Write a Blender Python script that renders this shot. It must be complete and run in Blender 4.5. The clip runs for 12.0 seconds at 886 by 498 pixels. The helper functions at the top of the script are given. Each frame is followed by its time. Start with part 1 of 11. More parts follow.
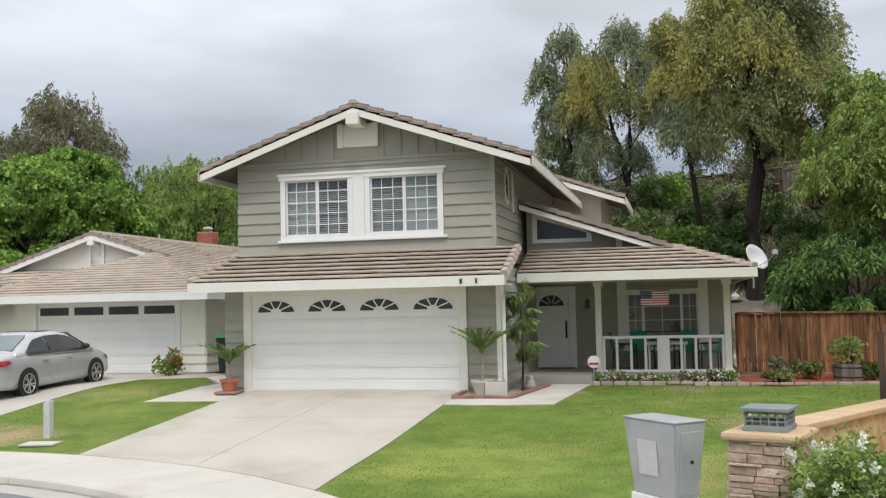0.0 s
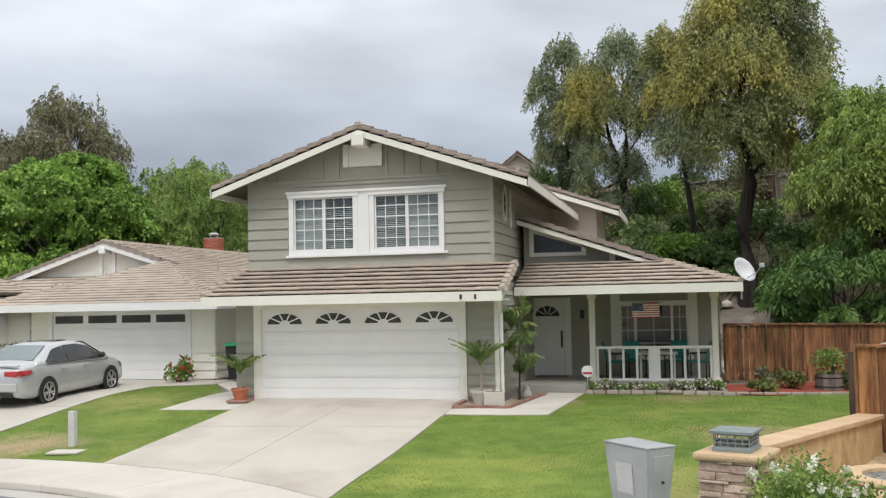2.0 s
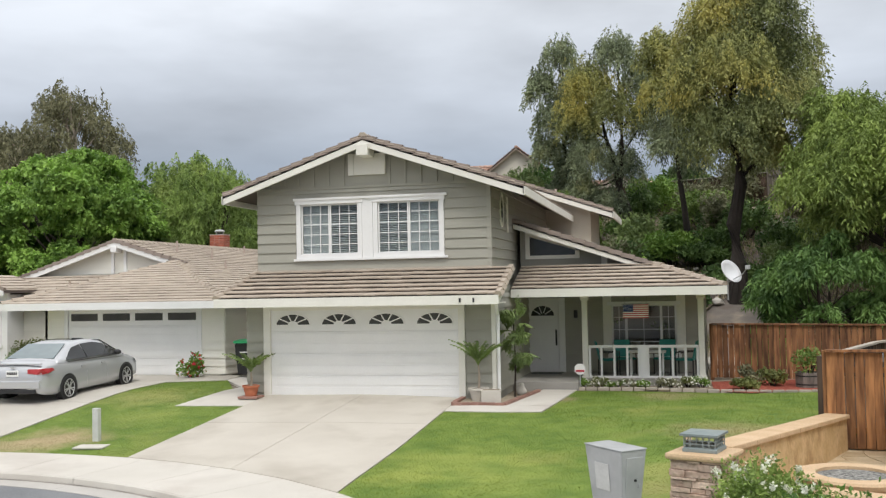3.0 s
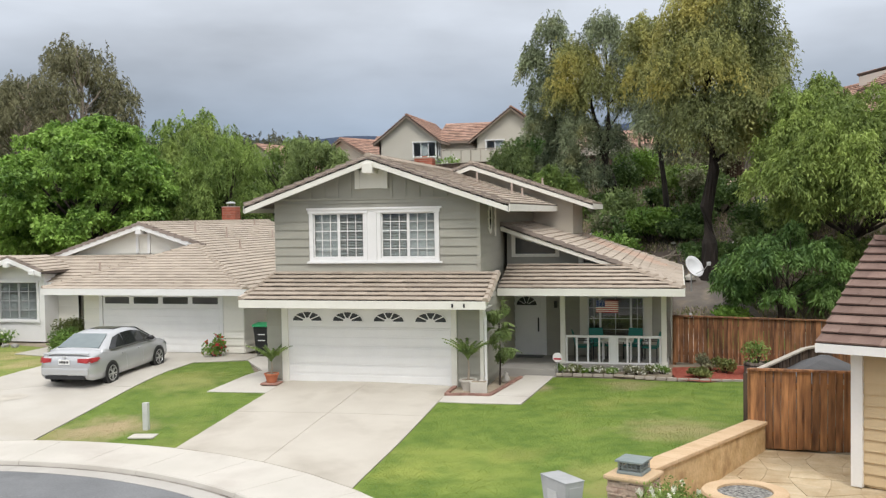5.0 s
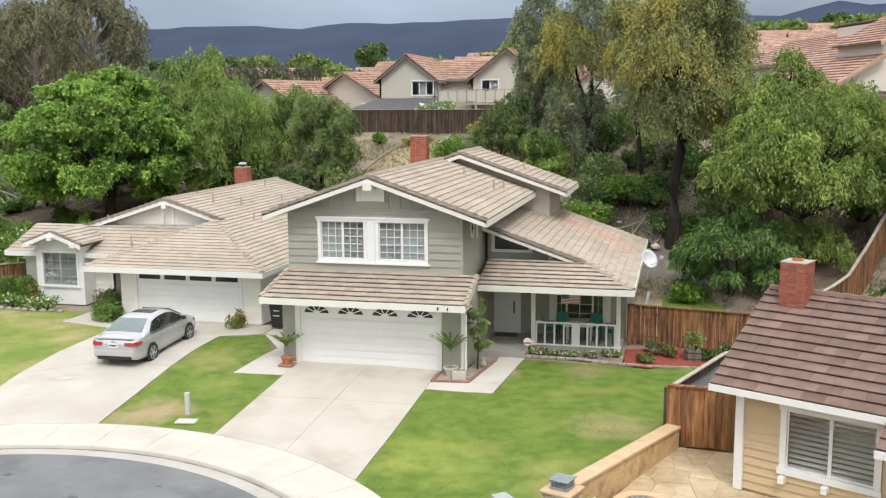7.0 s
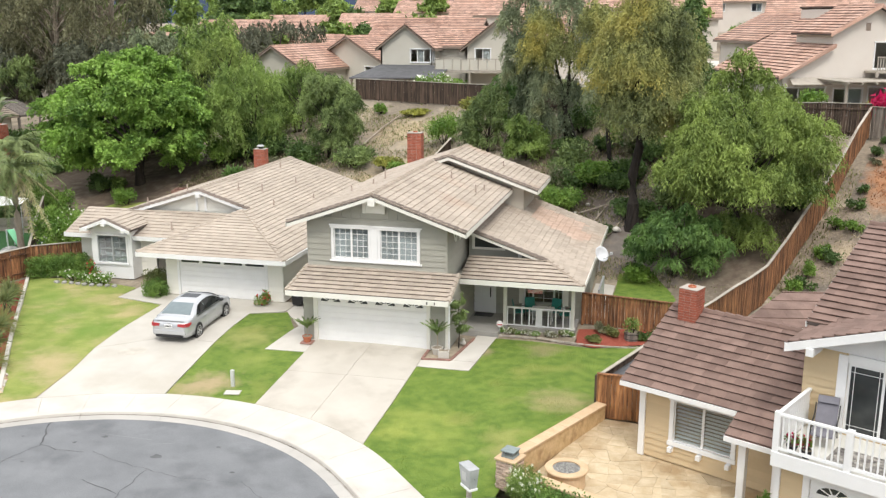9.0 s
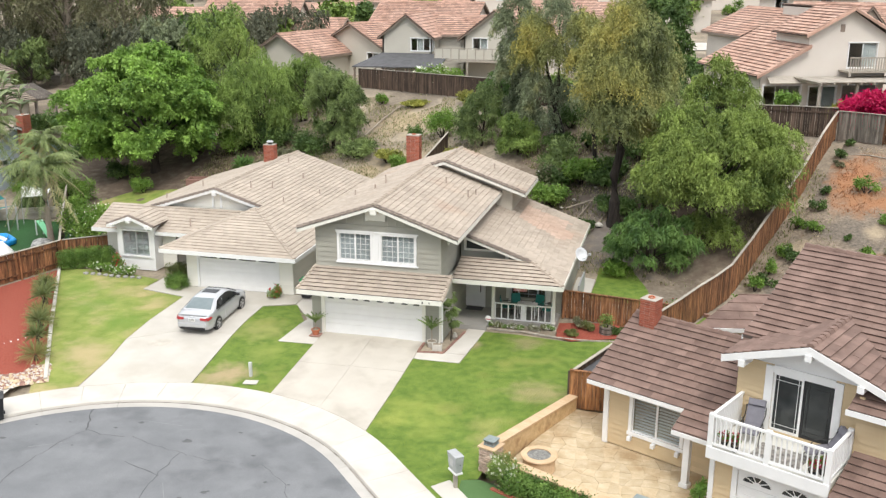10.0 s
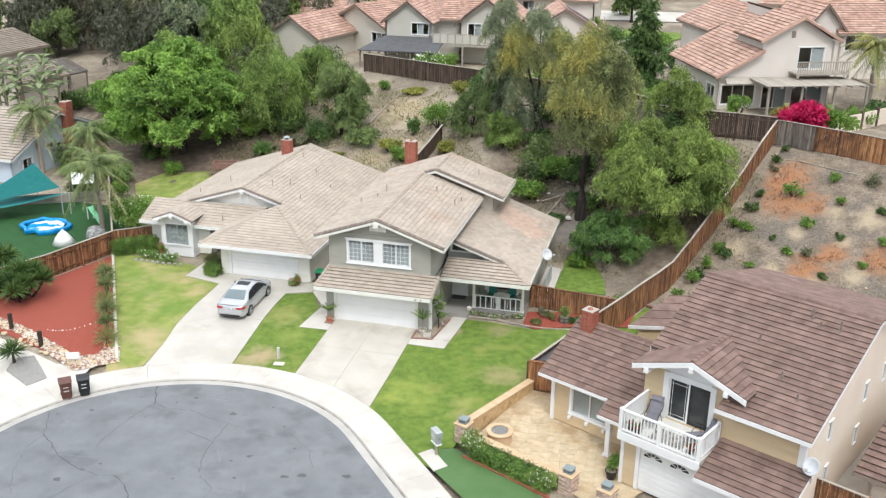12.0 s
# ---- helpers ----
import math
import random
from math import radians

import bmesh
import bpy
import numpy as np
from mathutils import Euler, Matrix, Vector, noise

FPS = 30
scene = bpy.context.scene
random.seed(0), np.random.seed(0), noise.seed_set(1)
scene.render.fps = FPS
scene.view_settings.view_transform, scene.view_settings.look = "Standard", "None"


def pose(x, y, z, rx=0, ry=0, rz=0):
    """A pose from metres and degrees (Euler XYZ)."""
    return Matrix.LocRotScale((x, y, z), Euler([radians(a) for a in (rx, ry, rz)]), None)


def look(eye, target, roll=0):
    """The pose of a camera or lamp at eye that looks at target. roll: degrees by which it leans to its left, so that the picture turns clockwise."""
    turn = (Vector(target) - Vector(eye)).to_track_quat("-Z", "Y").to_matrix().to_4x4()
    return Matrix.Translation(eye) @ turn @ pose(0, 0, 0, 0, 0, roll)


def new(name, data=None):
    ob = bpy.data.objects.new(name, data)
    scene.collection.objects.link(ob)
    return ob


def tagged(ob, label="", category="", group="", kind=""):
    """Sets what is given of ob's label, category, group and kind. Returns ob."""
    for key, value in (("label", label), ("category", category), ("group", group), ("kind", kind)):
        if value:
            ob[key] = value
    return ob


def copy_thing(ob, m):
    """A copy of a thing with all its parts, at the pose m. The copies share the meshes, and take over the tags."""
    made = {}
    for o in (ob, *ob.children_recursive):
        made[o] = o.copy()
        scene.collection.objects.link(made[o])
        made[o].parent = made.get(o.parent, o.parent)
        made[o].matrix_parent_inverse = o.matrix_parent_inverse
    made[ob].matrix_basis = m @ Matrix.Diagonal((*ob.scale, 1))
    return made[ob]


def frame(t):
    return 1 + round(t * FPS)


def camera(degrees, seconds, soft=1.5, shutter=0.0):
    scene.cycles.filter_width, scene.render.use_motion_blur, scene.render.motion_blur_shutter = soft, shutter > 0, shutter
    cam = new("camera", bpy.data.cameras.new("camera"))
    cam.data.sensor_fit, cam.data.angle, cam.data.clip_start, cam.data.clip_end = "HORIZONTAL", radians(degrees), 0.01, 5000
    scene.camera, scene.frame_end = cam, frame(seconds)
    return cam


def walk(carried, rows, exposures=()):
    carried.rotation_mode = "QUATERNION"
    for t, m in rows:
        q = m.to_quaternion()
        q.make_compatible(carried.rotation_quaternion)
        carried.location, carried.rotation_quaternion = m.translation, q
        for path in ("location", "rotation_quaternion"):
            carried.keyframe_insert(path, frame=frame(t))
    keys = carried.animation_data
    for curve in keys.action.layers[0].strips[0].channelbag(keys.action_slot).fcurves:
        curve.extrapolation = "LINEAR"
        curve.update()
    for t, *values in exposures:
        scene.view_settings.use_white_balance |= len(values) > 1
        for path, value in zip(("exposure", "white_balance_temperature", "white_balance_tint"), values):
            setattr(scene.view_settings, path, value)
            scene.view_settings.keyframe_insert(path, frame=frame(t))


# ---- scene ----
cam = camera(49.9, 12.0, soft=1.3)
METRES, EYE, TILT, LEAN, TURN = 37.4, 1.84, 0.0, 0.0, 14.0
ROWS = [
    (0.0, 0.0, 0.0, 0.0, 0.07, 3.24, 1.26),
    (0.5, -0.0001, -0.0021, 0.0018, 0.05, 3.25, 1.24),
    (1.0, -0.0004, -0.0079, 0.0048, 0.05, 3.25, 1.21),
    (1.5, -0.0004, -0.017, 0.0076, 0.06, 3.18, 1.19),
    (2.0, -0.0003, -0.029, 0.0106, 0.06, 2.99, 1.17),
    (2.5, -0.0003, -0.0438, 0.0143, 0.07, 2.73, 1.13),
    (4.5, 0.0011, -0.1283, 0.0543, -0.12, -0.5, 0.99),
    (5.0, 0.0026, -0.1521, 0.0747, -0.1, -2.0, 0.91),
    (5.5, 0.0046, -0.1777, 0.0997, -0.08, -3.8, 0.81),
    (6.0, 0.0075, -0.2042, 0.1263, -0.04, -5.52, 0.71),
    (6.5, 0.0113, -0.2349, 0.1532, -0.01, -7.13, 0.56),
    (7.0, 0.0154, -0.2719, 0.1817, 0.03, -8.62, 0.42),
    (9.0, 0.0289, -0.4621, 0.3077, 0.13, -13.61, 0.02),
    (9.5, 0.0339, -0.5147, 0.3462, 0.22, -14.76, -0.11),
    (10.0, 0.0384, -0.5686, 0.3907, 0.3, -16.06, -0.21),
    (10.5, 0.0434, -0.6237, 0.4393, 0.4, -17.43, -0.31),
    (11.0, 0.049, -0.68, 0.4903, 0.5, -18.7, -0.38),
    (11.5, 0.0552, -0.7376, 0.5421, 0.58, -19.85, -0.51),
    (12.0, 0.0609, -0.7946, 0.5913, 0.68, -20.81, -0.57),
]
walk(cam, [(t, pose(7.0, -19.8, EYE, TILT, LEAN, TURN) @ pose(METRES * x, METRES * y, METRES * z, 90 + pitch, roll, yaw)) for t, x, y, z, yaw, pitch, roll in ROWS],
     [(0.0, 0.06, 6400, 10), (2.5, 0.09, 6450, 10), (5.5, 0.23, 6500, 10), (7.0, 0.36, 6500, 10), (9.5, 0.48, 6500, 10), (12.0, 0.44, 6150, 9)])

# ---- sky and sun: a bright overcast ----
world = bpy.data.worlds.new("sky")
scene.world = world
world.use_nodes = True
wn, wl = world.node_tree.nodes, world.node_tree.links
sky = wn.new("ShaderNodeTexSky")
sky.sky_type, sky.sun_disc = "NISHITA", False
sky.sun_elevation, sky.sun_rotation = radians(54), radians(158)
sky.air_density, sky.dust_density = 1.0, 4.0
w_coord = wn.new("ShaderNodeTexCoord")
w_map = wn.new("ShaderNodeMapping")
w_map.inputs["Scale"].default_value = (1.0, 1.0, 3.2)
cloud = wn.new("ShaderNodeTexNoise")
cloud.inputs["Scale"].default_value, cloud.inputs["Detail"].default_value = 2.6, 5.0
w_sep = wn.new("ShaderNodeSeparateXYZ")
w_ramp = wn.new("ShaderNodeValToRGB")  # cloud deck: blue-grey low down, pale overhead
w_ramp.color_ramp.elements[0].position, w_ramp.color_ramp.elements[0].color = 0.0, (1.4, 1.75, 2.35, 1)
w_ramp.color_ramp.elements[1].position, w_ramp.color_ramp.elements[1].color = 0.55, (9.8, 9.9, 10.0, 1)
for w_at, w_col in ((0.09, (2.35, 2.85, 3.6, 1)), (0.17, (4.05, 4.4, 4.95, 1)), (0.30, (5.8, 6.05, 6.4, 1))):
    w_ramp.color_ramp.elements.new(w_at).color = w_col
w_var = wn.new("ShaderNodeMapRange")
w_var.inputs["From Min"].default_value, w_var.inputs["From Max"].default_value = 0.32, 0.68
w_var.inputs["To Min"].default_value, w_var.inputs["To Max"].default_value = 0.72, 1.2
w_mul = wn.new("ShaderNodeVectorMath")
w_mul.operation = "SCALE"
w_mix = wn.new("ShaderNodeMix")
w_mix.data_type = "RGBA"
w_mix.inputs["Factor"].default_value = 0.93
wl.new(w_coord.outputs["Generated"], w_map.inputs["Vector"])
wl.new(w_map.outputs["Vector"], cloud.inputs["Vector"])
wl.new(w_coord.outputs["Generated"], w_sep.inputs["Vector"])
wl.new(w_sep.outputs["Z"], w_ramp.inputs["Fac"])
wl.new(cloud.outputs["Fac"], w_var.inputs["Value"])
wl.new(w_ramp.outputs["Color"], w_mul.inputs[0])
wl.new(w_var.outputs["Result"], w_mul.inputs["Scale"])
wl.new(sky.outputs["Color"], w_mix.inputs["A"])
wl.new(w_mul.outputs["Vector"], w_mix.inputs["B"])
wl.new(w_mix.outputs["Result"], wn["Background"].inputs["Color"])
wn["Background"].inputs["Strength"].default_value = 0.132

sun_lamp = bpy.data.lights.new("sun", "SUN")
sun_lamp.energy, sun_lamp.angle, sun_lamp.color = 1.3, radians(14), (1.0, 0.96, 0.9)
new("sun", sun_lamp).matrix_world = look((28, -68, 110), (0, 0, 0))

# ---- materials ----
MATS = {}


def mat(name, c1, c2=None, scale=2.0, rough=0.75, bump=0.15, fine=40.0, vary=0.0, grain=0.12, metal=0.0, stretch=(1, 1, 1), spec=0.4, dirt=None, dirt_scale=0.35, dirt_edge=(0.52, 0.68)):
    """A surface with two scales of variation: c1 to c2 in patches, fine grain, and per-piece variation."""
    m = bpy.data.materials.new(name)
    m.use_nodes = True
    n, l = m.node_tree.nodes, m.node_tree.links
    b = n["Principled BSDF"]
    b.inputs["Roughness"].default_value, b.inputs["Metallic"].default_value = rough, metal
    b.inputs["Specular IOR Level"].default_value = spec
    co = n.new("ShaderNodeTexCoord")
    mp = n.new("ShaderNodeMapping")
    mp.inputs["Scale"].default_value = stretch
    l.new(co.outputs["Object"], mp.inputs["Vector"])
    if vary:  # each piece has its own stretch of grain
        oi = n.new("ShaderNodeObjectInfo")
        sh = n.new("ShaderNodeMath")
        sh.operation = "MULTIPLY"
        sh.inputs[1].default_value = 61.0
        l.new(oi.outputs["Random"], sh.inputs[0])
        l.new(sh.outputs[0], mp.inputs["Location"])
    n1 = n.new("ShaderNodeTexNoise")
    n1.inputs["Scale"].default_value, n1.inputs["Detail"].default_value = scale, 4
    l.new(mp.outputs["Vector"], n1.inputs["Vector"])
    r = n.new("ShaderNodeMapRange")
    r.inputs["From Min"].default_value, r.inputs["From Max"].default_value = 0.3, 0.7
    l.new(n1.outputs["Fac"], r.inputs["Value"])
    mix = n.new("ShaderNodeMix")
    mix.data_type = "RGBA"
    mix.inputs["A"].default_value, mix.inputs["B"].default_value = (*c1, 1), (*(c2 or c1), 1)
    l.new(r.outputs["Result"], mix.inputs["Factor"])
    out = mix.outputs["Result"]
    if dirt:
        n3 = n.new("ShaderNodeTexNoise")
        n3.inputs["Scale"].default_value, n3.inputs["Detail"].default_value = dirt_scale, 6
        l.new(co.outputs["Object"], n3.inputs["Vector"])
        r3 = n.new("ShaderNodeMapRange")
        r3.inputs["From Min"].default_value, r3.inputs["From Max"].default_value = dirt_edge
        l.new(n3.outputs["Fac"], r3.inputs["Value"])
        mx = n.new("ShaderNodeMix")
        mx.data_type = "RGBA"
        mx.inputs["B"].default_value = (*dirt, 1)
        l.new(r3.outputs["Result"], mx.inputs["Factor"])
        l.new(out, mx.inputs["A"])
        out = mx.outputs["Result"]
    n2 = n.new("ShaderNodeTexNoise")
    n2.inputs["Scale"].default_value, n2.inputs["Detail"].default_value = fine, 3
    l.new(mp.outputs["Vector"], n2.inputs["Vector"])
    hsv = n.new("ShaderNodeHueSaturation")
    g = n.new("ShaderNodeMath")
    g.operation = "MULTIPLY_ADD"
    g.inputs[1].default_value, g.inputs[2].default_value = 2 * grain, 1 - grain
    l.new(n2.outputs["Fac"], g.inputs[0])
    val = g.outputs[0]
    if vary:
        oi, ge = n.new("ShaderNodeObjectInfo"), n.new("ShaderNodeNewGeometry")
        s = n.new("ShaderNodeMath")
        s.operation = "ADD"
        l.new(oi.outputs["Random"], s.inputs[0])
        l.new(ge.outputs["Random Per Island"], s.inputs[1])
        f = n.new("ShaderNodeMath")
        f.operation = "FRACT"
        l.new(s.outputs[0], f.inputs[0])
        v = n.new("ShaderNodeMath")
        v.operation = "MULTIPLY_ADD"
        v.inputs[1].default_value, v.inputs[2].default_value = 2 * vary, 1 - vary
        l.new(f.outputs[0], v.inputs[0])
        w = n.new("ShaderNodeMath")
        w.operation = "MULTIPLY"
        l.new(v.outputs[0], w.inputs[0])
        l.new(val, w.inputs[1])
        val = w.outputs[0]
    l.new(val, hsv.inputs["Value"])
    l.new(out, hsv.inputs["Color"])
    l.new(hsv.outputs["Color"], b.inputs["Base Color"])
    if bump:
        bp = n.new("ShaderNodeBump")
        bp.inputs["Strength"].default_value, bp.inputs["Distance"].default_value = bump, 0.03
        l.new(n2.outputs["Fac"], bp.inputs["Height"])
        l.new(bp.outputs["Normal"], b.inputs["Normal"])
    MATS[name] = m
    return m


def leaf_mat(name, dark, light, trans=0.22, patch=None):
    """Foliage: each leaf its own shade between two greens, in sprays and boughs of like colour, a little light shining through."""
    m = bpy.data.materials.new(name)
    m.use_nodes = True
    n, l = m.node_tree.nodes, m.node_tree.links
    b = n["Principled BSDF"]
    b.inputs["Roughness"].default_value, b.inputs["Specular IOR Level"].default_value = 0.55, 0.3
    ge, co = n.new("ShaderNodeNewGeometry"), n.new("ShaderNodeTexCoord")
    total = None
    for scale, share in ((0.4, 0.50), (1.7, 0.48)):
        n1 = n.new("ShaderNodeTexNoise")
        n1.inputs["Scale"].default_value, n1.inputs["Detail"].default_value = scale, 2
        l.new(co.outputs["Object"], n1.inputs["Vector"])
        s = n.new("ShaderNodeMapRange")
        s.inputs["From Min"].default_value, s.inputs["From Max"].default_value, s.inputs["To Max"].default_value = 0.36, 0.64, share
        l.new(n1.outputs["Fac"], s.inputs["Value"])
        a = n.new("ShaderNodeMath")
        a.operation = "ADD"
        l.new(s.outputs["Result"], a.inputs[0])
        if total:
            l.new(total, a.inputs[1])
        else:
            r = n.new("ShaderNodeMath")
            r.operation = "MULTIPLY"
            r.inputs[1].default_value = 0.16
            l.new(ge.outputs["Random Per Island"], r.inputs[0])
            l.new(r.outputs[0], a.inputs[1])
        total = a.outputs[0]
    mix = n.new("ShaderNodeMix")
    mix.data_type = "RGBA"
    mix.inputs["A"].default_value, mix.inputs["B"].default_value = (*dark, 1), (*light, 1)
    l.new(total, mix.inputs["Factor"])
    out = mix.outputs["Result"]
    for colour, scale, lo, hi in patch or ():
        n3 = n.new("ShaderNodeTexNoise")
        n3.inputs["Scale"].default_value, n3.inputs["Detail"].default_value = scale, 6
        l.new(co.outputs["Object"], n3.inputs["Vector"])
        r3 = n.new("ShaderNodeMapRange")
        r3.inputs["From Min"].default_value, r3.inputs["From Max"].default_value = lo, hi
        l.new(n3.outputs["Fac"], r3.inputs["Value"])
        mx = n.new("ShaderNodeMix")
        mx.data_type = "RGBA"
        mx.inputs["B"].default_value = (*colour, 1)
        l.new(r3.outputs["Result"], mx.inputs["Factor"])
        l.new(out, mx.inputs["A"])
        out = mx.outputs["Result"]
    l.new(out, b.inputs["Base Color"])
    tr = n.new("ShaderNodeBsdfTranslucent")
    l.new(out, tr.inputs["Color"])
    sh = n.new("ShaderNodeMixShader")
    sh.inputs[0].default_value = trans
    l.new(b.outputs[0], sh.inputs[1])
    l.new(tr.outputs[0], sh.inputs[2])
    l.new(sh.outputs[0], n["Material Output"].inputs["Surface"])
    MATS[name] = m
    return m


def spotted(m, spots, edge=0.75):
    """Worn, stained or shade-painted places of a ground surface. spots: (x, y, radius, colour, strength) in the world.
    """
    n, l = m.node_tree.nodes, m.node_tree.links
    b = n["Principled BSDF"]
    base = b.inputs["Base Color"].links[0].from_socket
    users = [k.to_socket for k in base.links if k.to_node.bl_idname in ("ShaderNodeBsdfPrincipled", "ShaderNodeBsdfTranslucent")]
    ge, flat, nz = n.new("ShaderNodeNewGeometry"), n.new("ShaderNodeVectorMath"), n.new("ShaderNodeTexNoise")
    flat.operation = "MULTIPLY"
    flat.inputs[1].default_value = (1, 1, 0)
    l.new(ge.outputs["Position"], flat.inputs[0])
    nz.inputs["Scale"].default_value, nz.inputs["Detail"].default_value = 1.6, 5
    l.new(flat.outputs["Vector"], nz.inputs["Vector"])
    out = base
    for x, y, rad, colour, strength in spots:
        d, w, r = n.new("ShaderNodeVectorMath"), n.new("ShaderNodeMath"), n.new("ShaderNodeMapRange")
        d.operation = "DISTANCE"
        d.inputs[1].default_value = (x, y, 0)
        l.new(flat.outputs["Vector"], d.inputs[0])
        w.operation = "MULTIPLY_ADD"
        w.inputs[1].default_value = 2.2 * rad
        l.new(nz.outputs["Fac"], w.inputs[0])
        l.new(d.outputs["Value"], w.inputs[2])
        r.inputs["From Min"].default_value, r.inputs["From Max"].default_value = rad * (1.1 + 1.0 + edge * 0.5), rad * (1.1 + 1.0 - edge)
        r.inputs["To Max"].default_value = strength
        l.new(w.outputs[0], r.inputs["Value"])
        mx = n.new("ShaderNodeMix")
        mx.data_type = "RGBA"
        mx.inputs["B"].default_value = (*colour, 1)
        l.new(r.outputs["Result"], mx.inputs["Factor"])
        l.new(out, mx.inputs["A"])
        out = mx.outputs["Result"]
    for u in users:
        l.new(out, u)
    return m


def glass_mat(name, tint=(0.9, 0.95, 0.95), rough=0.02):
    m = bpy.data.materials.new(name)
    m.use_nodes = True
    b = m.node_tree.nodes["Principled BSDF"]
    b.inputs["Base Color"].default_value = (*tint, 1)
    b.inputs["Roughness"].default_value, b.inputs["Transmission Weight"].default_value = rough, 1.0
    b.inputs["IOR"].default_value = 1.45
    MATS[name] = m
    return m


M_TILE = mat("tan_concrete_tile", (0.39, 0.327, 0.265), (0.47, 0.40, 0.33), 0.6, 0.85, 0.3, 25, vary=0.09, dirt=(0.41, 0.30, 0.225), dirt_scale=0.3, dirt_edge=(0.56, 0.76))
M_TILE2 = mat("tan_roof_tile", (0.40, 0.34, 0.278), (0.47, 0.402, 0.332), 0.5, 0.85, 0.3, 25, vary=0.08)
M_BROWN = mat("brown_shake_tile", (0.165, 0.105, 0.085), (0.25, 0.168, 0.138), 1.6, 0.85, 0.35, 30, vary=0.14)
M_SALMON = mat("salmon_clay_tile", (0.43, 0.26, 0.195), (0.53, 0.355, 0.28), 0.5, 0.85, 0.3, 12, vary=0.24)
M_CAP = mat("ridge_tile_brown", (0.185, 0.15, 0.125), (0.25, 0.205, 0.175), 2, 0.85, 0.3, 25, vary=0.14)
M_PATCH = mat("salmon_patch_tile", (0.47, 0.33, 0.25), (0.53, 0.40, 0.32), 0.6, 0.85, 0.3, 25, vary=0.08)
M_DECK = mat("roof_underlay", (0.10, 0.08, 0.07), None, 2, 0.9)
M_SAGE = mat("sage_grey_siding", (0.335, 0.328, 0.28), (0.37, 0.362, 0.31), 1.2, 0.65, 0.08, 30, vary=0.035, grain=0.05)
M_CREAM = mat("cream_siding", (0.78, 0.76, 0.685), (0.82, 0.80, 0.73), 1.0, 0.65, 0.08, 30, vary=0.03, grain=0.05)
M_TRIM = mat("cream_trim_paint", (0.74, 0.725, 0.66), (0.80, 0.785, 0.72), 1.5, 0.55, 0.06, 25, grain=0.05)
M_WHITE = mat("white_paint", (0.78, 0.78, 0.77), (0.83, 0.83, 0.82), 1.5, 0.5, 0.04, 25, grain=0.04)
M_STUCCO = mat("warm_stucco", (0.52, 0.475, 0.40), (0.57, 0.525, 0.445), 1.0, 0.9, 0.3, 60, grain=0.08)
M_TANSID = mat("tan_yellow_siding", (0.56, 0.43, 0.26), (0.61, 0.48, 0.30), 1.0, 0.7, 0.08, 30, vary=0.03, grain=0.05)
M_PINKST = mat("beige_stucco", (0.72, 0.62, 0.51), (0.77, 0.67, 0.56), 0.6, 0.9, 0.2, 60, grain=0.06)
M_BACKST = mat("pale_stucco", (0.66, 0.60, 0.54), (0.71, 0.655, 0.59), 0.5, 0.9, 0.2, 40, grain=0.06)
M_CONC = mat("concrete", (0.475, 0.445, 0.395), (0.555, 0.525, 0.47), 0.7, 0.85, 0.15, 60, grain=0.10, dirt=(0.47, 0.435, 0.375), dirt_scale=0.45)
M_DRIVE = mat("stained_driveway", (0.485, 0.445, 0.385), (0.56, 0.52, 0.455), 0.7, 0.85, 0.15, 60, grain=0.10, dirt=(0.385, 0.345, 0.29), dirt_scale=0.55, dirt_edge=(0.53, 0.76))
M_WALK = mat("pale_sidewalk", (0.54, 0.51, 0.455), (0.61, 0.575, 0.52), 0.8, 0.85, 0.15, 60, grain=0.10, dirt=(0.50, 0.46, 0.41), dirt_scale=0.6)
M_ASPH = mat("asphalt", (0.168, 0.174, 0.182), (0.212, 0.218, 0.226), 0.9, 0.9, 0.4, 24, grain=0.24, dirt=(0.138, 0.143, 0.15), dirt_scale=0.7, dirt_edge=(0.54, 0.72))
M_CRACK = mat("tar_crack", (0.075, 0.075, 0.078), None, 2, 0.7)
M_LAWN = mat("lawn", (0.09, 0.16, 0.02), (0.185, 0.26, 0.045), 2.2, 0.9, 0.5, 60, grain=0.2, dirt=(0.25, 0.27, 0.065), dirt_scale=0.42, dirt_edge=(0.56, 0.74))
M_DRYLAWN = mat("dry_lawn", (0.165, 0.235, 0.04), (0.29, 0.325, 0.085), 1.3, 0.9, 0.5, 60, grain=0.3, dirt=(0.42, 0.355, 0.165), dirt_scale=0.5, dirt_edge=(0.50, 0.66))
DRY_WEAR = [(-12.2, -4.8, 1.3, (0.44, 0.36, 0.19), 0.8), (-11.3, -5.9, 0.8, (0.44, 0.36, 0.19), 0.7), (-15.0, 2.9, 0.9, (0.42, 0.35, 0.17), 0.6), (-12.4, 1.8, 0.7, (0.42, 0.35, 0.17), 0.6), (-15.4, 0.6, 1.1, (0.13, 0.24, 0.03), 0.6), (-17.4, 2.6, 1.2, (0.15, 0.26, 0.035), 0.5), (-12.7, -1.2, 1.0, (0.13, 0.24, 0.03), 0.6)]
spotted(M_DRYLAWN, DRY_WEAR)
M_TURF = mat("dark_turf", (0.02, 0.075, 0.018), (0.028, 0.10, 0.026), 1.0, 0.9, 0.4, 80, grain=0.2)
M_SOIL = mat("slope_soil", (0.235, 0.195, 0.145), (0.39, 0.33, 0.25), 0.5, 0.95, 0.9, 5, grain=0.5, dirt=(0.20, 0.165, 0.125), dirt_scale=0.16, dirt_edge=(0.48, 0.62))
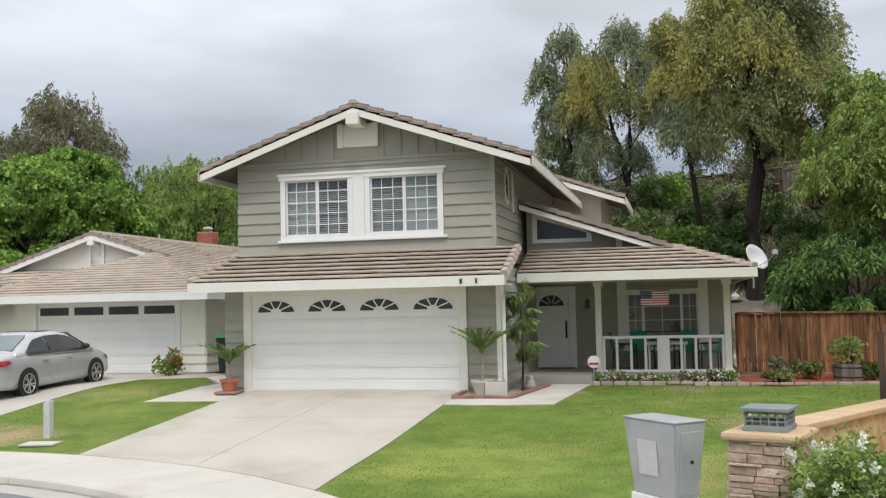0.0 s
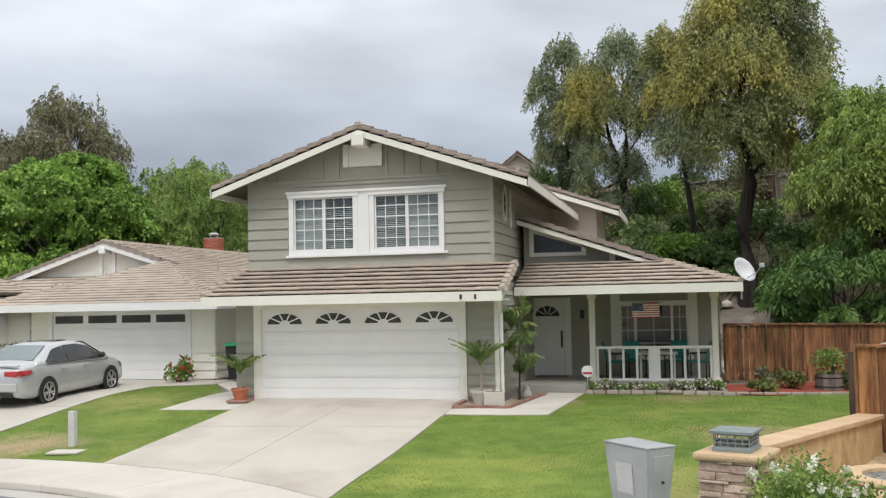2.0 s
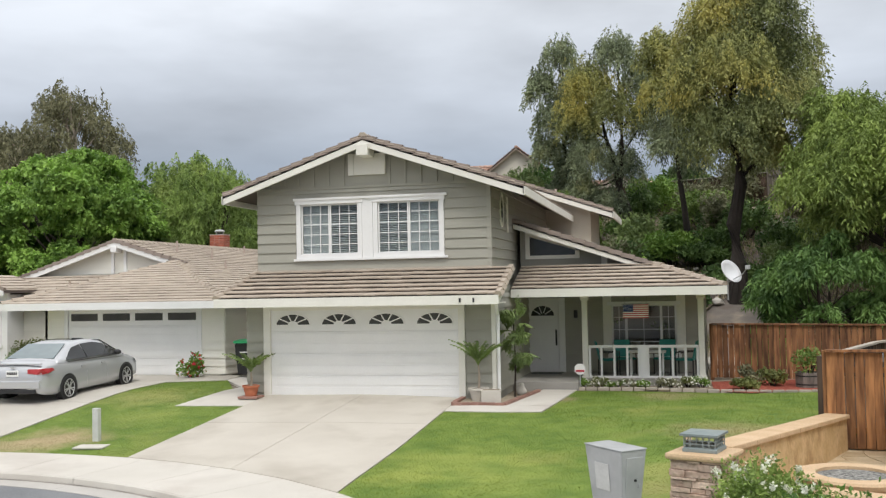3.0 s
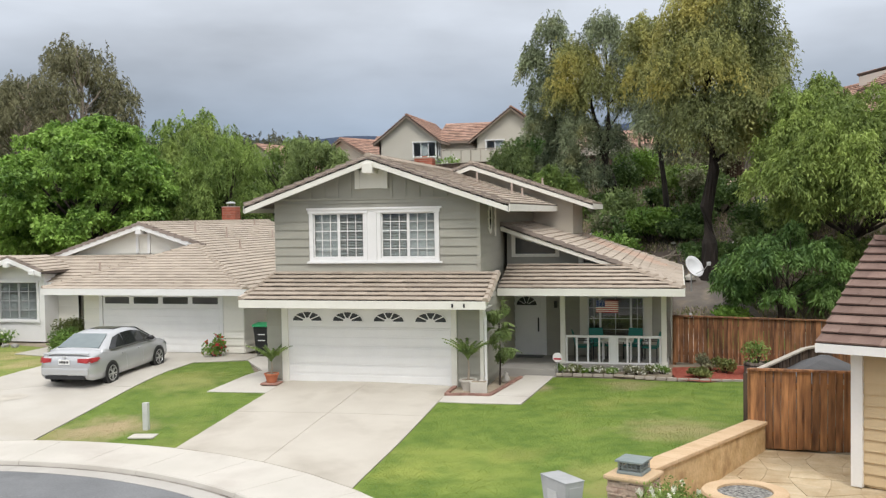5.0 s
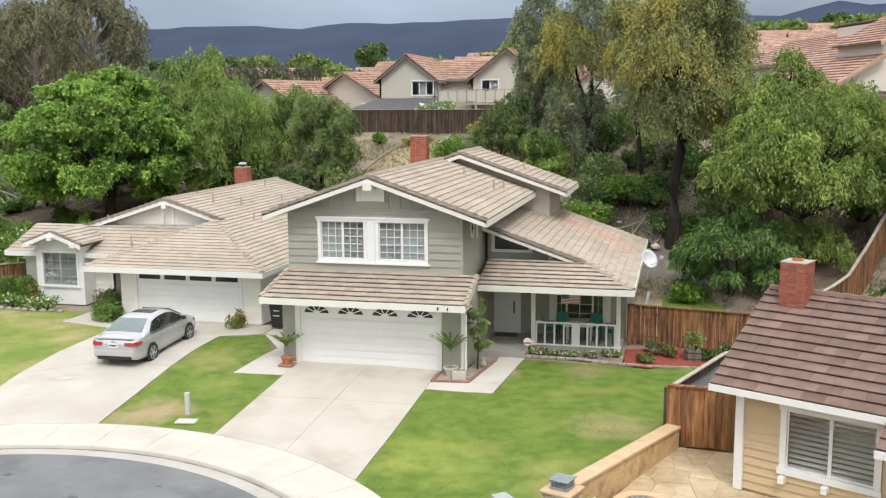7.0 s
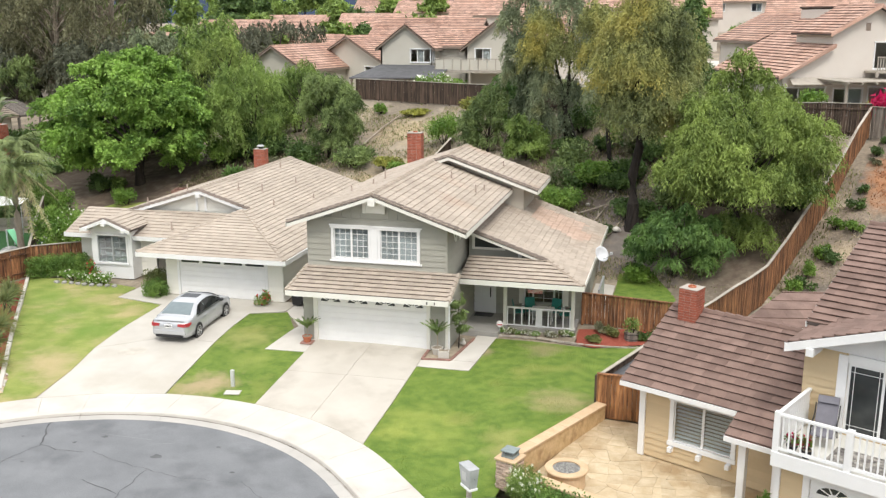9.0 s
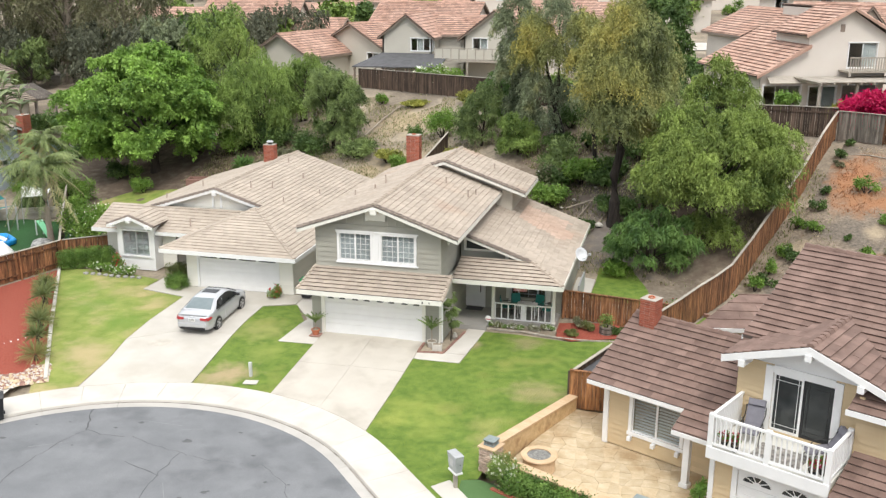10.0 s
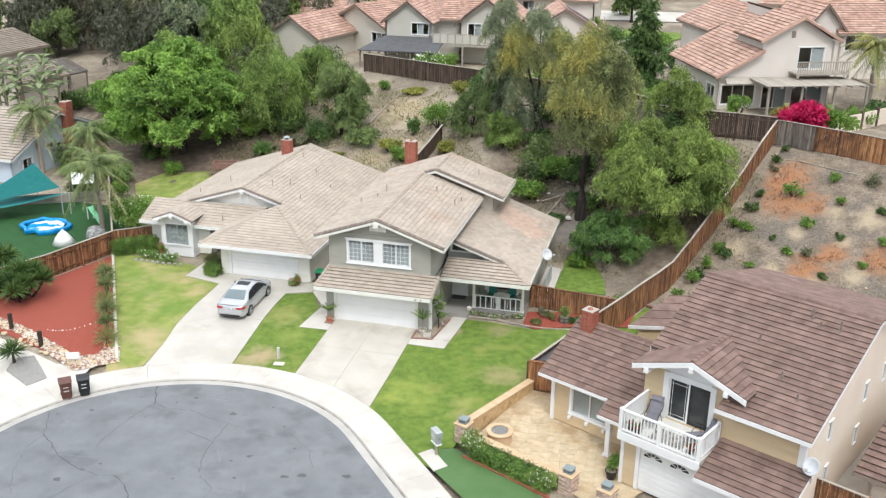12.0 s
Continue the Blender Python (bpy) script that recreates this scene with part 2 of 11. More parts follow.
LITTER_SHADE, GREYLITTER, STRAWEARTH = (0.115, 0.082, 0.06), (0.185, 0.165, 0.15), (0.45, 0.355, 0.22)
# leaf litter under trees; the spot at (27, 35.5) paints the pergola's shade
spotted(M_SOIL, [(-28.0, 25.5, 6.5, LITTER_SHADE, 0.9), (-22.0, 27.5, 5.0, LITTER_SHADE, 0.9), (-17.5, 31.0, 4.6, LITTER_SHADE, 0.85), (-19.0, 26.0, 3.4, LITTER_SHADE, 0.7), (-34.0, 30.0, 5.0, LITTER_SHADE, 0.8), (-43.0, 44.0, 9.0, LITTER_SHADE, 0.85), (-36.0, 38.0, 6.0, LITTER_SHADE, 0.85), (27.0, 35.5, 4.5, LITTER_SHADE, 0.8), (33.0, 37.5, 6.0, LITTER_SHADE, 0.8), (-8.6, 33.6, 2.6, STRAWEARTH, 0.7), (-6.4, 27.2, 1.6, STRAWEARTH, 0.7), (-9.0, 25.6, 1.5, STRAWEARTH, 0.6),
                 (8.8, 17.2, 3.4, GREYLITTER, 0.9), (9.2, 20.6, 3.4, GREYLITTER, 0.9), (12.6, 18.6, 3.6, LITTER_SHADE, 0.8), (4.6, 25.6, 3.8, LITTER_SHADE, 0.75), (5.4, 20.6, 4.0, LITTER_SHADE, 0.7), (15.6, 15.2, 4.4, LITTER_SHADE, 0.85), (11.0, 14.2, 2.4, GREYLITTER, 0.8), (10.5, 24.5, 3.0, LITTER_SHADE, 0.7)])
M_DIRT = mat("grey_brown_dirt", (0.155, 0.122, 0.09), (0.285, 0.23, 0.175), 1.3, 0.95, 1.0, 7, grain=0.75, dirt=(0.165, 0.138, 0.11), dirt_scale=0.5, dirt_edge=(0.48, 0.60))
RUST, SAND = (0.36, 0.175, 0.085), (0.46, 0.37, 0.25)
RUSTY = [(23.9, 20.2, 1.5), (23.3, 17.6, 1.3), (25.0, 17.3, 1.1), (25.0, 12.0, 1.1), (26.3, 13.1, 0.9), (24.1, 11.4, 0.8), (22.9, 19.2, 0.9), (29.0, 12.3, 1.1), (33.0, 10.0, 1.6), (31.0, 6.0, 1.4), (36.0, 14.0, 1.6)]
spotted(M_DIRT, [(*q, RUST, 0.85) for q in RUSTY] + [(x, y, q, SAND, 0.7) for x, y, q in ((24.1, 14.8, 0.6), (27.5, 11.3, 0.7), (25.0, 10.3, 0.7), (28.7, 15.7, 0.9), (22.5, 11.7, 0.6), (26.8, 13.9, 0.45), (26.6, 16.5, 0.6), (20.3, 13.6, 0.8), (32.0, 13.5, 1.0))])
M_MULCH = mat("red_bark_mulch", (0.25, 0.048, 0.03), (0.38, 0.105, 0.068), 14.0, 0.95, 1.0, 40, grain=0.45)
M_FENCE = mat("redwood_fence", (0.075, 0.033, 0.018), (0.345, 0.163, 0.072), 9.0, 0.8, 0.3, 18, vary=0.42, grain=0.3, stretch=(1, 1, 0.12), dirt=(0.085, 0.042, 0.025), dirt_scale=1.3, dirt_edge=(0.50, 0.66))
M_NEWFENCE = mat("orange_redwood_fence", (0.12, 0.052, 0.024), (0.44, 0.215, 0.09), 9.0, 0.8, 0.3, 18, vary=0.36, grain=0.3, stretch=(1, 1, 0.12))
M_OLDFENCE = mat("dark_weathered_fence", (0.04, 0.027, 0.02), (0.125, 0.086, 0.064), 8.0, 0.85, 0.3, 18, vary=0.36, grain=0.2, stretch=(1, 1, 0.12))
M_ASHFENCE = mat("silvery_weathered_fence", (0.10, 0.085, 0.07), (0.27, 0.24, 0.205), 8.0, 0.85, 0.3, 18, vary=0.36, grain=0.2, stretch=(1, 1, 0.12))
M_GREYWOOD = mat("grey_weathered_wood", (0.36, 0.32, 0.27), (0.44, 0.40, 0.34), 3.0, 0.85, 0.2, 30, vary=0.15)
M_OLDBRICK = mat("weathered_edging_brick", (0.25, 0.135, 0.105), (0.34, 0.20, 0.16), 4.0, 0.85, 0.3, 40, vary=0.2)
M_BRICK = mat("red_brick", (0.30, 0.085, 0.05), (0.38, 0.13, 0.085), 4.0, 0.85, 0.3, 40, vary=0.2)
M_MORTAR = mat("mortar", (0.42, 0.37, 0.32), None, 4, 0.9)
M_CAPSTONE = mat("tan_cap", (0.55, 0.38, 0.225), (0.65, 0.48, 0.31), 2.2, 0.8, 0.3, 40, grain=0.25)
M_STONE = mat("stacked_stone", (0.40, 0.275, 0.215), (0.66, 0.52, 0.43), 6, 0.85, 0.7, 22, vary=0.30, grain=0.4)
M_GUTTER = mat("worn_gutter_concrete", (0.40, 0.38, 0.35), (0.50, 0.475, 0.44), 0.9, 0.85, 0.15, 60, grain=0.12)
M_FLAG = mat("tan_flagstone", (0.50, 0.385, 0.235), (0.63, 0.52, 0.36), 2.4, 0.8, 0.2, 30, vary=0.07, grain=0.2, dirt=(0.42, 0.30, 0.17), dirt_scale=0.9)
M_GALV = mat("grey_metal_box", (0.42, 0.43, 0.44), (0.49, 0.50, 0.505), 2, 0.45, 0.05, 20, grain=0.08, metal=0.25, dirt=(0.36, 0.37, 0.38), dirt_scale=2.5)
M_CHAR = mat("charcoal_shingle", (0.085, 0.085, 0.09), (0.12, 0.12, 0.125), 2, 0.85, 0.3, 20)
M_BLACK = mat("black_plastic", (0.018, 0.018, 0.02), (0.03, 0.03, 0.032), 3, 0.45, 0.05, 30)
M_DARK = mat("dark_interior", (0.03, 0.03, 0.03), None, 2, 0.9)
M_TERRA = mat("terracotta", (0.42, 0.13, 0.065), (0.48, 0.17, 0.09), 4, 0.8, 0.2, 40)
M_WETBARK = mat("blackish_gum_bark", (0.016, 0.013, 0.011), (0.04, 0.032, 0.027), 4, 0.95, 0.9, 14, stretch=(1, 1, 0.25), grain=0.4)
M_STAVE = mat("old_barrel_wood", (0.13, 0.115, 0.10), (0.24, 0.21, 0.185), 5.0, 0.85, 0.3, 30, vary=0.25, stretch=(1, 1, 0.2), grain=0.3)
M_BARK = mat("dark_bark", (0.03, 0.023, 0.019), (0.06, 0.046, 0.037), 4, 0.95, 0.9, 14, stretch=(1, 1, 0.25), grain=0.3)
M_PALEBARK = mat("pale_gum_bark", (0.28, 0.23, 0.18), (0.42, 0.36, 0.29), 2, 0.9, 0.5, 14, stretch=(1, 1, 0.25))
M_BLIND = mat("white_blind", (0.36, 0.385, 0.385), (0.43, 0.455, 0.455), 3, 0.6, 0)
M_GLASS = glass_mat("window_glass")
L_MAPLE = leaf_mat("bright_green_leaves", (0.035, 0.10, 0.016), (0.36, 0.56, 0.115))
L_PEPPER = leaf_mat("pepper_tree_leaves", (0.04, 0.085, 0.016), (0.35, 0.48, 0.125))
L_DARKGUM = leaf_mat("dark_grey_gum_leaves", (0.055, 0.063, 0.042), (0.19, 0.20, 0.13))
M_TEALTURF = mat("bluish_green_turf", (0.085, 0.165, 0.055), (0.105, 0.19, 0.07), 1.2, 0.95, 0.4, 90, grain=0.2)
L_GUM = leaf_mat("gum_leaves", (0.055, 0.08, 0.048), (0.33, 0.38, 0.215), 0.14, [((0.36, 0.34, 0.13), 0.45, 0.58, 0.72)])
L_OLIVE = leaf_mat("olive_gum_leaves", (0.045, 0.065, 0.028), (0.36, 0.40, 0.15), 0.14, [((0.40, 0.365, 0.11), 0.4, 0.52, 0.68)])
# yellow-olive leaves; on the eucalypts the yellow paints sunlit parts of the crown
L_GUMY = leaf_mat("yellow_sunlit_gum_leaves", (0.065, 0.085, 0.034), (0.41, 0.43, 0.145), 0.14, [((0.44, 0.39, 0.10), 0.42, 0.48, 0.66)])
L_PALM = leaf_mat("small_palm_leaves", (0.055, 0.10, 0.03), (0.27, 0.37, 0.10))
L_PEPPERY = leaf_mat("yellow_green_pepper_leaves", (0.045, 0.085, 0.016), (0.33, 0.43, 0.105), 0.12)
L_WATTLE = leaf_mat("olive_green_fine_leaves", (0.042, 0.075, 0.024), (0.29, 0.38, 0.13), 0.14)
L_FEATHER = leaf_mat("grey_green_palm_leaflets", (0.055, 0.085, 0.03), (0.28, 0.345, 0.13))
L_STRAWY = leaf_mat("straw_palm_leaflets", (0.26, 0.23, 0.10), (0.56, 0.52, 0.27))
L_YELLOW = leaf_mat("yellow_green_leaves", (0.13, 0.15, 0.03), (0.46, 0.46, 0.11))
L_BANANA = leaf_mat("broad_banana_leaves", (0.10, 0.15, 0.06), (0.36, 0.42, 0.22))
L_DARK = leaf_mat("dark_shrub_leaves", (0.03, 0.068, 0.02), (0.135, 0.215, 0.058), 0.12)
L_SHRUB = leaf_mat("glossy_green_shrub_leaves", (0.036, 0.088, 0.022), (0.185, 0.31, 0.078), 0.10)
L_HEDGE = leaf_mat("clipped_hedge_leaves", (0.06, 0.13, 0.028), (0.26, 0.40, 0.09))
L_BRUSHY = leaf_mat("olive_clipped_leaves", (0.075, 0.10, 0.03), (0.27, 0.30, 0.10))
L_PRIVET = leaf_mat("glossy_privet_leaves", (0.07, 0.14, 0.026), (0.44, 0.56, 0.15))
L_BRUSH = leaf_mat("dry_brush_leaves", (0.10, 0.11, 0.065), (0.29, 0.29, 0.165))
L_GREEN = leaf_mat("fresh_green_leaves", (0.07, 0.16, 0.024), (0.26, 0.40, 0.08))
L_BROWNGUM = leaf_mat("brownish_gum_leaves", (0.06, 0.064, 0.036), (0.28, 0.275, 0.15))
L_MAGENTA = leaf_mat("magenta_flowers", (0.341, 0.006, 0.054), (0.667, 0.017, 0.131))
L_WHITE = leaf_mat("white_flowers", (0.853, 0.853, 0.651), (0.850, 0.850, 0.850))
L_RED = leaf_mat("red_flowers", (0.465, 0.023, 0.031), (0.725, 0.072, 0.087))
L_GRASS = leaf_mat("grass_blades", (0.125, 0.20, 0.025), (0.25, 0.33, 0.06), 0.45, [((0.32, 0.37, 0.075), 0.3, 0.54, 0.72)])
LAWN_WEAR = [(3.7, -6.3, 1.2, (0.34, 0.38, 0.08), 0.42), (4.8, -7.6, 0.9, (0.34, 0.38, 0.08), 0.38), (3.2, -7.4, 0.6, (0.36, 0.39, 0.085), 0.5), (7.0, -7.2, 0.7, (0.38, 0.36, 0.12), 0.5),
             (8.4, -4.1, 1.1, (0.38, 0.31, 0.16), 0.65), (4.75, 0.4, 0.45, (0.36, 0.29, 0.17), 0.8), (7.1, 1.2, 0.8, (0.34, 0.28, 0.15), 0.6), (7.0, -8.3, 0.5, (0.36, 0.31, 0.13), 0.5),
             (-5.0, -4.9, 0.95, (0.42, 0.33, 0.19), 0.95), (-5.6, -5.7, 0.6, (0.40, 0.32, 0.18), 0.8), (-5.6, -0.4, 1.2, (0.38, 0.36, 0.13), 0.55), (-4.4, -2.6, 0.8, (0.32, 0.36, 0.09), 0.5)]
spotted(M_LAWN, LAWN_WEAR)
spotted(L_GRASS, LAWN_WEAR)

# ---- building blocks ----
def thing(name, m, label, category, group="", kind=""):
    """An Empty at the base of a thing; its parts are built in its own axes."""
    ob = new(name)
    ob.empty_display_size = 0.3
    ob.matrix_world = m
    return tagged(ob, label, category, group, kind)


def part(name, bm, material, parent=None, label="", smooth=False):
    me = bpy.data.meshes.new(name)
    if isinstance(bm, tuple):
        me.from_pydata(bm[0], [], bm[1])
    else:
        bmesh.ops.recalc_face_normals(bm, faces=bm.faces)
        bm.to_mesh(me)
        bm.free()
    me.materials.append(material)
    if smooth:
        for p in me.polygons:
            p.use_smooth = True
    ob = new(name, me)
    ob.parent = parent
    if label:
        ob["label"] = label
    return ob


def box(bm, x0, x1, y0, y1, z0, z1, bev=0.0, m=None):
    vs = [bm.verts.new((x, y, z)) for z in (z0, z1) for y in (y0, y1) for x in (x0, x1)]
    fs = [bm.faces.new([vs[i] for i in q]) for q in ((0, 2, 3, 1), (4, 5, 7, 6), (0, 1, 5, 4), (2, 6, 7, 3), (0, 4, 6, 2), (1, 3, 7, 5))]
    if m is not None:
        bmesh.ops.transform(bm, matrix=m, verts=vs)
    if bev:
        bmesh.ops.bevel(bm, geom=list({e for f in fs for e in f.edges}), offset=bev, segments=2, affect="EDGES", profile=0.6)
    return bm


def boxed(x0, x1, y0, y1, z0, z1, bev=0.0):
    return box(bmesh.new(), x0, x1, y0, y1, z0, z1, bev)


def prism(bm, pts, vec):
    """A polygon drawn out along a vector."""
    v = Vector(vec)
    a = [bm.verts.new(p) for p in pts]
    b = [bm.verts.new(Vector(p) + v) for p in pts]
    bm.faces.new(a)
    bm.faces.new(b[::-1])
    for i in range(len(a)):
        j = (i + 1) % len(a)
        bm.faces.new((a[i], b[i], b[j], a[j]))
    return bm


def tube(bm, pts, radii, n=8, cap=True):
    """A tapered tube along points."""
    rings = []
    pts = [Vector(p) for p in pts]
    for i, p in enumerate(pts):
        d = (pts[min(i + 1, len(pts) - 1)] - pts[max(i - 1, 0)]).normalized()
        q = d.to_track_quat("Z", "Y")
        rings.append([bm.verts.new(p + q @ Vector((math.cos(k * math.tau / n), math.sin(k * math.tau / n), 0)) * radii[i]) for k in range(n)])
    for a, b in zip(rings, rings[1:]):
        for k in range(n):
            bm.faces.new((a[k], a[(k + 1) % n], b[(k + 1) % n], b[k]))
    if cap:
        bm.faces.new(rings[0][::-1])
        bm.faces.new(rings[-1])
    return bm


def lathe(bm, profile, n=16, at=(0, 0, 0)):
    """A turned shape from (radius, height) pairs."""
    o = Vector(at)
    rings = [[bm.verts.new(o + Vector((r * math.cos(k * math.tau / n), r * math.sin(k * math.tau / n), z))) for k in range(n)] for r, z in profile]
    for a, b in zip(rings, rings[1:]):
        for k in range(n):
            bm.faces.new((a[k], a[(k + 1) % n], b[(k + 1) % n], b[k]))
    bm.faces.new(rings[0][::-1])
    bm.faces.new(rings[-1])
    return bm


def beam(bm, p0, p1, w, h, up=(0, 0, 1), bev=0.0):
    """A squared timber from p0 to p1: w wide, h high, its top edge on the line."""
    p0, p1 = Vector(p0), Vector(p1)
    d = (p1 - p0).normalized()
    s = d.cross(Vector(up)).normalized()
    u = s.cross(d)
    m = Matrix((s, d, u)).transposed().to_4x4()
    m.translation = p0
    return box(bm, -w / 2, w / 2, 0, (p1 - p0).length, -h, 0, bev, m)


def clip(poly, inside):
    """Sutherland-Hodgman: the part of poly within a convex outline (both lists of (s, t))."""
    area = sum(a[0] * b[1] - b[0] * a[1] for a, b in zip(inside, inside[1:] + inside[:1]))
    ring = inside if area > 0 else inside[::-1]
    out = poly
    for a, b in zip(ring, ring[1:] + ring[:1]):
        def side(p):
            return (b[0] - a[0]) * (p[1] - a[1]) - (b[1] - a[1]) * (p[0] - a[0])
        src, out = out, []
        for p, q in zip(src, src[1:] + src[:1]):
            sp, sq = side(p), side(q)
            if sp >= 0:
                out.append(p)
            if (sp >= 0) != (sq >= 0):
                k = sp / (sp - sq)
                out.append((p[0] + k * (q[0] - p[0]), p[1] + k * (q[1] - p[1])))
        if len(out) < 3:
            return []
    return out


def slab(verts, faces, poly, low, high, t0, t1, put):
    """One tile: a thin slab, its lower end lifted over the course below."""
    n, k = len(poly), len(verts)
    for s, t in poly:
        verts.append(put(s, t, low + (high - low) * (t - t0) / (t1 - t0)))
    for s, t in poly:
        verts.append(put(s, t, low + (high - low) * (t - t0) / (t1 - t0) - 0.028))
    faces.append(tuple(range(k, k + n)))
    faces.append(tuple(range(k + 2 * n - 1, k + n - 1, -1)))
    for i in range(n):
        j = (i + 1) % n
        faces.append((k + i, k + n + i, k + n + j, k + j))


def roof(parent, name, plane, plan, material, pieces=False, patch=None, course=0.285, width=0.33, butt=0.042, label="", rng_seed=3):
    """A tiled slope. plane: (x, y, z, gx, gy), a point on it and its rise; plan: convex outlines seen from above."""
    px, py, pz, gx, gy = plane
    rng = random.Random(rng_seed)
    z_at = lambda x, y: pz + gx * (x - px) + gy * (y - py)
    g = math.hypot(gx, gy)
    up = Vector((gx / g, gy / g, g)).normalized()
    along = Vector((gy / g, -gx / g, 0))
    nrm = along.cross(up)
    if nrm.z < 0:
        along, nrm = -along, -nrm
    plans = plan if isinstance(plan[0][0], (tuple, list)) else [plan]
    o = Vector((px, py, pz))
    bm = bmesh.new()
    for outline in plans:
        prism(bm, [(x, y, z_at(x, y)) for x, y in outline], (0, 0, -0.09))
    deck = part(name, bm, M_DECK, parent, label)
    verts, faces, p_verts, p_faces = [], [], [], []
    full = None
    put = lambda s, t, h: tuple(o + along * s + up * t + nrm * h)
    for outline in plans:
        st = [((Vector((x, y, z_at(x, y))) - o).dot(along), (Vector((x, y, z_at(x, y))) - o).dot(up)) for x, y in outline]
        s0, s1, t0, t1 = min(p[0] for p in st), max(p[0] for p in st), min(p[1] for p in st), max(p[1] for p in st)
        row = math.floor(t0 / course + 1e-6)
        while row * course < t1 - 0.01:
            ta, tb = row * course, (row + 1) * course
            col = math.floor(s0 / width) - 1
            shift = (row % 2) * width / 2
            while col * width + shift < s1:
                sa = col * width + shift
                rect = [(sa + 0.002, ta), (sa + width - 0.002, ta), (sa + width - 0.002, tb), (sa + 0.002, tb)]
                poly = clip(rect, st)
                col += 1
                if len(poly) < 3:
                    continue
                lift = butt + rng.uniform(-0.004, 0.007)
                if pieces:
                    v, f = [], []
                    whole = len(poly) == 4 and abs(sum(a[0] * b[1] - b[0] * a[1] for a, b in zip(poly, poly[1:] + poly[:1])) / 2 - (width - 0.004) * course) < 1e-4
                    if whole and full:
                        tile = new("roof_tile", full)
                        tile.parent = deck
                    else:
                        c = put(sa, ta, 0) if whole else (0, 0, 0)
                        here = lambda s, t, h: tuple(Vector(put(s, t, h)) - Vector(c))
                        slab(v, f, poly, lift, 0.012, ta, tb, here)
                        tile = part("roof_tile", (v, f), material, deck)
                        if whole:
                            full = tile.data
                    if whole:
                        tile.location = Vector(put(sa, ta, 0)) + nrm * rng.uniform(-0.004, 0.005)
                elif patch and patch[1](*put(sa, ta, 0)[:2]):
                    slab(p_verts, p_faces, poly, lift, 0.012, ta, tb, put)
                else:
                    slab(verts, faces, poly, lift, 0.012, ta, tb, put)
            row += 1
    if verts:
        tagged(part("tile_field", (verts, faces), material, deck), kind="stuff")
    if p_verts:
        tagged(part("tile_patch", (p_verts, p_faces), patch[0], deck, "salmon-stained patch of newer tiles"), kind="stuff")
    return deck


def caps(parent, p0, p1, material, w=0.24, step=0.36, name="ridge_cap", drop=0.07, joined=False):
    """Overlapping cap tiles along a ridge, hip or verge."""
    p0, p1 = Vector(p0), Vector(p1)
    d = (p1 - p0)
    n = max(1, round(d.length / step))
    d.normalize()
    s = d.cross(Vector((0, 0, 1))).normalized()
    u = s.cross(d)
    verts, faces = [], []
    ln = (p1 - p0).length / n
    for i in range(n if joined else 1):
        a = p0 + d * (i * ln)
        k = len(verts)
        for q, h in ((0, 0.055), (ln * 1.06, 0.015)):
            for x, y in ((-w / 2, -drop), (-w / 4, 0.02), (w / 4, 0.02), (w / 2, -drop)):
                verts.append(tuple(a + d * q + s * x + u * (y + h)))
        for j in range(3):
            faces.append((k + j, k + j + 1, k + 5 + j, k + 4 + j))
        faces.append((k, k + 4, k + 7, k + 3))
        faces.append((k + 3, k + 2, k + 1, k))
        faces.append((k + 4, k + 5, k + 6, k + 7))
    first = part("ridge_run" if joined else name, (verts, faces), material, parent)
    if joined:
        return tagged(first, kind="stuff")
    for i in range(1, n):
        ob = new(name, first.data)
        ob.parent = parent
        ob.location = d * (i * ln)
    return first


def holes(x0, x1, z0, z1, openings):
    """The rectangles that are left of a wall when its openings are cut out."""
    xs = sorted({x0, x1, *(v for o in openings for v in o[:2] if x0 < v < x1)})
    out = []
    for a, b in zip(xs, xs[1:]):
        cut = sorted((o[2], o[3]) for o in openings if o[0] < (a + b) / 2 < o[1])
        z = z0
        for lo, hi in cut:
            if lo > z + 1e-4:
                out.append((a, b, z, min(lo, z1)))
            z = max(z, hi)
        if z < z1 - 1e-4:
            out.append((a, b, z, z1))
    return out


def turned(x, y, yaw):
    """A frame on a wall: local x along it, local -y out of it."""
    return pose(x, y, 0, 0, 0, yaw)


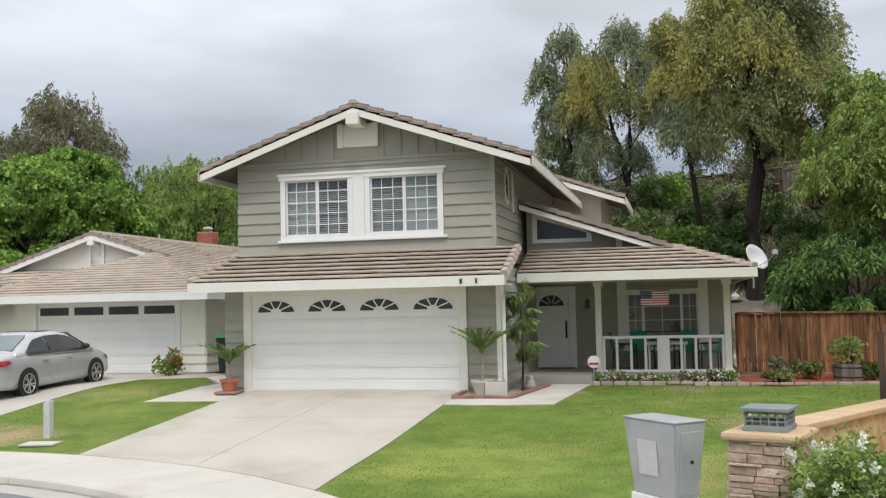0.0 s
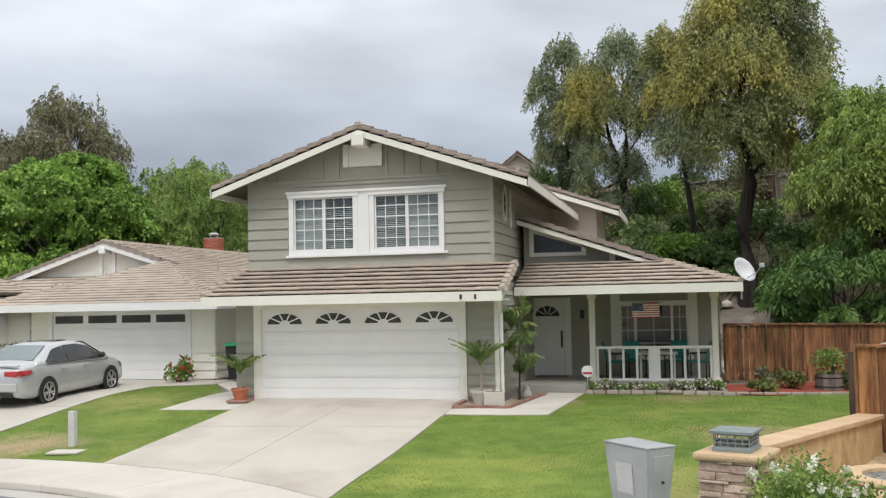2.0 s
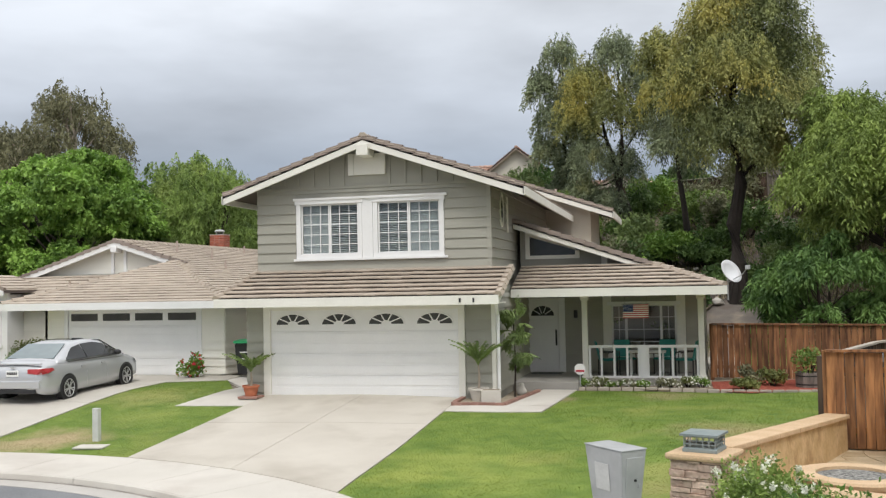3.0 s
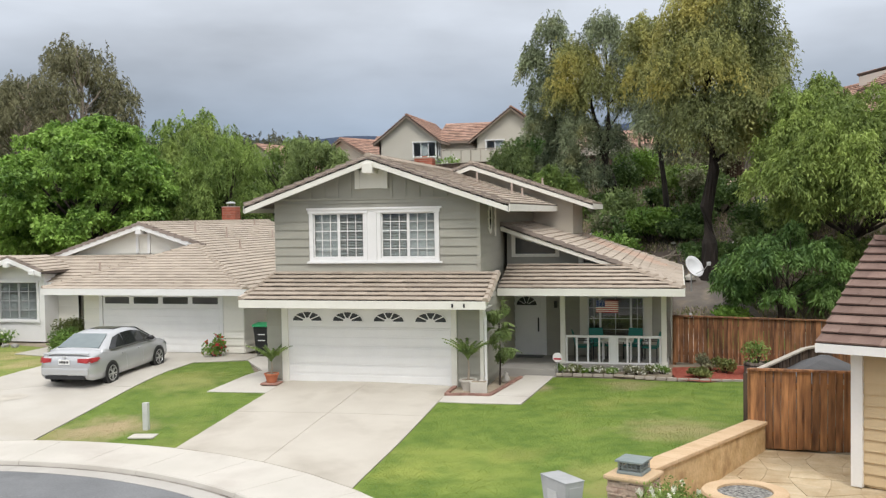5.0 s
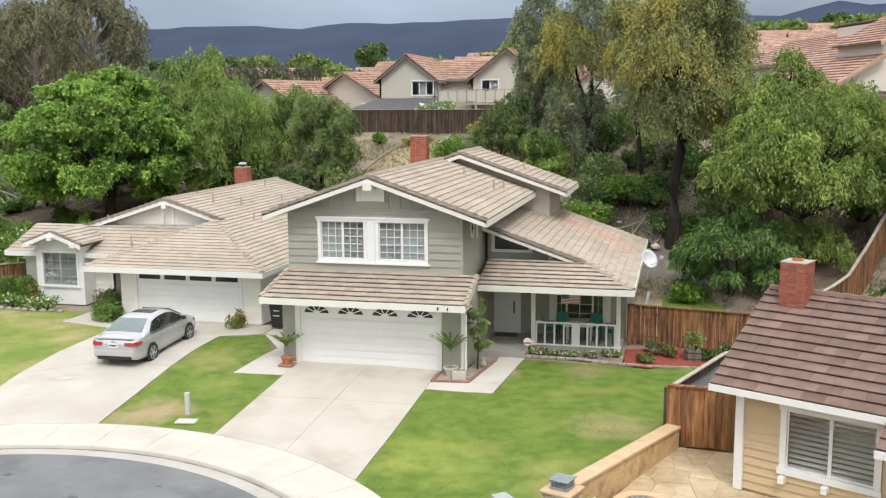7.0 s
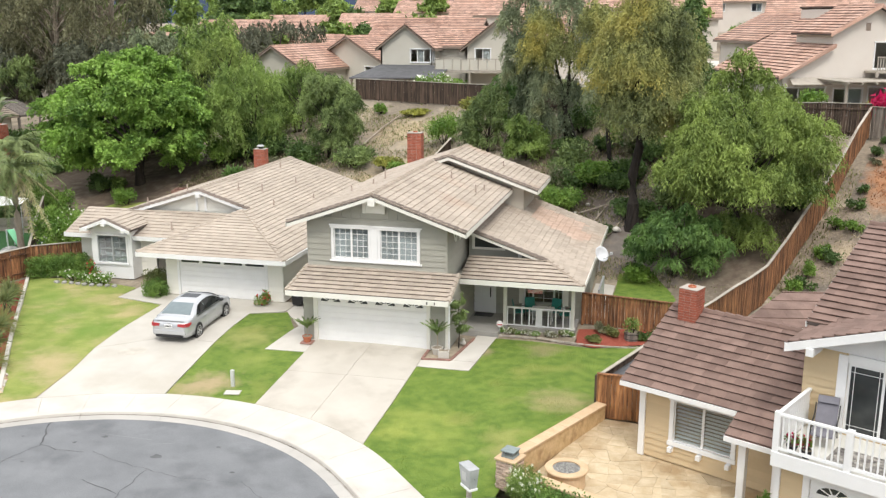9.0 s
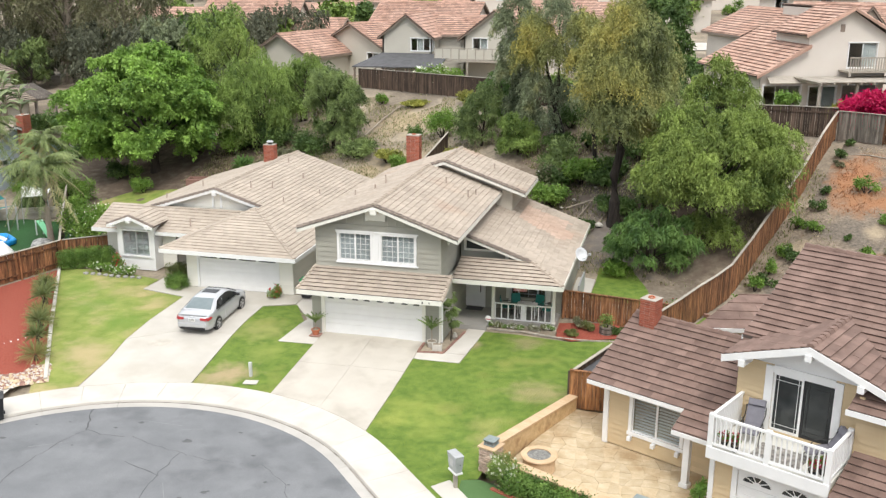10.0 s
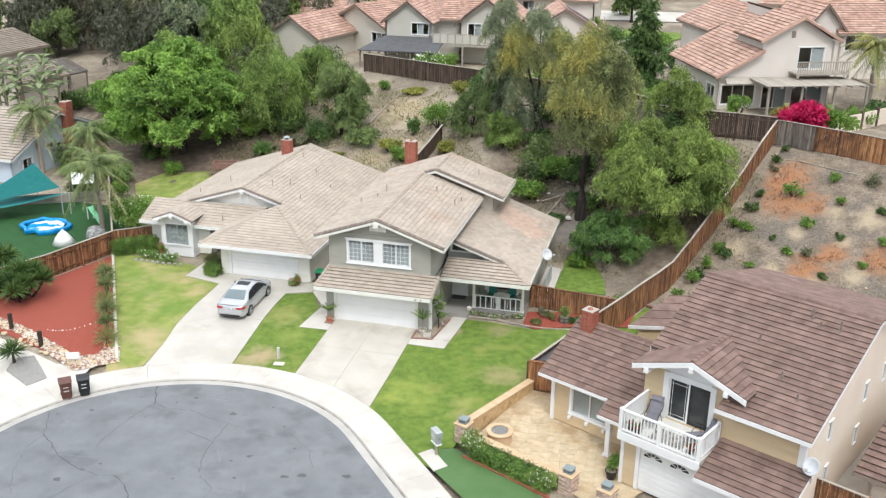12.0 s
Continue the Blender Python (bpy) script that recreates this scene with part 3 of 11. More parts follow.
def wall(parent, m, length, z0, z1, material, openings=(), thick=0.15, name="wall"):
    """One solid wall with its openings cut through."""
    ops = [o for o in openings]
    xs = sorted({0.0, length, *(min(max(v, 0.0), length) for o in ops for v in o[:2])})
    zs = sorted({z0, z1, *(min(max(v, z0), z1) for o in ops for v in o[2:4])})
    solid = lambda i, k: 0 <= i < len(xs) - 1 and 0 <= k < len(zs) - 1 and not any(o[0] < (xs[i] + xs[i + 1]) / 2 < o[1] and o[2] < (zs[k] + zs[k + 1]) / 2 < o[3] for o in ops)
    bm = bmesh.new()
    got = {}

    def v(i, k, d):
        if (i, k, d) not in got:
            got[i, k, d] = bm.verts.new((xs[i], d * thick, zs[k]))
        return got[i, k, d]

    for i in range(len(xs) - 1):
        for k in range(len(zs) - 1):
            if not solid(i, k):
                continue
            for d in (0, 1):
                bm.faces.new((v(i, k, d), v(i + 1, k, d), v(i + 1, k + 1, d), v(i, k + 1, d)))
            for di, dk, a, b in ((-1, 0, (i, k), (i, k + 1)), (1, 0, (i + 1, k), (i + 1, k + 1)), (0, -1, (i, k), (i + 1, k)), (0, 1, (i, k + 1), (i + 1, k + 1))):
                if not solid(i + di, k + dk):
                    bm.faces.new((v(*a, 0), v(*b, 0), v(*b, 1), v(*a, 1)))
    bmesh.ops.transform(bm, matrix=m, verts=bm.verts)
    return part(name, bm, material, parent)


def siding(parent, m, length, z0, z1, material, openings=(), course=0.25, limit=None, name="siding_board", proud=0.042):
    """Lap boards in front of a wall, each board a piece; limit(z) gives the span where a gable narrows it."""
    z = z0
    while z < z1 - 0.02:
        top = min(z + course, z1)
        a, b = limit(top) if limit else (0, length)
        if b - a > 0.1:
            for x0, x1, lo, hi in holes(a, b, z, top, [o for o in openings if o[2] < top - 0.01 and o[3] > z + 0.01]):
                bm = bmesh.new()
                prism(bm, [(x0, -0.004, lo), (x0, -proud, lo), (x0, -0.007, hi), (x0, -0.004, hi)], (x1 - x0, 0, 0))
                bmesh.ops.transform(bm, matrix=m, verts=bm.verts)
                part(name, bm, material, parent)
        z += course


def window(parent, m, x0, x1, z0, z1, cols, rows_, trim=0.1, frame_mat=None, blinds=None, sashes=2, sill=True, lite=0.018, name="window", slat=0.045, sash_mat=None, blind_mat=None, splits=None):
    """A window in a wall frame m: casing, sashes with glazing bars, glass and blinds; the casing is the part's own mesh."""
    fm = frame_mat or MATS["white_paint"]
    bm = bmesh.new()
    t = trim
    box(bm, x0 - t, x0, -0.052, 0.02, z0, z1, 0.006)
    box(bm, x1, x1 + t, -0.052, 0.02, z0, z1, 0.006)
    box(bm, x0 - t - 0.03, x1 + t + 0.03, -0.075, 0.02, z1, z1 + t, 0.006)
    box(bm, x0 - t - (0.03 if sill else 0), x1 + t + (0.03 if sill else 0), -0.085 if sill else -0.055, 0.02, z0 - t, z0, 0.006)
    bmesh.ops.transform(bm, matrix=m, verts=bm.verts)
    win = part(name, bm, fm, parent)
    cuts = [x0 + q for q in splits] if splits else [x0 + (x1 - x0) * i / sashes for i in range(sashes + 1)]
    for i in range(len(cuts) - 1):
        a, b, y = cuts[i], cuts[i + 1], 0.03 + 0.02 * (i % 2)
        bm = bmesh.new()
        f = 0.035
        for q in ((a, a + f, z0, z1), (b - f, b, z0, z1), (a + f, b - f, z0, z0 + f), (a + f, b - f, z1 - f, z1)):
            box(bm, q[0], q[1], y - 0.02, y + 0.02, q[2], q[3])
        for k in range(1, cols):
            x = a + (b - a) * k / cols
            box(bm, x - lite / 2, x + lite / 2, y - 0.008, y + 0.008, z0 + f, z1 - f)
        for k in range(1, rows_):
            z = z0 + (z1 - z0) * k / rows_
            box(bm, a + f, b - f, y - 0.0072, y + 0.0072, z - lite / 2, z + lite / 2)
        bmesh.ops.transform(bm, matrix=m, verts=bm.verts)
        part("sash", bm, sash_mat or fm, win)
        bm = boxed(a + f, b - f, y + 0.010, y + 0.016, z0 + f, z1 - f)
        bmesh.ops.transform(bm, matrix=m, verts=bm.verts)
        part("pane", bm, M_GLASS, win).visible_shadow = False
        if blinds and blinds[i % len(blinds)]:
            bm = bmesh.new()
            z = z0 + 0.02
            tilt = blinds[i % len(blinds)]
            while z < z1:
                prism(bm, [(a + 0.02, 0.09, z), (a + 0.02, 0.093, z + 0.004), (a + 0.02, 0.093 + slat * 0.8 * math.cos(tilt), z + 0.004 + slat * 0.9 * math.sin(tilt)), (a + 0.02, 0.09 + slat * 0.8 * math.cos(tilt), z + slat * 0.9 * math.sin(tilt))], (b - a - 0.04, 0, 0))
                z += slat
            bmesh.ops.transform(bm, matrix=m, verts=bm.verts)
            part("blind", bm, blind_mat or M_BLIND, win)
    return win

# ---- the lie of the land ----
CENTRE, ALONG, ROAD_R, ROAD_Z = Vector((-4.7, -17.6)), Vector((0.669, -0.743)), 9.9, -0.62


def from_kerb(x, y):
    """Distance outside the kerb of the turning circle and the street that leads off it."""
    p = Vector((x, y)) - CENTRE
    t = max(0.0, p.dot(ALONG))
    return (p - ALONG * t).length - ROAD_R


def smooth(v):
    v = min(1.0, max(0.0, v))
    return v * v * (3 - 2 * v)


def land(x, y):
    """Height of the ground."""
    d = from_kerb(x, y)
    z = -0.475 + 0.072 * min(max(d - 1.7, 0.0), 6.6)
    if y < 6 and d > 1.7:
        z -= 0.11 * smooth(x / 4.5) * smooth((d - 1.7) / 3.0) * (1 - smooth((y - 3.2) / 2.6))  # the front lawn falls to the right
    if d < 0:
        z = ROAD_Z
    elif d < 0.15:
        z = -0.49
    if (x - 7.9) * 0.91 - (y + 10.5) * 0.42 > 0 and y < 5 and d > 1.7:
        z = min(z, -0.335)  # the lower lot beyond the garden wall
    base = 9.5 + (17 - min(x, 26)) * 0.25
    top = 24 + (22.8 - x) * 0.5
    k = (y - base) / max(4.0, top - base)
    rise = 6.5 * (0.75 * min(1, max(0, k)) + 0.25 * smooth(k))
    if x < -18:
        rise *= max(0.55, 1 + (x + 18) * 0.012)
    if y > top:
        rise += min(16.0, (y - top) * 0.012 + max(0.0, y - top - 50) * 0.075)
    z += rise
    if 0.04 < k < 0.96 and y < 60:
        z += 0.25 * noise.noise((x * 0.25, y * 0.25, 3.0)) + 0.08 * noise.noise((x, y, 9.0))
    return z


def kerb_line(s, d):
    """The point at s metres along the kerb (0 where it straightens out to the street) and d metres outside it."""
    turn = math.atan2(ALONG.x, -ALONG.y)
    if s < 0:
        out = Vector((math.cos(turn), math.sin(turn)))
        p = CENTRE + out * (ROAD_R + d) - ALONG * s
    elif s > math.pi * ROAD_R:
        out = -Vector((math.cos(turn), math.sin(turn)))
        p = CENTRE + out * (ROAD_R + d) + ALONG * (s - math.pi * ROAD_R)
    else:
        a = turn + s / ROAD_R
        p = CENTRE + Vector((math.cos(a), math.sin(a))) * (ROAD_R + d)
    return p.x, p.y


def inner(x):
    """y of the inner edge of the sidewalk at x, on the near side of the houses."""
    lo, hi = -17.0, 6.0
    for _ in range(40):
        mid = (lo + hi) / 2
        lo, hi = (mid, hi) if from_kerb(x, mid) < 1.7 else (lo, mid)
    return hi


def setting(ob, label, category):
    return tagged(ob, label, category, kind="structure")


def sheet(name, outline, lift, material, step=0.6, depth=0.0, parent=None, height=land):
    """A flat piece of ground draped over the land."""
    bm = bmesh.new()
    f = bm.faces.new([bm.verts.new((x, y, 0)) for x, y in outline])
    xs, ys = [p[0] for p in outline], [p[1] for p in outline]
    for lo, hi, no in ((min(xs), max(xs), (1, 0, 0)), (min(ys), max(ys), (0, 1, 0))):
        v = math.floor(lo / step) * step + step
        while v < hi:
            bmesh.ops.bisect_plane(bm, geom=[*bm.verts, *bm.edges, *bm.faces], plane_co=Vector(no) * v, plane_no=no)
            v += step
    bmesh.ops.triangulate(bm, faces=bm.faces)
    if depth:
        g = bmesh.ops.extrude_face_region(bm, geom=bm.faces[:])
        low = {v for v in g["geom"] if isinstance(v, bmesh.types.BMVert)}
    else:
        low = set()
    for v in bm.verts:
        v.co.z = height(v.co.x, v.co.y) + lift - (depth if v in low else 0)
    return part(name, bm, material, parent)


def spread(a, b, n, grow):
    return [a + (b - a) * (abs(2 * i / n - 1) ** grow * (1 if i > n / 2 else -1) + 1) / 2 for i in range(n + 1)]


gx = sorted({*[round(-60 + 1.25 * i, 2) for i in range(97)], *[s * v for s in (-1, 1) for v in (70, 90, 120, 170, 250, 400, 700, 1200, 2000, 3200)]})
gy = sorted({*[round(-24 + 1.25 * i, 2) for i in range(81)], *(-3200, -1500, -700, -300, -150, -90, -60, -40, -30), *(84, 96, 115, 140, 180, 240, 330, 480, 700, 1100, 1800, 3200)})
g_verts = [(x, y, (land(x, y) - (0.06 if from_kerb(x, y) > 2.6 else 0.4) - (0.45 if abs((x - 8) * 0.924 - (y + 10) * 0.383) < 1.5 and -12.5 < y < -3.5 else 0)) if abs(x) < 300 and y < 300 else 2.0) for y in gy for x in gx]
g_faces = [(j * len(gx) + i, j * len(gx) + i + 1, (j + 1) * len(gx) + i + 1, (j + 1) * len(gx) + i) for j in range(len(gy) - 1) for i in range(len(gx) - 1)]
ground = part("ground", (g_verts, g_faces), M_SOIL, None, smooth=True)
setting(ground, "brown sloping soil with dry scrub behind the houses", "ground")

# street: an asphalt turning circle
ring = [kerb_line(s, -0.42) for s in [-80 + 1.0 * i for i in range(192)]]
street = part("road", prism(bmesh.new(), [(x, y, ROAD_Z) for x, y in ring], (0, 0, -0.06)), M_ASPH)
setting(street, "worn grey asphalt turning circle with cracks", "road")


def strip(s0, s1, profile, n):
    """A cross profile of (distance outside the kerb, height) swept along the kerb."""
    verts, faces, k = [], [], len(profile)
    for i in range(n + 1):
        s = s0 + (s1 - s0) * i / n
        for d, z in profile:
            verts.append((*kerb_line(s, d), z))
    for i in range(n):
        for j in range(k):
            a, b = i * k + j, i * k + (j + 1) % k
            faces.append((a, b, b + k, a + k))
    faces += [tuple(range(k)), tuple(range(n * k + k - 1, n * k - 1, -1))]
    return verts, faces


pavement = thing("pavement", pose(0, 0, 0), "pale concrete sidewalk slabs round the turning circle", "pavement", kind="structure")
s = -42.0
while s < 60:
    part("slab", strip(s + 0.005, s + 1.495, [(0.16, -0.60), (0.16, -0.492), (1.70, -0.474), (1.70, -0.60)], 3), M_WALK, pavement)
    s += 1.5
M_GUTTERLINE = mat("dark_gutter_line", (0.13, 0.115, 0.10), (0.40, 0.37, 0.33), 1.6, 0.9, 0.3, 30, grain=0.3)
kerb = thing("kerb", pose(0, 0, 0), "pale concrete kerb with a shallow gutter", "kerb", kind="structure")
s = -42.0
while s < 60:
    part("kerb_stone", strip(s + 0.006, s + 2.994, [(-0.01, -0.64), (-0.004, -0.60), (0.012, -0.518), (0.04, -0.494), (0.155, -0.490), (0.155, -0.64)], 6), M_WALK, kerb)
    part("gutter", strip(s + 0.006, s + 2.994, [(-0.44, -0.66), (-0.44, -0.612), (-0.015, -0.603), (-0.015, -0.66)], 6), M_GUTTER, kerb)
    part("gutter_line", strip(s + 0.006, s + 2.994, [(-0.075, -0.64), (-0.075, -0.6015), (-0.014, -0.5995), (-0.014, -0.64)], 6), M_GUTTERLINE, kerb, "dark mottled line along the kerb's foot")
    s += 3.0


def crack(points, w):
    """A tar-dark crack in the asphalt, wandering between points."""
    rng = random.Random(len(points) * 7 + int(points[0][0] * 10))
    line = []
    for (ax, ay), (bx, by) in zip(points, points[1:]):
        n = max(2, int(math.hypot(bx - ax, by - ay) / 0.25))
        for i in range(n):
            line.append((ax + (bx - ax) * i / n + rng.uniform(-0.06, 0.06), ay + (by - ay) * i / n + rng.uniform(-0.06, 0.06)))
    verts, faces = [], []
    for i, (x, y) in enumerate(line):
        q = w * rng.uniform(0.4, 1.2)
        verts += [(x - q, y - q * 0.6, ROAD_Z + 0.005), (x + q, y + q * 0.6, ROAD_Z + 0.005)]
        if i:
            faces.append((2 * i - 2, 2 * i - 1, 2 * i + 1, 2 * i))
    return part("crack", (verts, faces), M_CRACK, street)


crack([(-9.15, -8.86), (-8.19, -10.86), (-7.4, -11.09), (-6.2, -10.89)], 0.024)
crack([(-8.19, -10.86), (-8.64, -12.42), (-8.79, -14.48), (-8.65, -15.24), (-8.93, -15.51)], 0.018)
crack([(-6.2, -10.89), (-4.85, -11.36), (-3.71, -11.61), (-2.44, -11.89), (-0.45, -11.67)], 0.012)
crack([(-3.71, -11.61), (-3.72, -13.07), (-3.59, -14.41), (-3.01, -15.92)], 0.016)
crack([(-3.58, -13.35), (-5.64, -12.57)], 0.02)
crack([(-12.87, -12.85), (-11.66, -14.88), (-11.85, -15.93), (-12.92, -16.43)], 0.012)
crack([(-11.66, -14.88), (-9.78, -16.33), (-8.17, -16.99), (-7.43, -17.07), (-6.63, -16.92), (-5.78, -17.39), (-5.15, -18.23), (-4.5, -19.34)], 0.024)
crack([(-7.43, -17.07), (-7.93, -18.16), (-8.36, -19.12), (-8.67, -20.17)], 0.02)
crack([(-3.01, -15.92), (-1.97, -16.67), (-2.03, -17.37), (-1.7, -18.56)], 0.012)
crack([(-1.97, -16.67), (-0.24, -16.53)], 0.01)
crack([(-0.45, -11.67), (0.84, -12.6), (1.73, -14.24)], 0.008)
crack([(-11.85, -15.93), (-11.13, -17.81), (-10.0, -19.57)], 0.008)
rng = random.Random(91)
M_SPOT = mat("oil_spotted_asphalt", (0.085, 0.087, 0.09), (0.12, 0.122, 0.125), 3.0, 0.7, 0.2, 40)
M_SCUFF = mat("pale_scuffed_asphalt", (0.235, 0.238, 0.243), (0.27, 0.273, 0.278), 3.0, 0.9, 0.3, 60, grain=0.2)
for i in range(60):
    a, q = rng.uniform(0, math.tau), 9.2 * math.sqrt(rng.random())
    x, y, r0 = CENTRE.x + q * math.cos(a), CENTRE.y + q * math.sin(a), rng.choice((0.05, 0.07, 0.1, 0.16))
    ring_ = [(x + r0 * rng.uniform(0.6, 1.2) * math.cos(k * math.tau / 9) * 1.4, y + r0 * rng.uniform(0.6, 1.2) * math.sin(k * math.tau / 9), ROAD_Z + 0.004) for k in range(9)]
    part("stain", (ring_, [tuple(range(9))]), M_SPOT, street)
for i in range(14):
    a, q, t0 = rng.uniform(0, math.tau), 8.5 * math.sqrt(rng.random()), rng.uniform(0, math.tau)
    x, y, ln = CENTRE.x + q * math.cos(a), CENTRE.y + q * math.sin(a), rng.uniform(0.6, 2.2)
    dx, dy = math.cos(t0), math.sin(t0)
    part("scuff", ([(x - dy * 0.012, y + dx * 0.012, ROAD_Z + 0.004), (x + dy * 0.012, y - dx * 0.012, ROAD_Z + 0.004), (x + dx * ln + dy * 0.008, y + dy * ln - dx * 0.008, ROAD_Z + 0.004), (x + dx * ln - dy * 0.008, y + dy * ln + dx * 0.008, ROAD_Z + 0.004)], [(0, 1, 2, 3)]), M_SCUFF, street)

# driveways and paths in slabs
driveway = thing("driveway", pose(0, 0, 0), "pale stained concrete driveway in jointed slabs", "driveway", kind="structure")
for x0, x1 in ((-2.5, -0.026), (-0.014, 2.46)):
    ym = (inner(x0) + inner(x1)) / 2
    for ya, yb in ((0.15, -3.2), (-3.216, None)):
        if yb is None:
            low = [(x1, inner(x1)), ((x0 + x1) / 2, inner((x0 + x1) / 2)), (x0, inner(x0))]
        else:
            low = [(x1, yb), (x0, yb)]
        sheet("slab", [(x0, ya), (x1, ya), *low], 0.012, M_DRIVE, 0.8, 0.06, driveway)
path = thing("path", pose(0, 0, 0), "pale concrete path to the front porch", "path", kind="structure")
sheet("slab", [(2.475, -1.85), (4.6, -1.9), (4.68, -0.9), (3.66, -0.95), (2.475, -1.27)], 0.014, M_WALK, 0.6, 0.06, path)
sheet("slab", [(3.66, -0.93), (4.68, -0.88), (4.9, 2.35), (4.05, 2.35)], 0.014, M_WALK, 0.6, 0.06, path)
sheet("slab", [(-2.515, -1.36), (-4.27, -1.40), (-3.9, 1.4), (-3.35, 1.4), (-2.515, 0.1)], 0.010, M_WALK, 0.6, 0.06, path)
sheet("slab", [(-3.9, 1.42), (-3.35, 1.42), (-3.35, 9.0), (-5.4, 9.0), (-5.3, 3.3)], 0.010, M_WALK, 0.6, 0.06, path)
drive2 = thing("driveway", pose(0, 0, 0), "pale concrete driveway with a faint oil stain", "driveway", kind="structure")
sheet("slab", [(-6.25, inner(-6.25)), (-8.4, inner(-8.4)), (-10.7, inner(-10.7)), (-10.9, -5.2), (-11.3, -3.0), (-9.0, -1.2), (-6.7, -1.2)], 0.012, M_CONC, 0.8, 0.06, drive2)
sheet("slab", [(-6.7, -1.18), (-9.0, -1.18), (-11.3, -2.98), (-11.45, 0.5), (-11.65, 4.7), (-6.6, 4.7), (-5.35, 4.7), (-5.35, 3.3), (-6.85, 2.6)], 0.012, M_CONC, 0.8, 0.06, drive2)
sheet("slab", [(-11.67, 4.7), (-11.55, 2.9), (-14.3, 3.5), (-14.2, 6.3), (-12.9, 6.3), (-12.9, 4.7)], 0.012, M_CONC, 0.8, 0.06, drive2)

# lawns
lawns = [
    ("lawn", [(2.475, -1.87), *[(x, inner(x)) for x in (2.475, 3.2, 4.0, 4.8, 5.6, 6.4)], (7.05, -13.0), (6.9, -11.24), (7.45, -11.05), (7.5, -10.6), (10.1, -4.9), (10.6, -3.9), (13.2, 1.0), (14.2, 3.6), (11.5, 2.9), (9.1, 1.9), (6.5, 2.2), (4.9, 2.2), (4.7, -1.0), (4.62, -1.92)], M_LAWN, "clipped green front lawn with paler worn patches"),
    ("lawn", [(-6.22, inner(-6.22) + 0.02), (-4.4, inner(-4.4) + 0.02), (-2.52, inner(-2.52) + 0.02), (-2.52, -1.38), (-4.29, -1.42), (-3.95, 1.0), (-5.2, 3.2), (-6.82, 2.55), (-6.68, -1.2)], M_LAWN, "small green lawn between the two driveways, browned at its corner"),
    ("lawn", [(-10.75, inner(-10.75) + 0.03), (-12.3, inner(-12.3) + 0.03), (-16.6, -1.1), (-21.0, 5.7), (-17.5, 6.0), (-14.35, 5.2), (-14.32, 3.45), (-11.6, 2.85), (-11.48, 0.5), (-11.33, -3.0), (-10.93, -5.2)], M_DRYLAWN, "yellowing patchy front lawn beside the driveway"),
    ("lawn", [(9.3, 8.0), (12.6, 7.9), (12.2, 10.6), (11.2, 12.6), (9.4, 12.8)], M_LAWN, "small patch of green grass in the back yard"),
    ("lawn", [(-36.0, 1.0), (-24.5, -2.0), (-22.8, 0.6), (-21.4, 6.2), (-23.6, 15.0), (-36.0, 15.0)], M_TURF, "dark green artificial turf yard"),
    ("lawn", [(-28.6, 20.8), (-24.2, 14.0), (-20.6, 12.0), (-20.4, 20.0), (-23.0, 23.4), (-27.0, 23.6)], M_DRYLAWN, "dry grass behind the cream house"),
]
lawns.append(("lawn", [(6.9, -11.26), (7.05, -13.02), (8.6, -14.5), (10.8, -16.9), (14.5, -16.0), (12.6, -14.2), (8.0, -11.25), (7.45, -11.07)], M_TEALTURF, "bluish-green turf strip before the clipped hedge"))
lawns.append(("lawn", [(12.7, 0.6), (14.3, -0.7), (16.4, 2.6), (17.2, 5.0), (15.2, 6.7), (14.15, 4.1)], M_LAWN, "strip of green grass beside the long fence"))
setting(sheet("side_yard", [(22.9, -11.8), (24.8, -12.9), (29.6, -3.0), (27.7, -1.6)], 0.03, M_WALK, 0.8), "pale concrete side yard between two houses", "side yard")
for nm, outline, material, label in lawns:
    setting(sheet(nm, outline, 0.0, material, 0.8), label, "lawn")
setting(sheet("mulch_bed", [(-12.5, -7.3), (-20.9, 5.4), (-22.4, 0.6), (-24.0, -2.4), (-26.0, -3.6), (-20.5, -6.9), (-15.0, -8.4), (-13.4, -7.9)], 0.0, M_MULCH, 0.8), "red bark mulch yard edged with stones", "mulch bed")
setting(sheet("mulch_bed", [(8.25, 2.3), (9.1, 2.0), (11.5, 3.0), (14.3, 3.7), (14.6, 5.5), (8.25, 4.2)], 0.012, M_MULCH, 0.6), "red bark mulch bed along the fence", "mulch bed")
setting(sheet("dirt_slope", [(17.6, 9.6), (23.3, 23.3), (45, 16), (50, 2), (30, -6), (20, 2)], 0.03, M_DIRT, 1.2), "bare rust-brown dirt slope with small shrubs", "slope")
setting(sheet("gravel_yard", [(-13.3, -8.6), (-15.2, -8.9), (-20.6, -7.3), (-27.3, -2.4), (-32, -8), (-26, -17), *[(CENTRE.x + 11.62 * math.cos(radians(a)), CENTRE.y + 11.62 * math.sin(radians(a))) for a in (184, 176, 168, 160, 152, 144, 137)]], -0.01, M_WALK, 0.8), "pale concrete and gravel front yard", "yard")

# ---- the two-storey house ----
P = 0.345  # pitch of its roofs
house = thing("house", pose(0, 0, 0), "two-storey sage-grey lap-sided house with tan tile roofs", "house")
FRONT = turned(-3.1, 0.8, 0)
UP_WIN = [(1.21, 2.75, 3.46, 4.75), (3.28, 4.88, 3.46, 4.75)]
up_wall = wall(house, FRONT, 6.15, 2.7, 5.15, M_SAGE, UP_WIN)
siding(up_wall, FRONT, 6.15, 2.78, 5.15, M_SAGE, [(1.07, 5.02, 3.34, 4.87)])
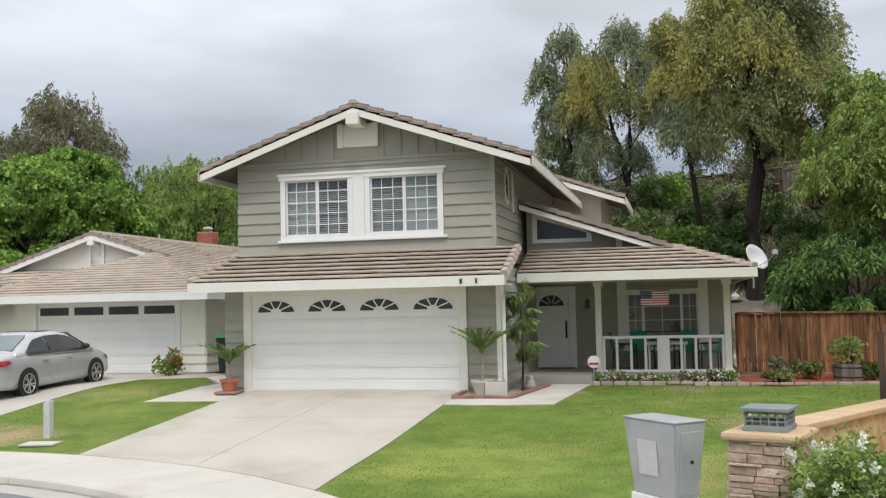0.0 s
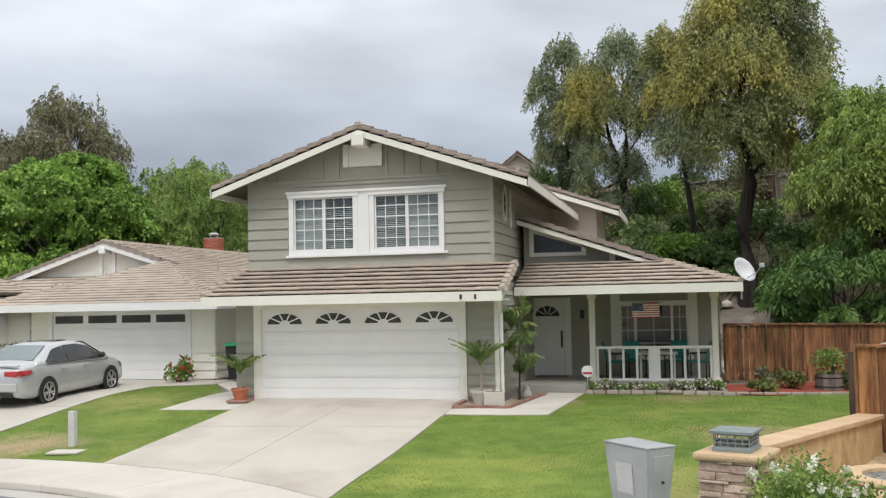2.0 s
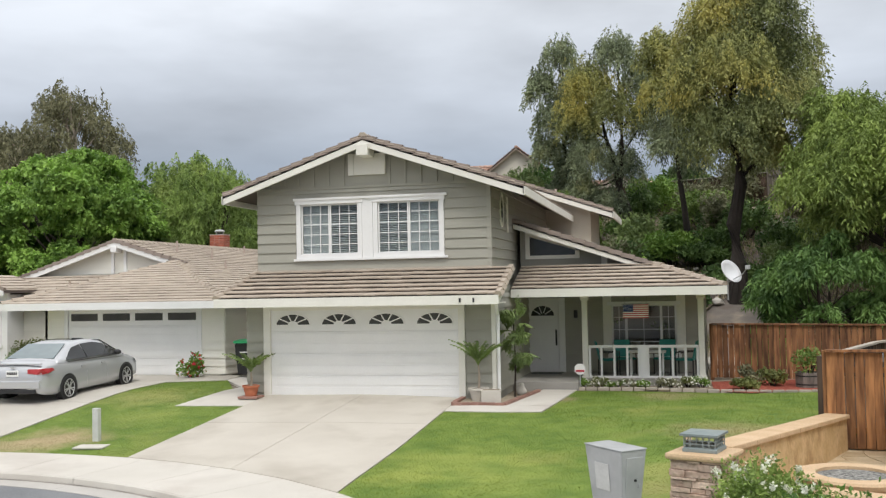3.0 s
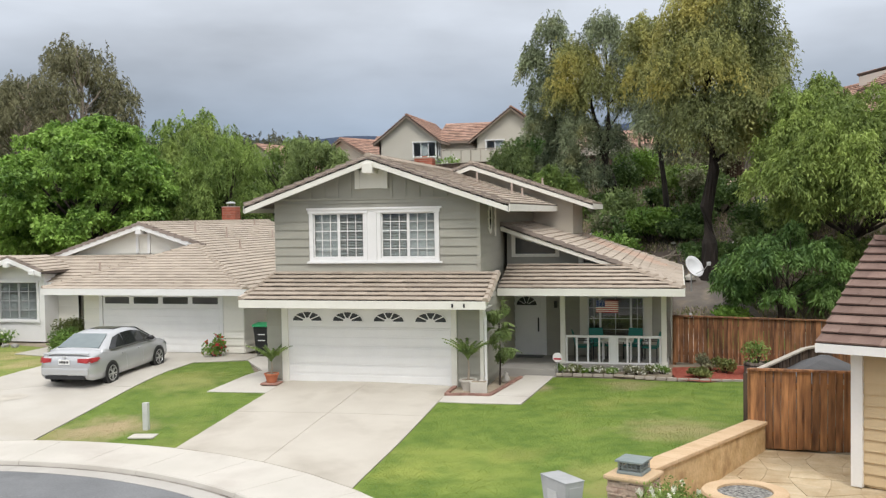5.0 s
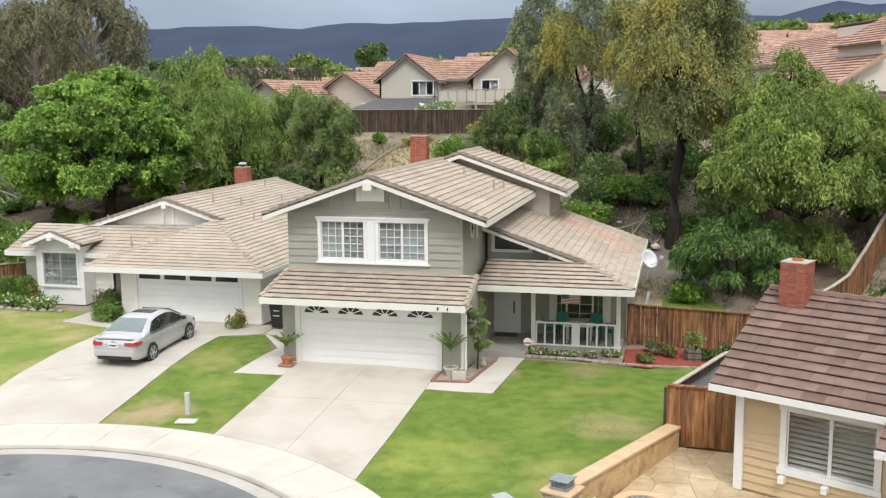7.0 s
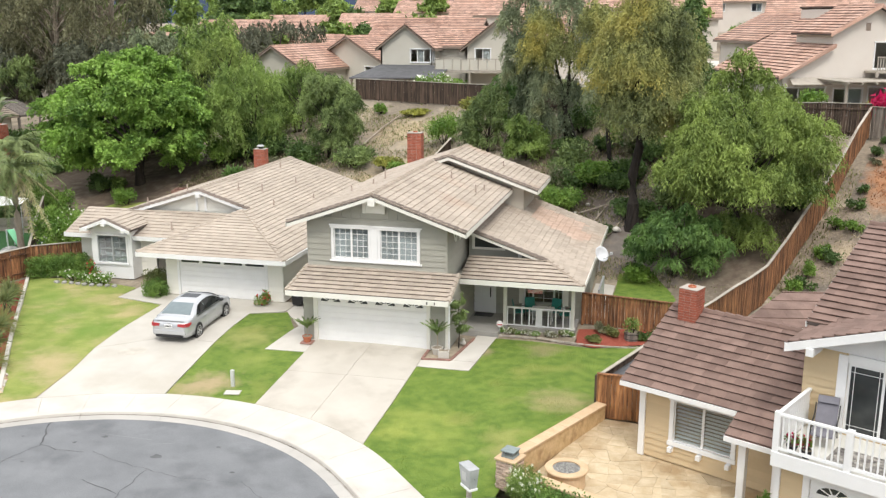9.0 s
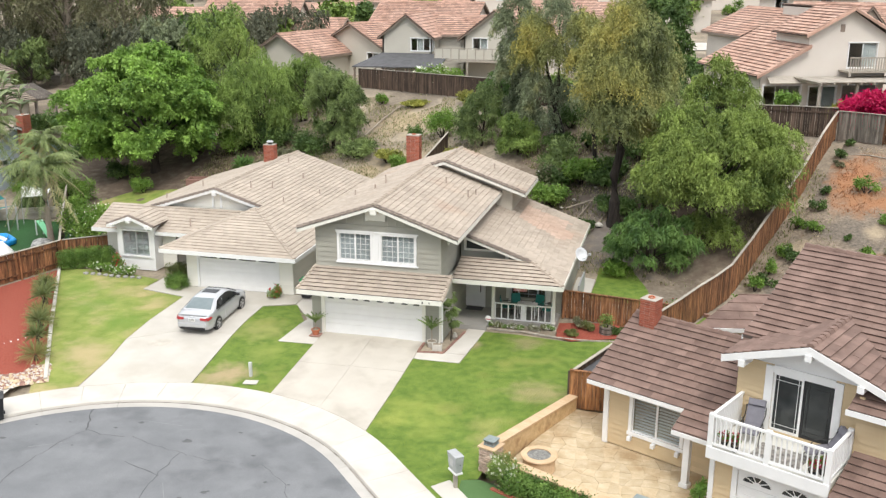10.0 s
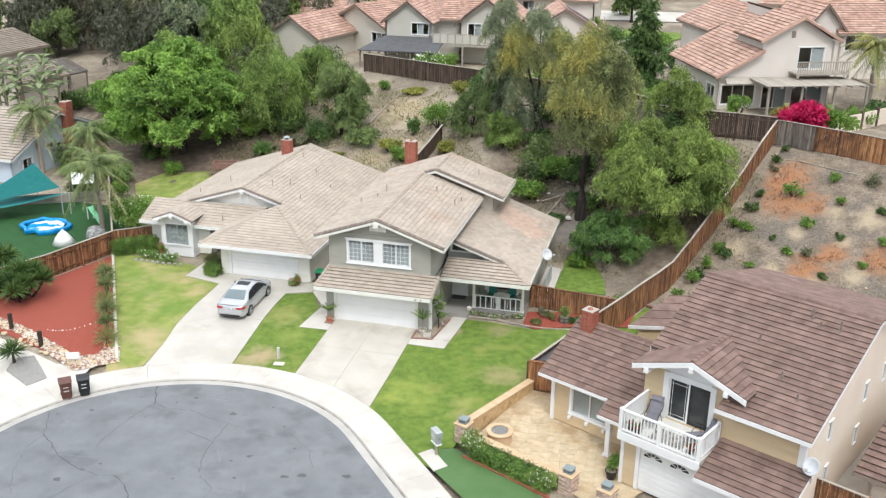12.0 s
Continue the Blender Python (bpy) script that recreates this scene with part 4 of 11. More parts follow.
gable = part("wall", prism(bmesh.new(), [(-3.1, 0.8, 5.15), (3.05, 0.8, 5.15), (3.05, 0.8, 5.27), (0, 0.8, 6.3), (-3.1, 0.8, 5.27)], (0, 0.15, 0)), M_SAGE, house)
for x in [-2.75 + 0.407 * i for i in range(14)]:
    if abs(x + 0.07) > 0.52:
        part("batten", boxed(x - 0.025, x + 0.025, 0.765, 0.797, 5.17, 6.28 - abs(x) * P - 0.04), M_SAGE, gable)
part("trim_board", boxed(-3.1, 3.05, 0.758, 0.797, 5.13, 5.2), M_SAGE, gable)
part("gable_vent_board", boxed(-0.55, 0.41, 0.72, 0.797, 5.45, 5.98, 0.008), M_TRIM, house, "cream board panel under the ridge")
part("gable_vent_post", boxed(-0.56, -0.42, 0.69, 0.719, 5.44, 5.99, 0.006), M_TRIM, house)
part("gable_vent_post", boxed(0.28, 0.42, 0.69, 0.719, 5.44, 5.99, 0.006), M_TRIM, house)
part("ridge_beam", boxed(-0.15, 0.15, 0.12, 0.68, 5.86, 6.14, 0.02), M_TRIM, house, "cream ridge beam end")
SIDE = turned(3.05, 0.8, 90)
up_side = wall(house, SIDE, 10.0, 2.4, 5.2, M_SAGE, [(3.6, 3.8, 3.9, 4.7)])
siding(up_side, SIDE, 10.0, 2.78, 5.15, M_SAGE)
wall(house, turned(-3.1, 14.4, -90), 13.6, 0, 5.2, M_SAGE)
wall(house, turned(4.6, 14.4, 180), 7.7, 0, 5.2, M_STUCCO)

# oval window on the side wall
bm = bmesh.new()
loop = [[bm.verts.new((x, 2.2 + r * 0.24 * math.cos(k * math.tau / 24), 4.55 + r * 0.46 * math.sin(k * math.tau / 24))) for x, r in ((3.02, 1), (3.11, 1), (3.11, 0.78), (3.02, 0.78))] for k in range(24)]
for k in range(24):
    u, v = loop[k], loop[(k + 1) % 24]
    for q in range(4):
        bm.faces.new((u[q], v[q], v[(q + 1) % 4], u[(q + 1) % 4]))
bmesh.ops.recalc_face_normals(bm, faces=bm.faces[:])
oval = part("oval_window", bm, M_TRIM, house, "cream oval window frame")
bm = bmesh.new()
prism(bm, [(3.055, 2.2 + 0.19 * math.cos(k * math.tau / 24), 4.55 + 0.37 * math.sin(k * math.tau / 24)) for k in range(24)], (0.03, 0, 0))
part("pane", bm, M_DARK, oval)
part("corner_board", boxed(2.98, 3.085, 0.76, 0.90, 2.8, 5.18), M_SAGE, house)
part("shutter_board", boxed(3.07, 3.1, 2.95, 3.12, 4.0, 4.95), M_TRIM, house)

for i, (o, bl) in enumerate(zip(UP_WIN, ((1.25, 0.7), (0.8, 1.25)))):
    window(house, FRONT, *o, 3, 5, trim=0.12, blinds=bl, sill=False)
bm = bmesh.new()
box(bm, 2.875, 3.155, -0.058, 0.0, 3.34, 4.87, 0.004)
box(bm, 1.03, 5.09, -0.105, -0.02, 3.30, 3.36, 0.008)
box(bm, 1.03, 5.09, -0.105, -0.02, 4.85, 4.91, 0.008)
bmesh.ops.transform(bm, matrix=FRONT, verts=bm.verts)
part("window_casing", bm, M_WHITE, house, "white casing that joins the upper windows")

# upper roofs: the main gable, and a higher section behind it
rz = 6.33
roof(house, "upper_roof", (0, 0.2, rz, P, 0), [(-3.8, 0.2), (0, 0.2), (0, 14.7), (-3.8, 14.7)], M_TILE, label="weathered tan tile roof slope")
roof(house, "upper_roof", (0, 0.2, rz, -P, 0), [(0, 0.2), (4.0, 0.2), (4.0, 10.75), (0, 10.75)], M_TILE, label="weathered tan tile roof slope")
rr = rz + P * 0.8
roof(house, "rear_roof", (0, 0.2, rz, P, 0), [(0.0, 10.2), (0.8, 10.2), (0.8, 14.7), (0.0, 14.7)], M_TILE)
roof(house, "rear_roof", (0.8, 10.2, rr, -P, 0), [(0.8, 10.2), (5.4, 10.2), (5.4, 14.6), (0.8, 14.6)], M_TILE)
caps(house, (0, 0.2, rz + 0.03), (0, 10.2, rz + 0.03), M_TILE)
caps(house, (0.8, 10.2, rr + 0.03), (0.8, 14.6, rr + 0.03), M_TILE)
for x0, z0, x1, z1, y in ((-3.8, rz - 3.8 * P, 0, rz, 0.2), (4.0, rz - 4.0 * P, 0, rz, 0.2), (5.4, rr - 4.6 * P, 0.8, rr, 10.2), (0.0, rz, 0.8, rr, 10.2)):
    caps(house, (x0, y + 0.08, z0 + 0.02), (x1, y + 0.08, z1 + 0.02), M_CAP, 0.2, 0.34, "verge_tile", 0.1)
    part("bargeboard", prism(bmesh.new(), [(x0, y, z0 - 0.03), (x1, y, z1 - 0.03), (x1, y, z1 - 0.24), (x0, y, z0 - 0.24)], (0, 0.06, 0)), M_TRIM, house)
part("fascia", beam(bmesh.new(), (4.0, 0.2, rz - 4.0 * P - 0.02), (4.0, 10.75, rz - 4.0 * P - 0.02), 0.05, 0.2), M_TRIM, house)
part("fascia", beam(bmesh.new(), (-3.8, 0.2, rz - 3.8 * P - 0.02), (-3.8, 14.6, rz - 3.8 * P - 0.02), 0.05, 0.2), M_TRIM, house)
part("fascia", beam(bmesh.new(), (5.4, 10.2, rr - 4.6 * P - 0.02), (5.4, 14.6, rr - 4.6 * P - 0.02), 0.05, 0.2), M_TRIM, house)
wall(house, turned(4.6, 10.8, 90), 3.6, 2.5, 5.2, M_STUCCO)
part("wall", prism(bmesh.new(), [(0.2, 10.75, 5.0), (4.6, 10.75, 2.5), (4.6, 10.75, rr - 3.8 * P - 0.1), (0.8, 10.75, rr - 0.1), (0.2, 10.75, rz)], (0, 0.1, 0)), M_STUCCO, house)

# garage
GAR = turned(-3.05, 0, 0)
G_OPEN = [(0.61, 5.49, -0.2, 2.12)]
g_wall = wall(house, GAR, 6.3, -0.2, 2.45, M_SAGE, G_OPEN)
siding(g_wall, GAR, 6.3, 0.05, 2.4, M_SAGE, [(0.45, 5.62, 0.0, 2.25)])
wall(house, turned(3.25, 0, 90), 5.3, -0.2, 2.6, M_SAGE)
siding(g_wall, turned(3.25, 0, 90), 5.2, 0.05, 2.4, M_SAGE)
wall(house, turned(-3.05, 0.8, -90), 0.8, -0.2, 2.45, M_SAGE)
part("corner_board", boxed(3.2, 3.3, -0.05, 0.06, 0.03, 2.4), M_TRIM, house)
bm = bmesh.new()
box(bm, -2.58, -2.40, -0.07, 0.1, -0.15, 2.25, 0.006)
box(bm, 2.40, 2.56, -0.07, 0.1, -0.15, 2.25, 0.006)
box(bm, -2.40, 2.40, -0.068, 0.1, 2.06, 2.25, 0.006)
part("garage_door_frame", bm, M_TRIM, house)


def garage_door(parent, x0, x1, y, h, fans, rows_=4, sill=0.02):
    """A sectional door: four ribbed rows, glazed with fans or plain lights along the top."""
    door = part("garage_door", boxed(x0, x1, y + 0.025, y + 0.06, sill, h), M_WHITE, parent, "white sectional garage door")
    ph = (h - sill) / rows_
    for r in range(rows_):
        z0, z1 = sill + r * ph + 0.004, sill + (r + 1) * ph - 0.004
        bm = bmesh.new()
        box(bm, x0 + 0.005, x1 - 0.005, y + 0.004, y + 0.024, z0, z1, 0.004)
        part("door_panel", bm, M_WHITE, door)
        if r < rows_ - 1:
            for za, zb_ in ((z0 + 0.05, z0 + ph * 0.5 - 0.03), (z0 + ph * 0.5 + 0.03, z1 - 0.05)):
                part("panel_rib", box(bmesh.new(), x0 + 0.05, x1 - 0.05, y - 0.004, y + 0.006, za, zb_, 0.009), M_WHITE, door)
    w = (x1 - x0) / 4
    for i in range(4):
        cx, zb = x0 + (i + 0.5) * w, h - ph + 0.17
        bm = bmesh.new()
        if fans:
            rx, rz_ = 0.44, 0.25
            pts = [(cx + rx * math.cos(k * math.pi / 12), y - 0.004, zb + rz_ * math.sin(k * math.pi / 12)) for k in range(13)]
            prism(bm, pts, (0, 0.012, 0))
            light = part("fan_light", bm, M_DARKGLASS, door, "dark fan-shaped light")
            bm = bmesh.new()
            for k in range(12):
                a0, a1 = k * math.pi / 12, (k + 1) * math.pi / 12
                prism(bm, [(cx + (rx + q) * math.cos(a), y - 0.016, zb + (rz_ + q) * math.sin(a)) for q, a in ((0.03, a0), (0.03, a1), (0, a1), (0, a0))], (0, 0.02, 0))
            for a in (36, 72, 108, 144):
                c, s_ = math.cos(radians(a)), math.sin(radians(a))
                beam(bm, (cx + 0.1 * c, y - 0.006, zb + 0.06 * s_), (cx + rx * c, y - 0.006, zb + rz_ * s_), 0.03, 0.016, (0, -1, 0))
            pr = [(cx + 0.13 * math.cos(k * math.pi / 8), y - 0.014, zb + 0.09 * math.sin(k * math.pi / 8)) for k in range(9)]
            prism(bm, pr, (0, 0.012, 0))
            box(bm, cx - rx - 0.03, cx + rx + 0.03, y - 0.016, y + 0.004, zb - 0.03, zb)
            part("fan_bar", bm, M_WHITE, light)
        else:
            box(bm, cx - w * 0.42, cx + w * 0.42, y - 0.002, y + 0.01, h - ph + 0.16, h - 0.12)
            part("light_pane", bm, M_DARKGLASS, door)
    return door


M_DARKGLASS = mat("dark_glazing", (0.03, 0.035, 0.035), (0.05, 0.055, 0.055), 1.5, 0.12, 0.0, 5, spec=0.6)
garage_door(house, -2.42, 2.42, 0.0, 2.08, True, sill=-0.07)

# the tiled pent roof over the garage
gz = 2.37
roof(house, "garage_roof", (0, -1.0, gz, 0, 0.37), [(-3.4, -1.0), (3.55, -1.0), (3.55, 0.79), (-3.12, 0.79)], M_TILE, pieces=True, butt=0.066, label="tan tile pent roof over the garage")
part("fascia", boxed(-3.42, 3.57, -1.06, -1.01, gz - 0.20, gz + 0.01), M_TRIM, house, "cream fascia board")
part("soffit", boxed(-3.38, 3.55, -1.0, 0.0, gz - 0.19, gz - 0.16), M_TRIM, house)
for x, xt in ((-3.4, -3.12), (3.55, 3.55)):
    caps(house, (x, -1.0, gz + 0.03), (xt, 0.79, gz + 0.66 + 0.03), M_TILE, 0.2, 0.34, "verge_tile", 0.1)
    part("bargeboard", prism(bmesh.new(), [(x - 0.02, -1.0, gz - 0.02), (xt - 0.02, 0.79, gz + 0.64), (xt - 0.02, 0.79, gz + 0.48), (x - 0.02, -1.0, gz - 0.19)], (0.04, 0, 0)), M_TRIM, house)
part("flashing", boxed(-3.1, 3.05, 0.74, 0.80, 3.03, 3.09), M_GREYWOOD, house)

# shed roof and porch roof of the right wing
ez = 2.47
roof(house, "shed_roof", (8.58, 2.15, ez, -P, 0), [[(3.1, 3.8), (6.93, 3.8), (6.93, 10.7), (3.1, 10.7)], [(6.93, 3.8), (8.58, 2.15), (8.58, 10.7), (6.93, 10.7)], [(4.6, 10.7), (8.58, 10.7), (8.58, 14.4), (4.6, 14.4)]], M_TILE, patch=(M_PATCH, lambda x, y: y > 9.0 - (x - 7.2) * 0.5 and 5.2 < x < 7.9 + 0.3 * math.sin(y * 2) and y < 12.8), label="tan tile shed roof with a paler replaced patch")
roof(house, "porch_roof", (3.3, 2.15, ez, 0, P), [(3.3, 2.15), (8.58, 2.15), (6.83, 3.9), (3.3, 3.9)], M_TILE, pieces=True, butt=0.066, label="tan tile porch roof")
caps(house, (8.58, 2.15, ez + 0.04), (6.83, 3.9, ez + 1.75 * P + 0.04), M_TILE)
st = ez + (8.58 - 3.1) * P
part("bargeboard", prism(bmesh.new(), [(3.1, 3.8, st - 0.02), (6.9, 3.8, st - 3.8 * P - 0.02), (6.9, 3.8, st - 3.8 * P - 0.2), (3.1, 3.8, st - 0.22)], (0, 0.06, 0)), M_TRIM, house)
caps(house, (7.0, 3.86, st - 3.9 * P + 0.02), (3.1, 3.86, st + 0.02), M_CAP, 0.2, 0.34, "verge_tile", 0.1)
part("fascia", boxed(3.3, 8.62, 2.07, 2.12, ez - 0.2, ez + 0.01), M_TRIM, house)
part("fascia", boxed(8.58, 8.63, 2.12, 14.4, ez - 0.2, ez + 0.01), M_TRIM, house)
part("soffit", boxed(3.3, 8.56, 2.12, 5.2, ez - 0.2, ez - 0.16), M_TRIM, house)
part("wall", prism(bmesh.new(), [(3.2, 4.35, 2.6), (6.9, 4.35, 2.6), (6.9, 4.35, 2.95), (3.2, 4.35, st - 0.2)], (0, 0.12, 0)), M_SAGE, house)
bm = bmesh.new()
for q in (((3.35, 3.3), (4.85, 3.3), (4.85, 3.4), (3.35, 3.4)), ((3.35, 3.4), (3.47, 3.4), (3.47, 3.92), (3.35, 3.96)), ((4.73, 3.4), (4.85, 3.4), (4.85, 3.56), (4.73, 3.6)), ((3.35, 3.96), (4.85, 3.5), (4.85, 3.6), (3.35, 4.06))):
    prism(bm, [(x, 4.30, z) for x, z in q], (0, 0.05, 0))
trap = part("clerestory_window", bm, M_TRIM, house, "cream-framed sloping clerestory window")
part("pane", prism(bmesh.new(), [(3.47, 4.335, 3.4), (4.73, 4.335, 3.4), (4.73, 4.335, 3.55), (3.47, 4.335, 3.93)], (0, 0.01, 0)), M_DARKGLASS, trap)
part("gable_post", boxed(5.45, 5.6, 4.24, 4.34, 3.0, 3.42), M_TRIM, house)

M_PORCH = mat("grey_porch_concrete", (0.30, 0.29, 0.27), (0.36, 0.345, 0.32), 0.8, 0.85, 0.15, 60)
# porch: floor, walls, door, window, posts and railing
bm = bmesh.new()
box(bm, 3.27, 8.15, 3.42, 5.3, -0.25, 0.09, 0.01)
box(bm, 3.27, 4.93, 2.4, 3.42, -0.25, 0.088, 0.01)
part("porch_floor", bm, M_PORCH, house, "grey concrete porch floor")
POR = turned(3.25, 5.2, 0)
p_wall = wall(house, POR, 4.95, 0.05, 2.35, M_SAGE, [(-0.02, 0.9, 0.05, 2.1), (2.38, 4.13, 0.76, 1.97)])
siding(p_wall, POR, 4.95, 0.1, 2.3, M_SAGE, [(-0.2, 1.06, 0.1, 2.22), (2.15, 4.40, 0.62, 2.3)])
wall(house, turned(8.2, 5.2, 90), 9.2, 0, 2.5, M_SAGE)
wall(house, turned(8.2, 14.4, 180), 3.7, 0, 2.5, M_SAGE)
bm = bmesh.new()
for q in ((-0.2, -0.03, 0.05, 2.2), (0.88, 1.06, 0.05, 2.2), (-0.03, 0.88, 2.08, 2.2)):
    box(bm, 3.25 + q[0], 3.25 + q[1], 5.13, 5.25, q[2], q[3], 0.006)
part("door_frame", bm, M_WHITE, house)
DX, DZ = -0.145, -0.06
door = part("front_door", boxed(3.36 + DX, 4.26 + DX, 5.2, 5.24, 0.07, 2.15 + DZ), M_WHITE, house, "white panelled front door with a fan light")
for x0, x1, z0, z1 in ((3.45, 3.76, 0.25, 0.75), (3.86, 4.17, 0.25, 0.75), (3.45, 3.76, 0.9, 1.65), (3.86, 4.17, 0.9, 1.65)):
    part("door_panel", boxed(x0 + DX, x1 + DX, 5.188, 5.2, z0 + DZ, z1 + DZ, 0.005), M_WHITE, door)
bm = bmesh.new()
prism(bm, [(3.81 + DX + 0.33 * math.cos(k * math.pi / 12), 5.19, 1.76 + DZ + 0.28 * math.sin(k * math.pi / 12)) for k in range(13)], (0, 0.01, 0))
fan = part("fan_light", bm, M_DARKGLASS, door)
bm = bmesh.new()
for a in (36, 72, 108, 144):
    beam(bm, (3.81 + DX + 0.08 * math.cos(radians(a)), 5.186, 1.76 + DZ + 0.07 * math.sin(radians(a))), (3.81 + DX + 0.33 * math.cos(radians(a)), 5.186, 1.76 + DZ + 0.28 * math.sin(radians(a))), 0.02, 0.012, (0, -1, 0))
part("fan_bar", bm, M_WHITE, fan)
bm = bmesh.new()
tube(bm, [(4.19 + DX, 5.17, 0.9), (4.19 + DX, 5.13, 0.95), (4.19 + DX, 5.13, 1.12), (4.19 + DX, 5.17, 1.17)], [0.014] * 4)
box(bm, 4.165 + DX, 4.215 + DX, 5.175, 5.2, 0.85, 1.3, 0.006)
part("door_handle", bm, M_BLACK, door, "black door handle and lock")
window(house, POR, 2.38, 4.13, 0.6, 1.97, 2, 4, trim=0.1, blinds=(0,), splits=(0.0, 0.39, 1.35, 1.75))
for x in (5.38, 7.40):
    part("window_shutter", boxed(x, x + 0.24, 5.14, 5.196, 0.66, 2.28, 0.006), M_TRIM, house)
tagged(part("door_mat", boxed(3.4, 4.25, 4.55, 5.1, 0.092, 0.105, 0.004), M_BLACK, None), "black rubber mat before the front door", "mat")


def porch_post(x, y):
    bm = bmesh.new()
    box(bm, x - 0.075, x + 0.075, y - 0.075, y + 0.075, -0.12, 2.3, 0.012)
    box(bm, x - 0.1, x + 0.1, y - 0.1, y + 0.1, -0.12, 0.16, 0.012)
    box(bm, x - 0.11, x + 0.11, y - 0.11, y + 0.11, 2.15, 2.28, 0.012)
    return part("porch_post", bm, M_TRIM, house)


porch_post(5.02, 3.62)
porch_post(8.02, 3.62)
bm = bmesh.new()
box(bm, 6.45, 6.62, 3.56, 3.68, 0.02, 0.95, 0.008)
part("railing_post", bm, M_WHITE, house)
for a, b in ((5.10, 6.45), (6.62, 7.94)):
    rail = part("porch_railing", boxed(a, b, 3.585, 3.655, 0.88, 0.95, 0.008), M_WHITE, house, "white porch railing")
    part("bottom_rail", boxed(a, b, 3.59, 3.65, 0.08, 0.14, 0.006), M_WHITE, rail)
    for k in range(1, 4):
        x = a + (b - a) * k / 4
        part("baluster", boxed(x - 0.03, x + 0.03, 3.6, 3.64, 0.14, 0.88), M_WHITE, rail)
    part("baluster", boxed(a, a + 0.06, 3.6, 3.64, 0.14, 0.88), M_WHITE, rail)
    part("baluster", boxed(b - 0.06, b, 3.6, 3.64, 0.14, 0.88), M_WHITE, rail)


def chimney(parent, x, y, z0, z1, wx, wy, cap=0.035, pieces=False, cowl=False):
    """A brick chimney: mortar core, each brick a piece, concrete cap."""
    c = part("chimney", boxed(x - wx / 2 + 0.012, x + wx / 2 - 0.012, y - wy / 2 + 0.012, y + wy / 2 - 0.012, z0, z1), M_MORTAR, parent, "red brick chimney")
    rng = random.Random(int(x * 100))
    h, ln = 0.085, 0.235
    z, r = z0, 0
    rest = bmesh.new()
    while z < z1 - 0.03:
        for ax in (0, 1):
            w = (wx, wy)[ax]
            n = max(1, round(w / ln))
            q = w / n
            for sgn in (-1, 1):
                for i in range(n):
                    a = -w / 2 + i * q + 0.006
                    b = a + q - 0.012
                    off = ((wy, wx)[ax]) / 2
                    if ax == 0:
                        dims = (x + a, x + b, y + sgn * off - (0 if sgn < 0 else 0.05), y + sgn * off + (0.05 if sgn < 0 else 0))
                    else:
                        dims = (x + sgn * off - (0 if sgn < 0 else 0.05), x + sgn * off + (0.05 if sgn < 0 else 0), y + a + 0.05 * (i == 0), y + b - 0.05 * (i == n - 1))
                    if pieces:
                        part("brick", boxed(*dims, z + 0.006, min(z + h - 0.006, z1)), M_BRICK, c)
                    else:
                        box(rest, *dims, z + 0.006, min(z + h - 0.006, z1))
        z += h
        r += 1
    if pieces:
        rest.free()
    else:
        tagged(part("brickwork", rest, M_BRICK, c), kind="stuff")
    part("chimney_cap", boxed(x - wx / 2 - 0.008, x + wx / 2 + 0.008, y - wy / 2 - 0.008, y + wy / 2 + 0.008, z1, z1 + cap, 0.012), M_MORTAR, c, "thin pale mortar cap")
    part("flue", lathe(bmesh.new(), [(0.13, z1), (0.13, z1 + cap + 0.05), (0.10, z1 + cap + 0.05), (0.10, z1)], 14), M_BLACK if cowl else M_TERRA, c).matrix_local = pose(x, y, 0)
    if cowl:
        part("cowl", lathe(bmesh.new(), [(0.22, z1 + 0.16), (0.25, z1 + 0.20), (0.16, z1 + 0.27), (0.001, z1 + 0.29)], 16), M_GALV, c, "round grey metal cowl").matrix_local = pose(x, y, 0)
        for k in range(3):
            part("cowl_leg", boxed(-0.012, 0.012, -0.012, 0.012, z1 + cap, z1 + 0.18), M_GALV, c).matrix_local = pose(x + 0.18 * math.cos(k * 2.09), y + 0.18 * math.sin(k * 2.09), 0)
    return c


chimney(house, -2.25, 14.9, 5.0, 7.15, 0.8, 0.6)


M_PIPE = mat("faded_vent_pipe", (0.38, 0.30, 0.25), (0.46, 0.38, 0.33), 3, 0.7, 0.1, 30)


def vent_pipe(parent, x, y, z, h=0.45, r=0.038, material=None):
    bm = bmesh.new()
    tube(bm, [(x, y, z - 0.1), (x, y, z + h)], [r, r], 8)
    lathe(bm, [(r * 2.2, -0.02), (r * 1.3, 0.08)], 8, (x, y, z))
    part("vent_pipe", bm, material or M_PIPE, parent)


for x, y, h in ((-1.6, 7.2, 0.5), (-1.9, 6.3, 0.25), (1.5, 8.0, 0.35), (2.9, 7.1, 0.4), (3.1, 8.1, 0.3), (-2.9, 6.0, 0.3)):
    vent_pipe(house, x, y, rz - abs(x) * P, h)
vent_pipe(house, 3.2, 12.6, rr - 2.4 * P, 0.3)

# ---- the single-storey cream house next door ----
cream = thing("house", pose(0, 0, 0), "single-storey cream lap-sided house with a tan tile roof", "house")
Q = 0.315
nz = 4.5
RX = -12.65
c_eave = 2.28
roof(cream, "main_roof", (RX, 9.0, nz, -Q, 0), [[(RX, 9.0), (-9.75, 9.0), (-9.75, 21.6), (RX, 21.6)], [(-9.75, 8.35), (-5.5, 3.7), (-5.5, 21.6), (-9.75, 21.6)]], M_TILE2, label="tan tile roof slope")
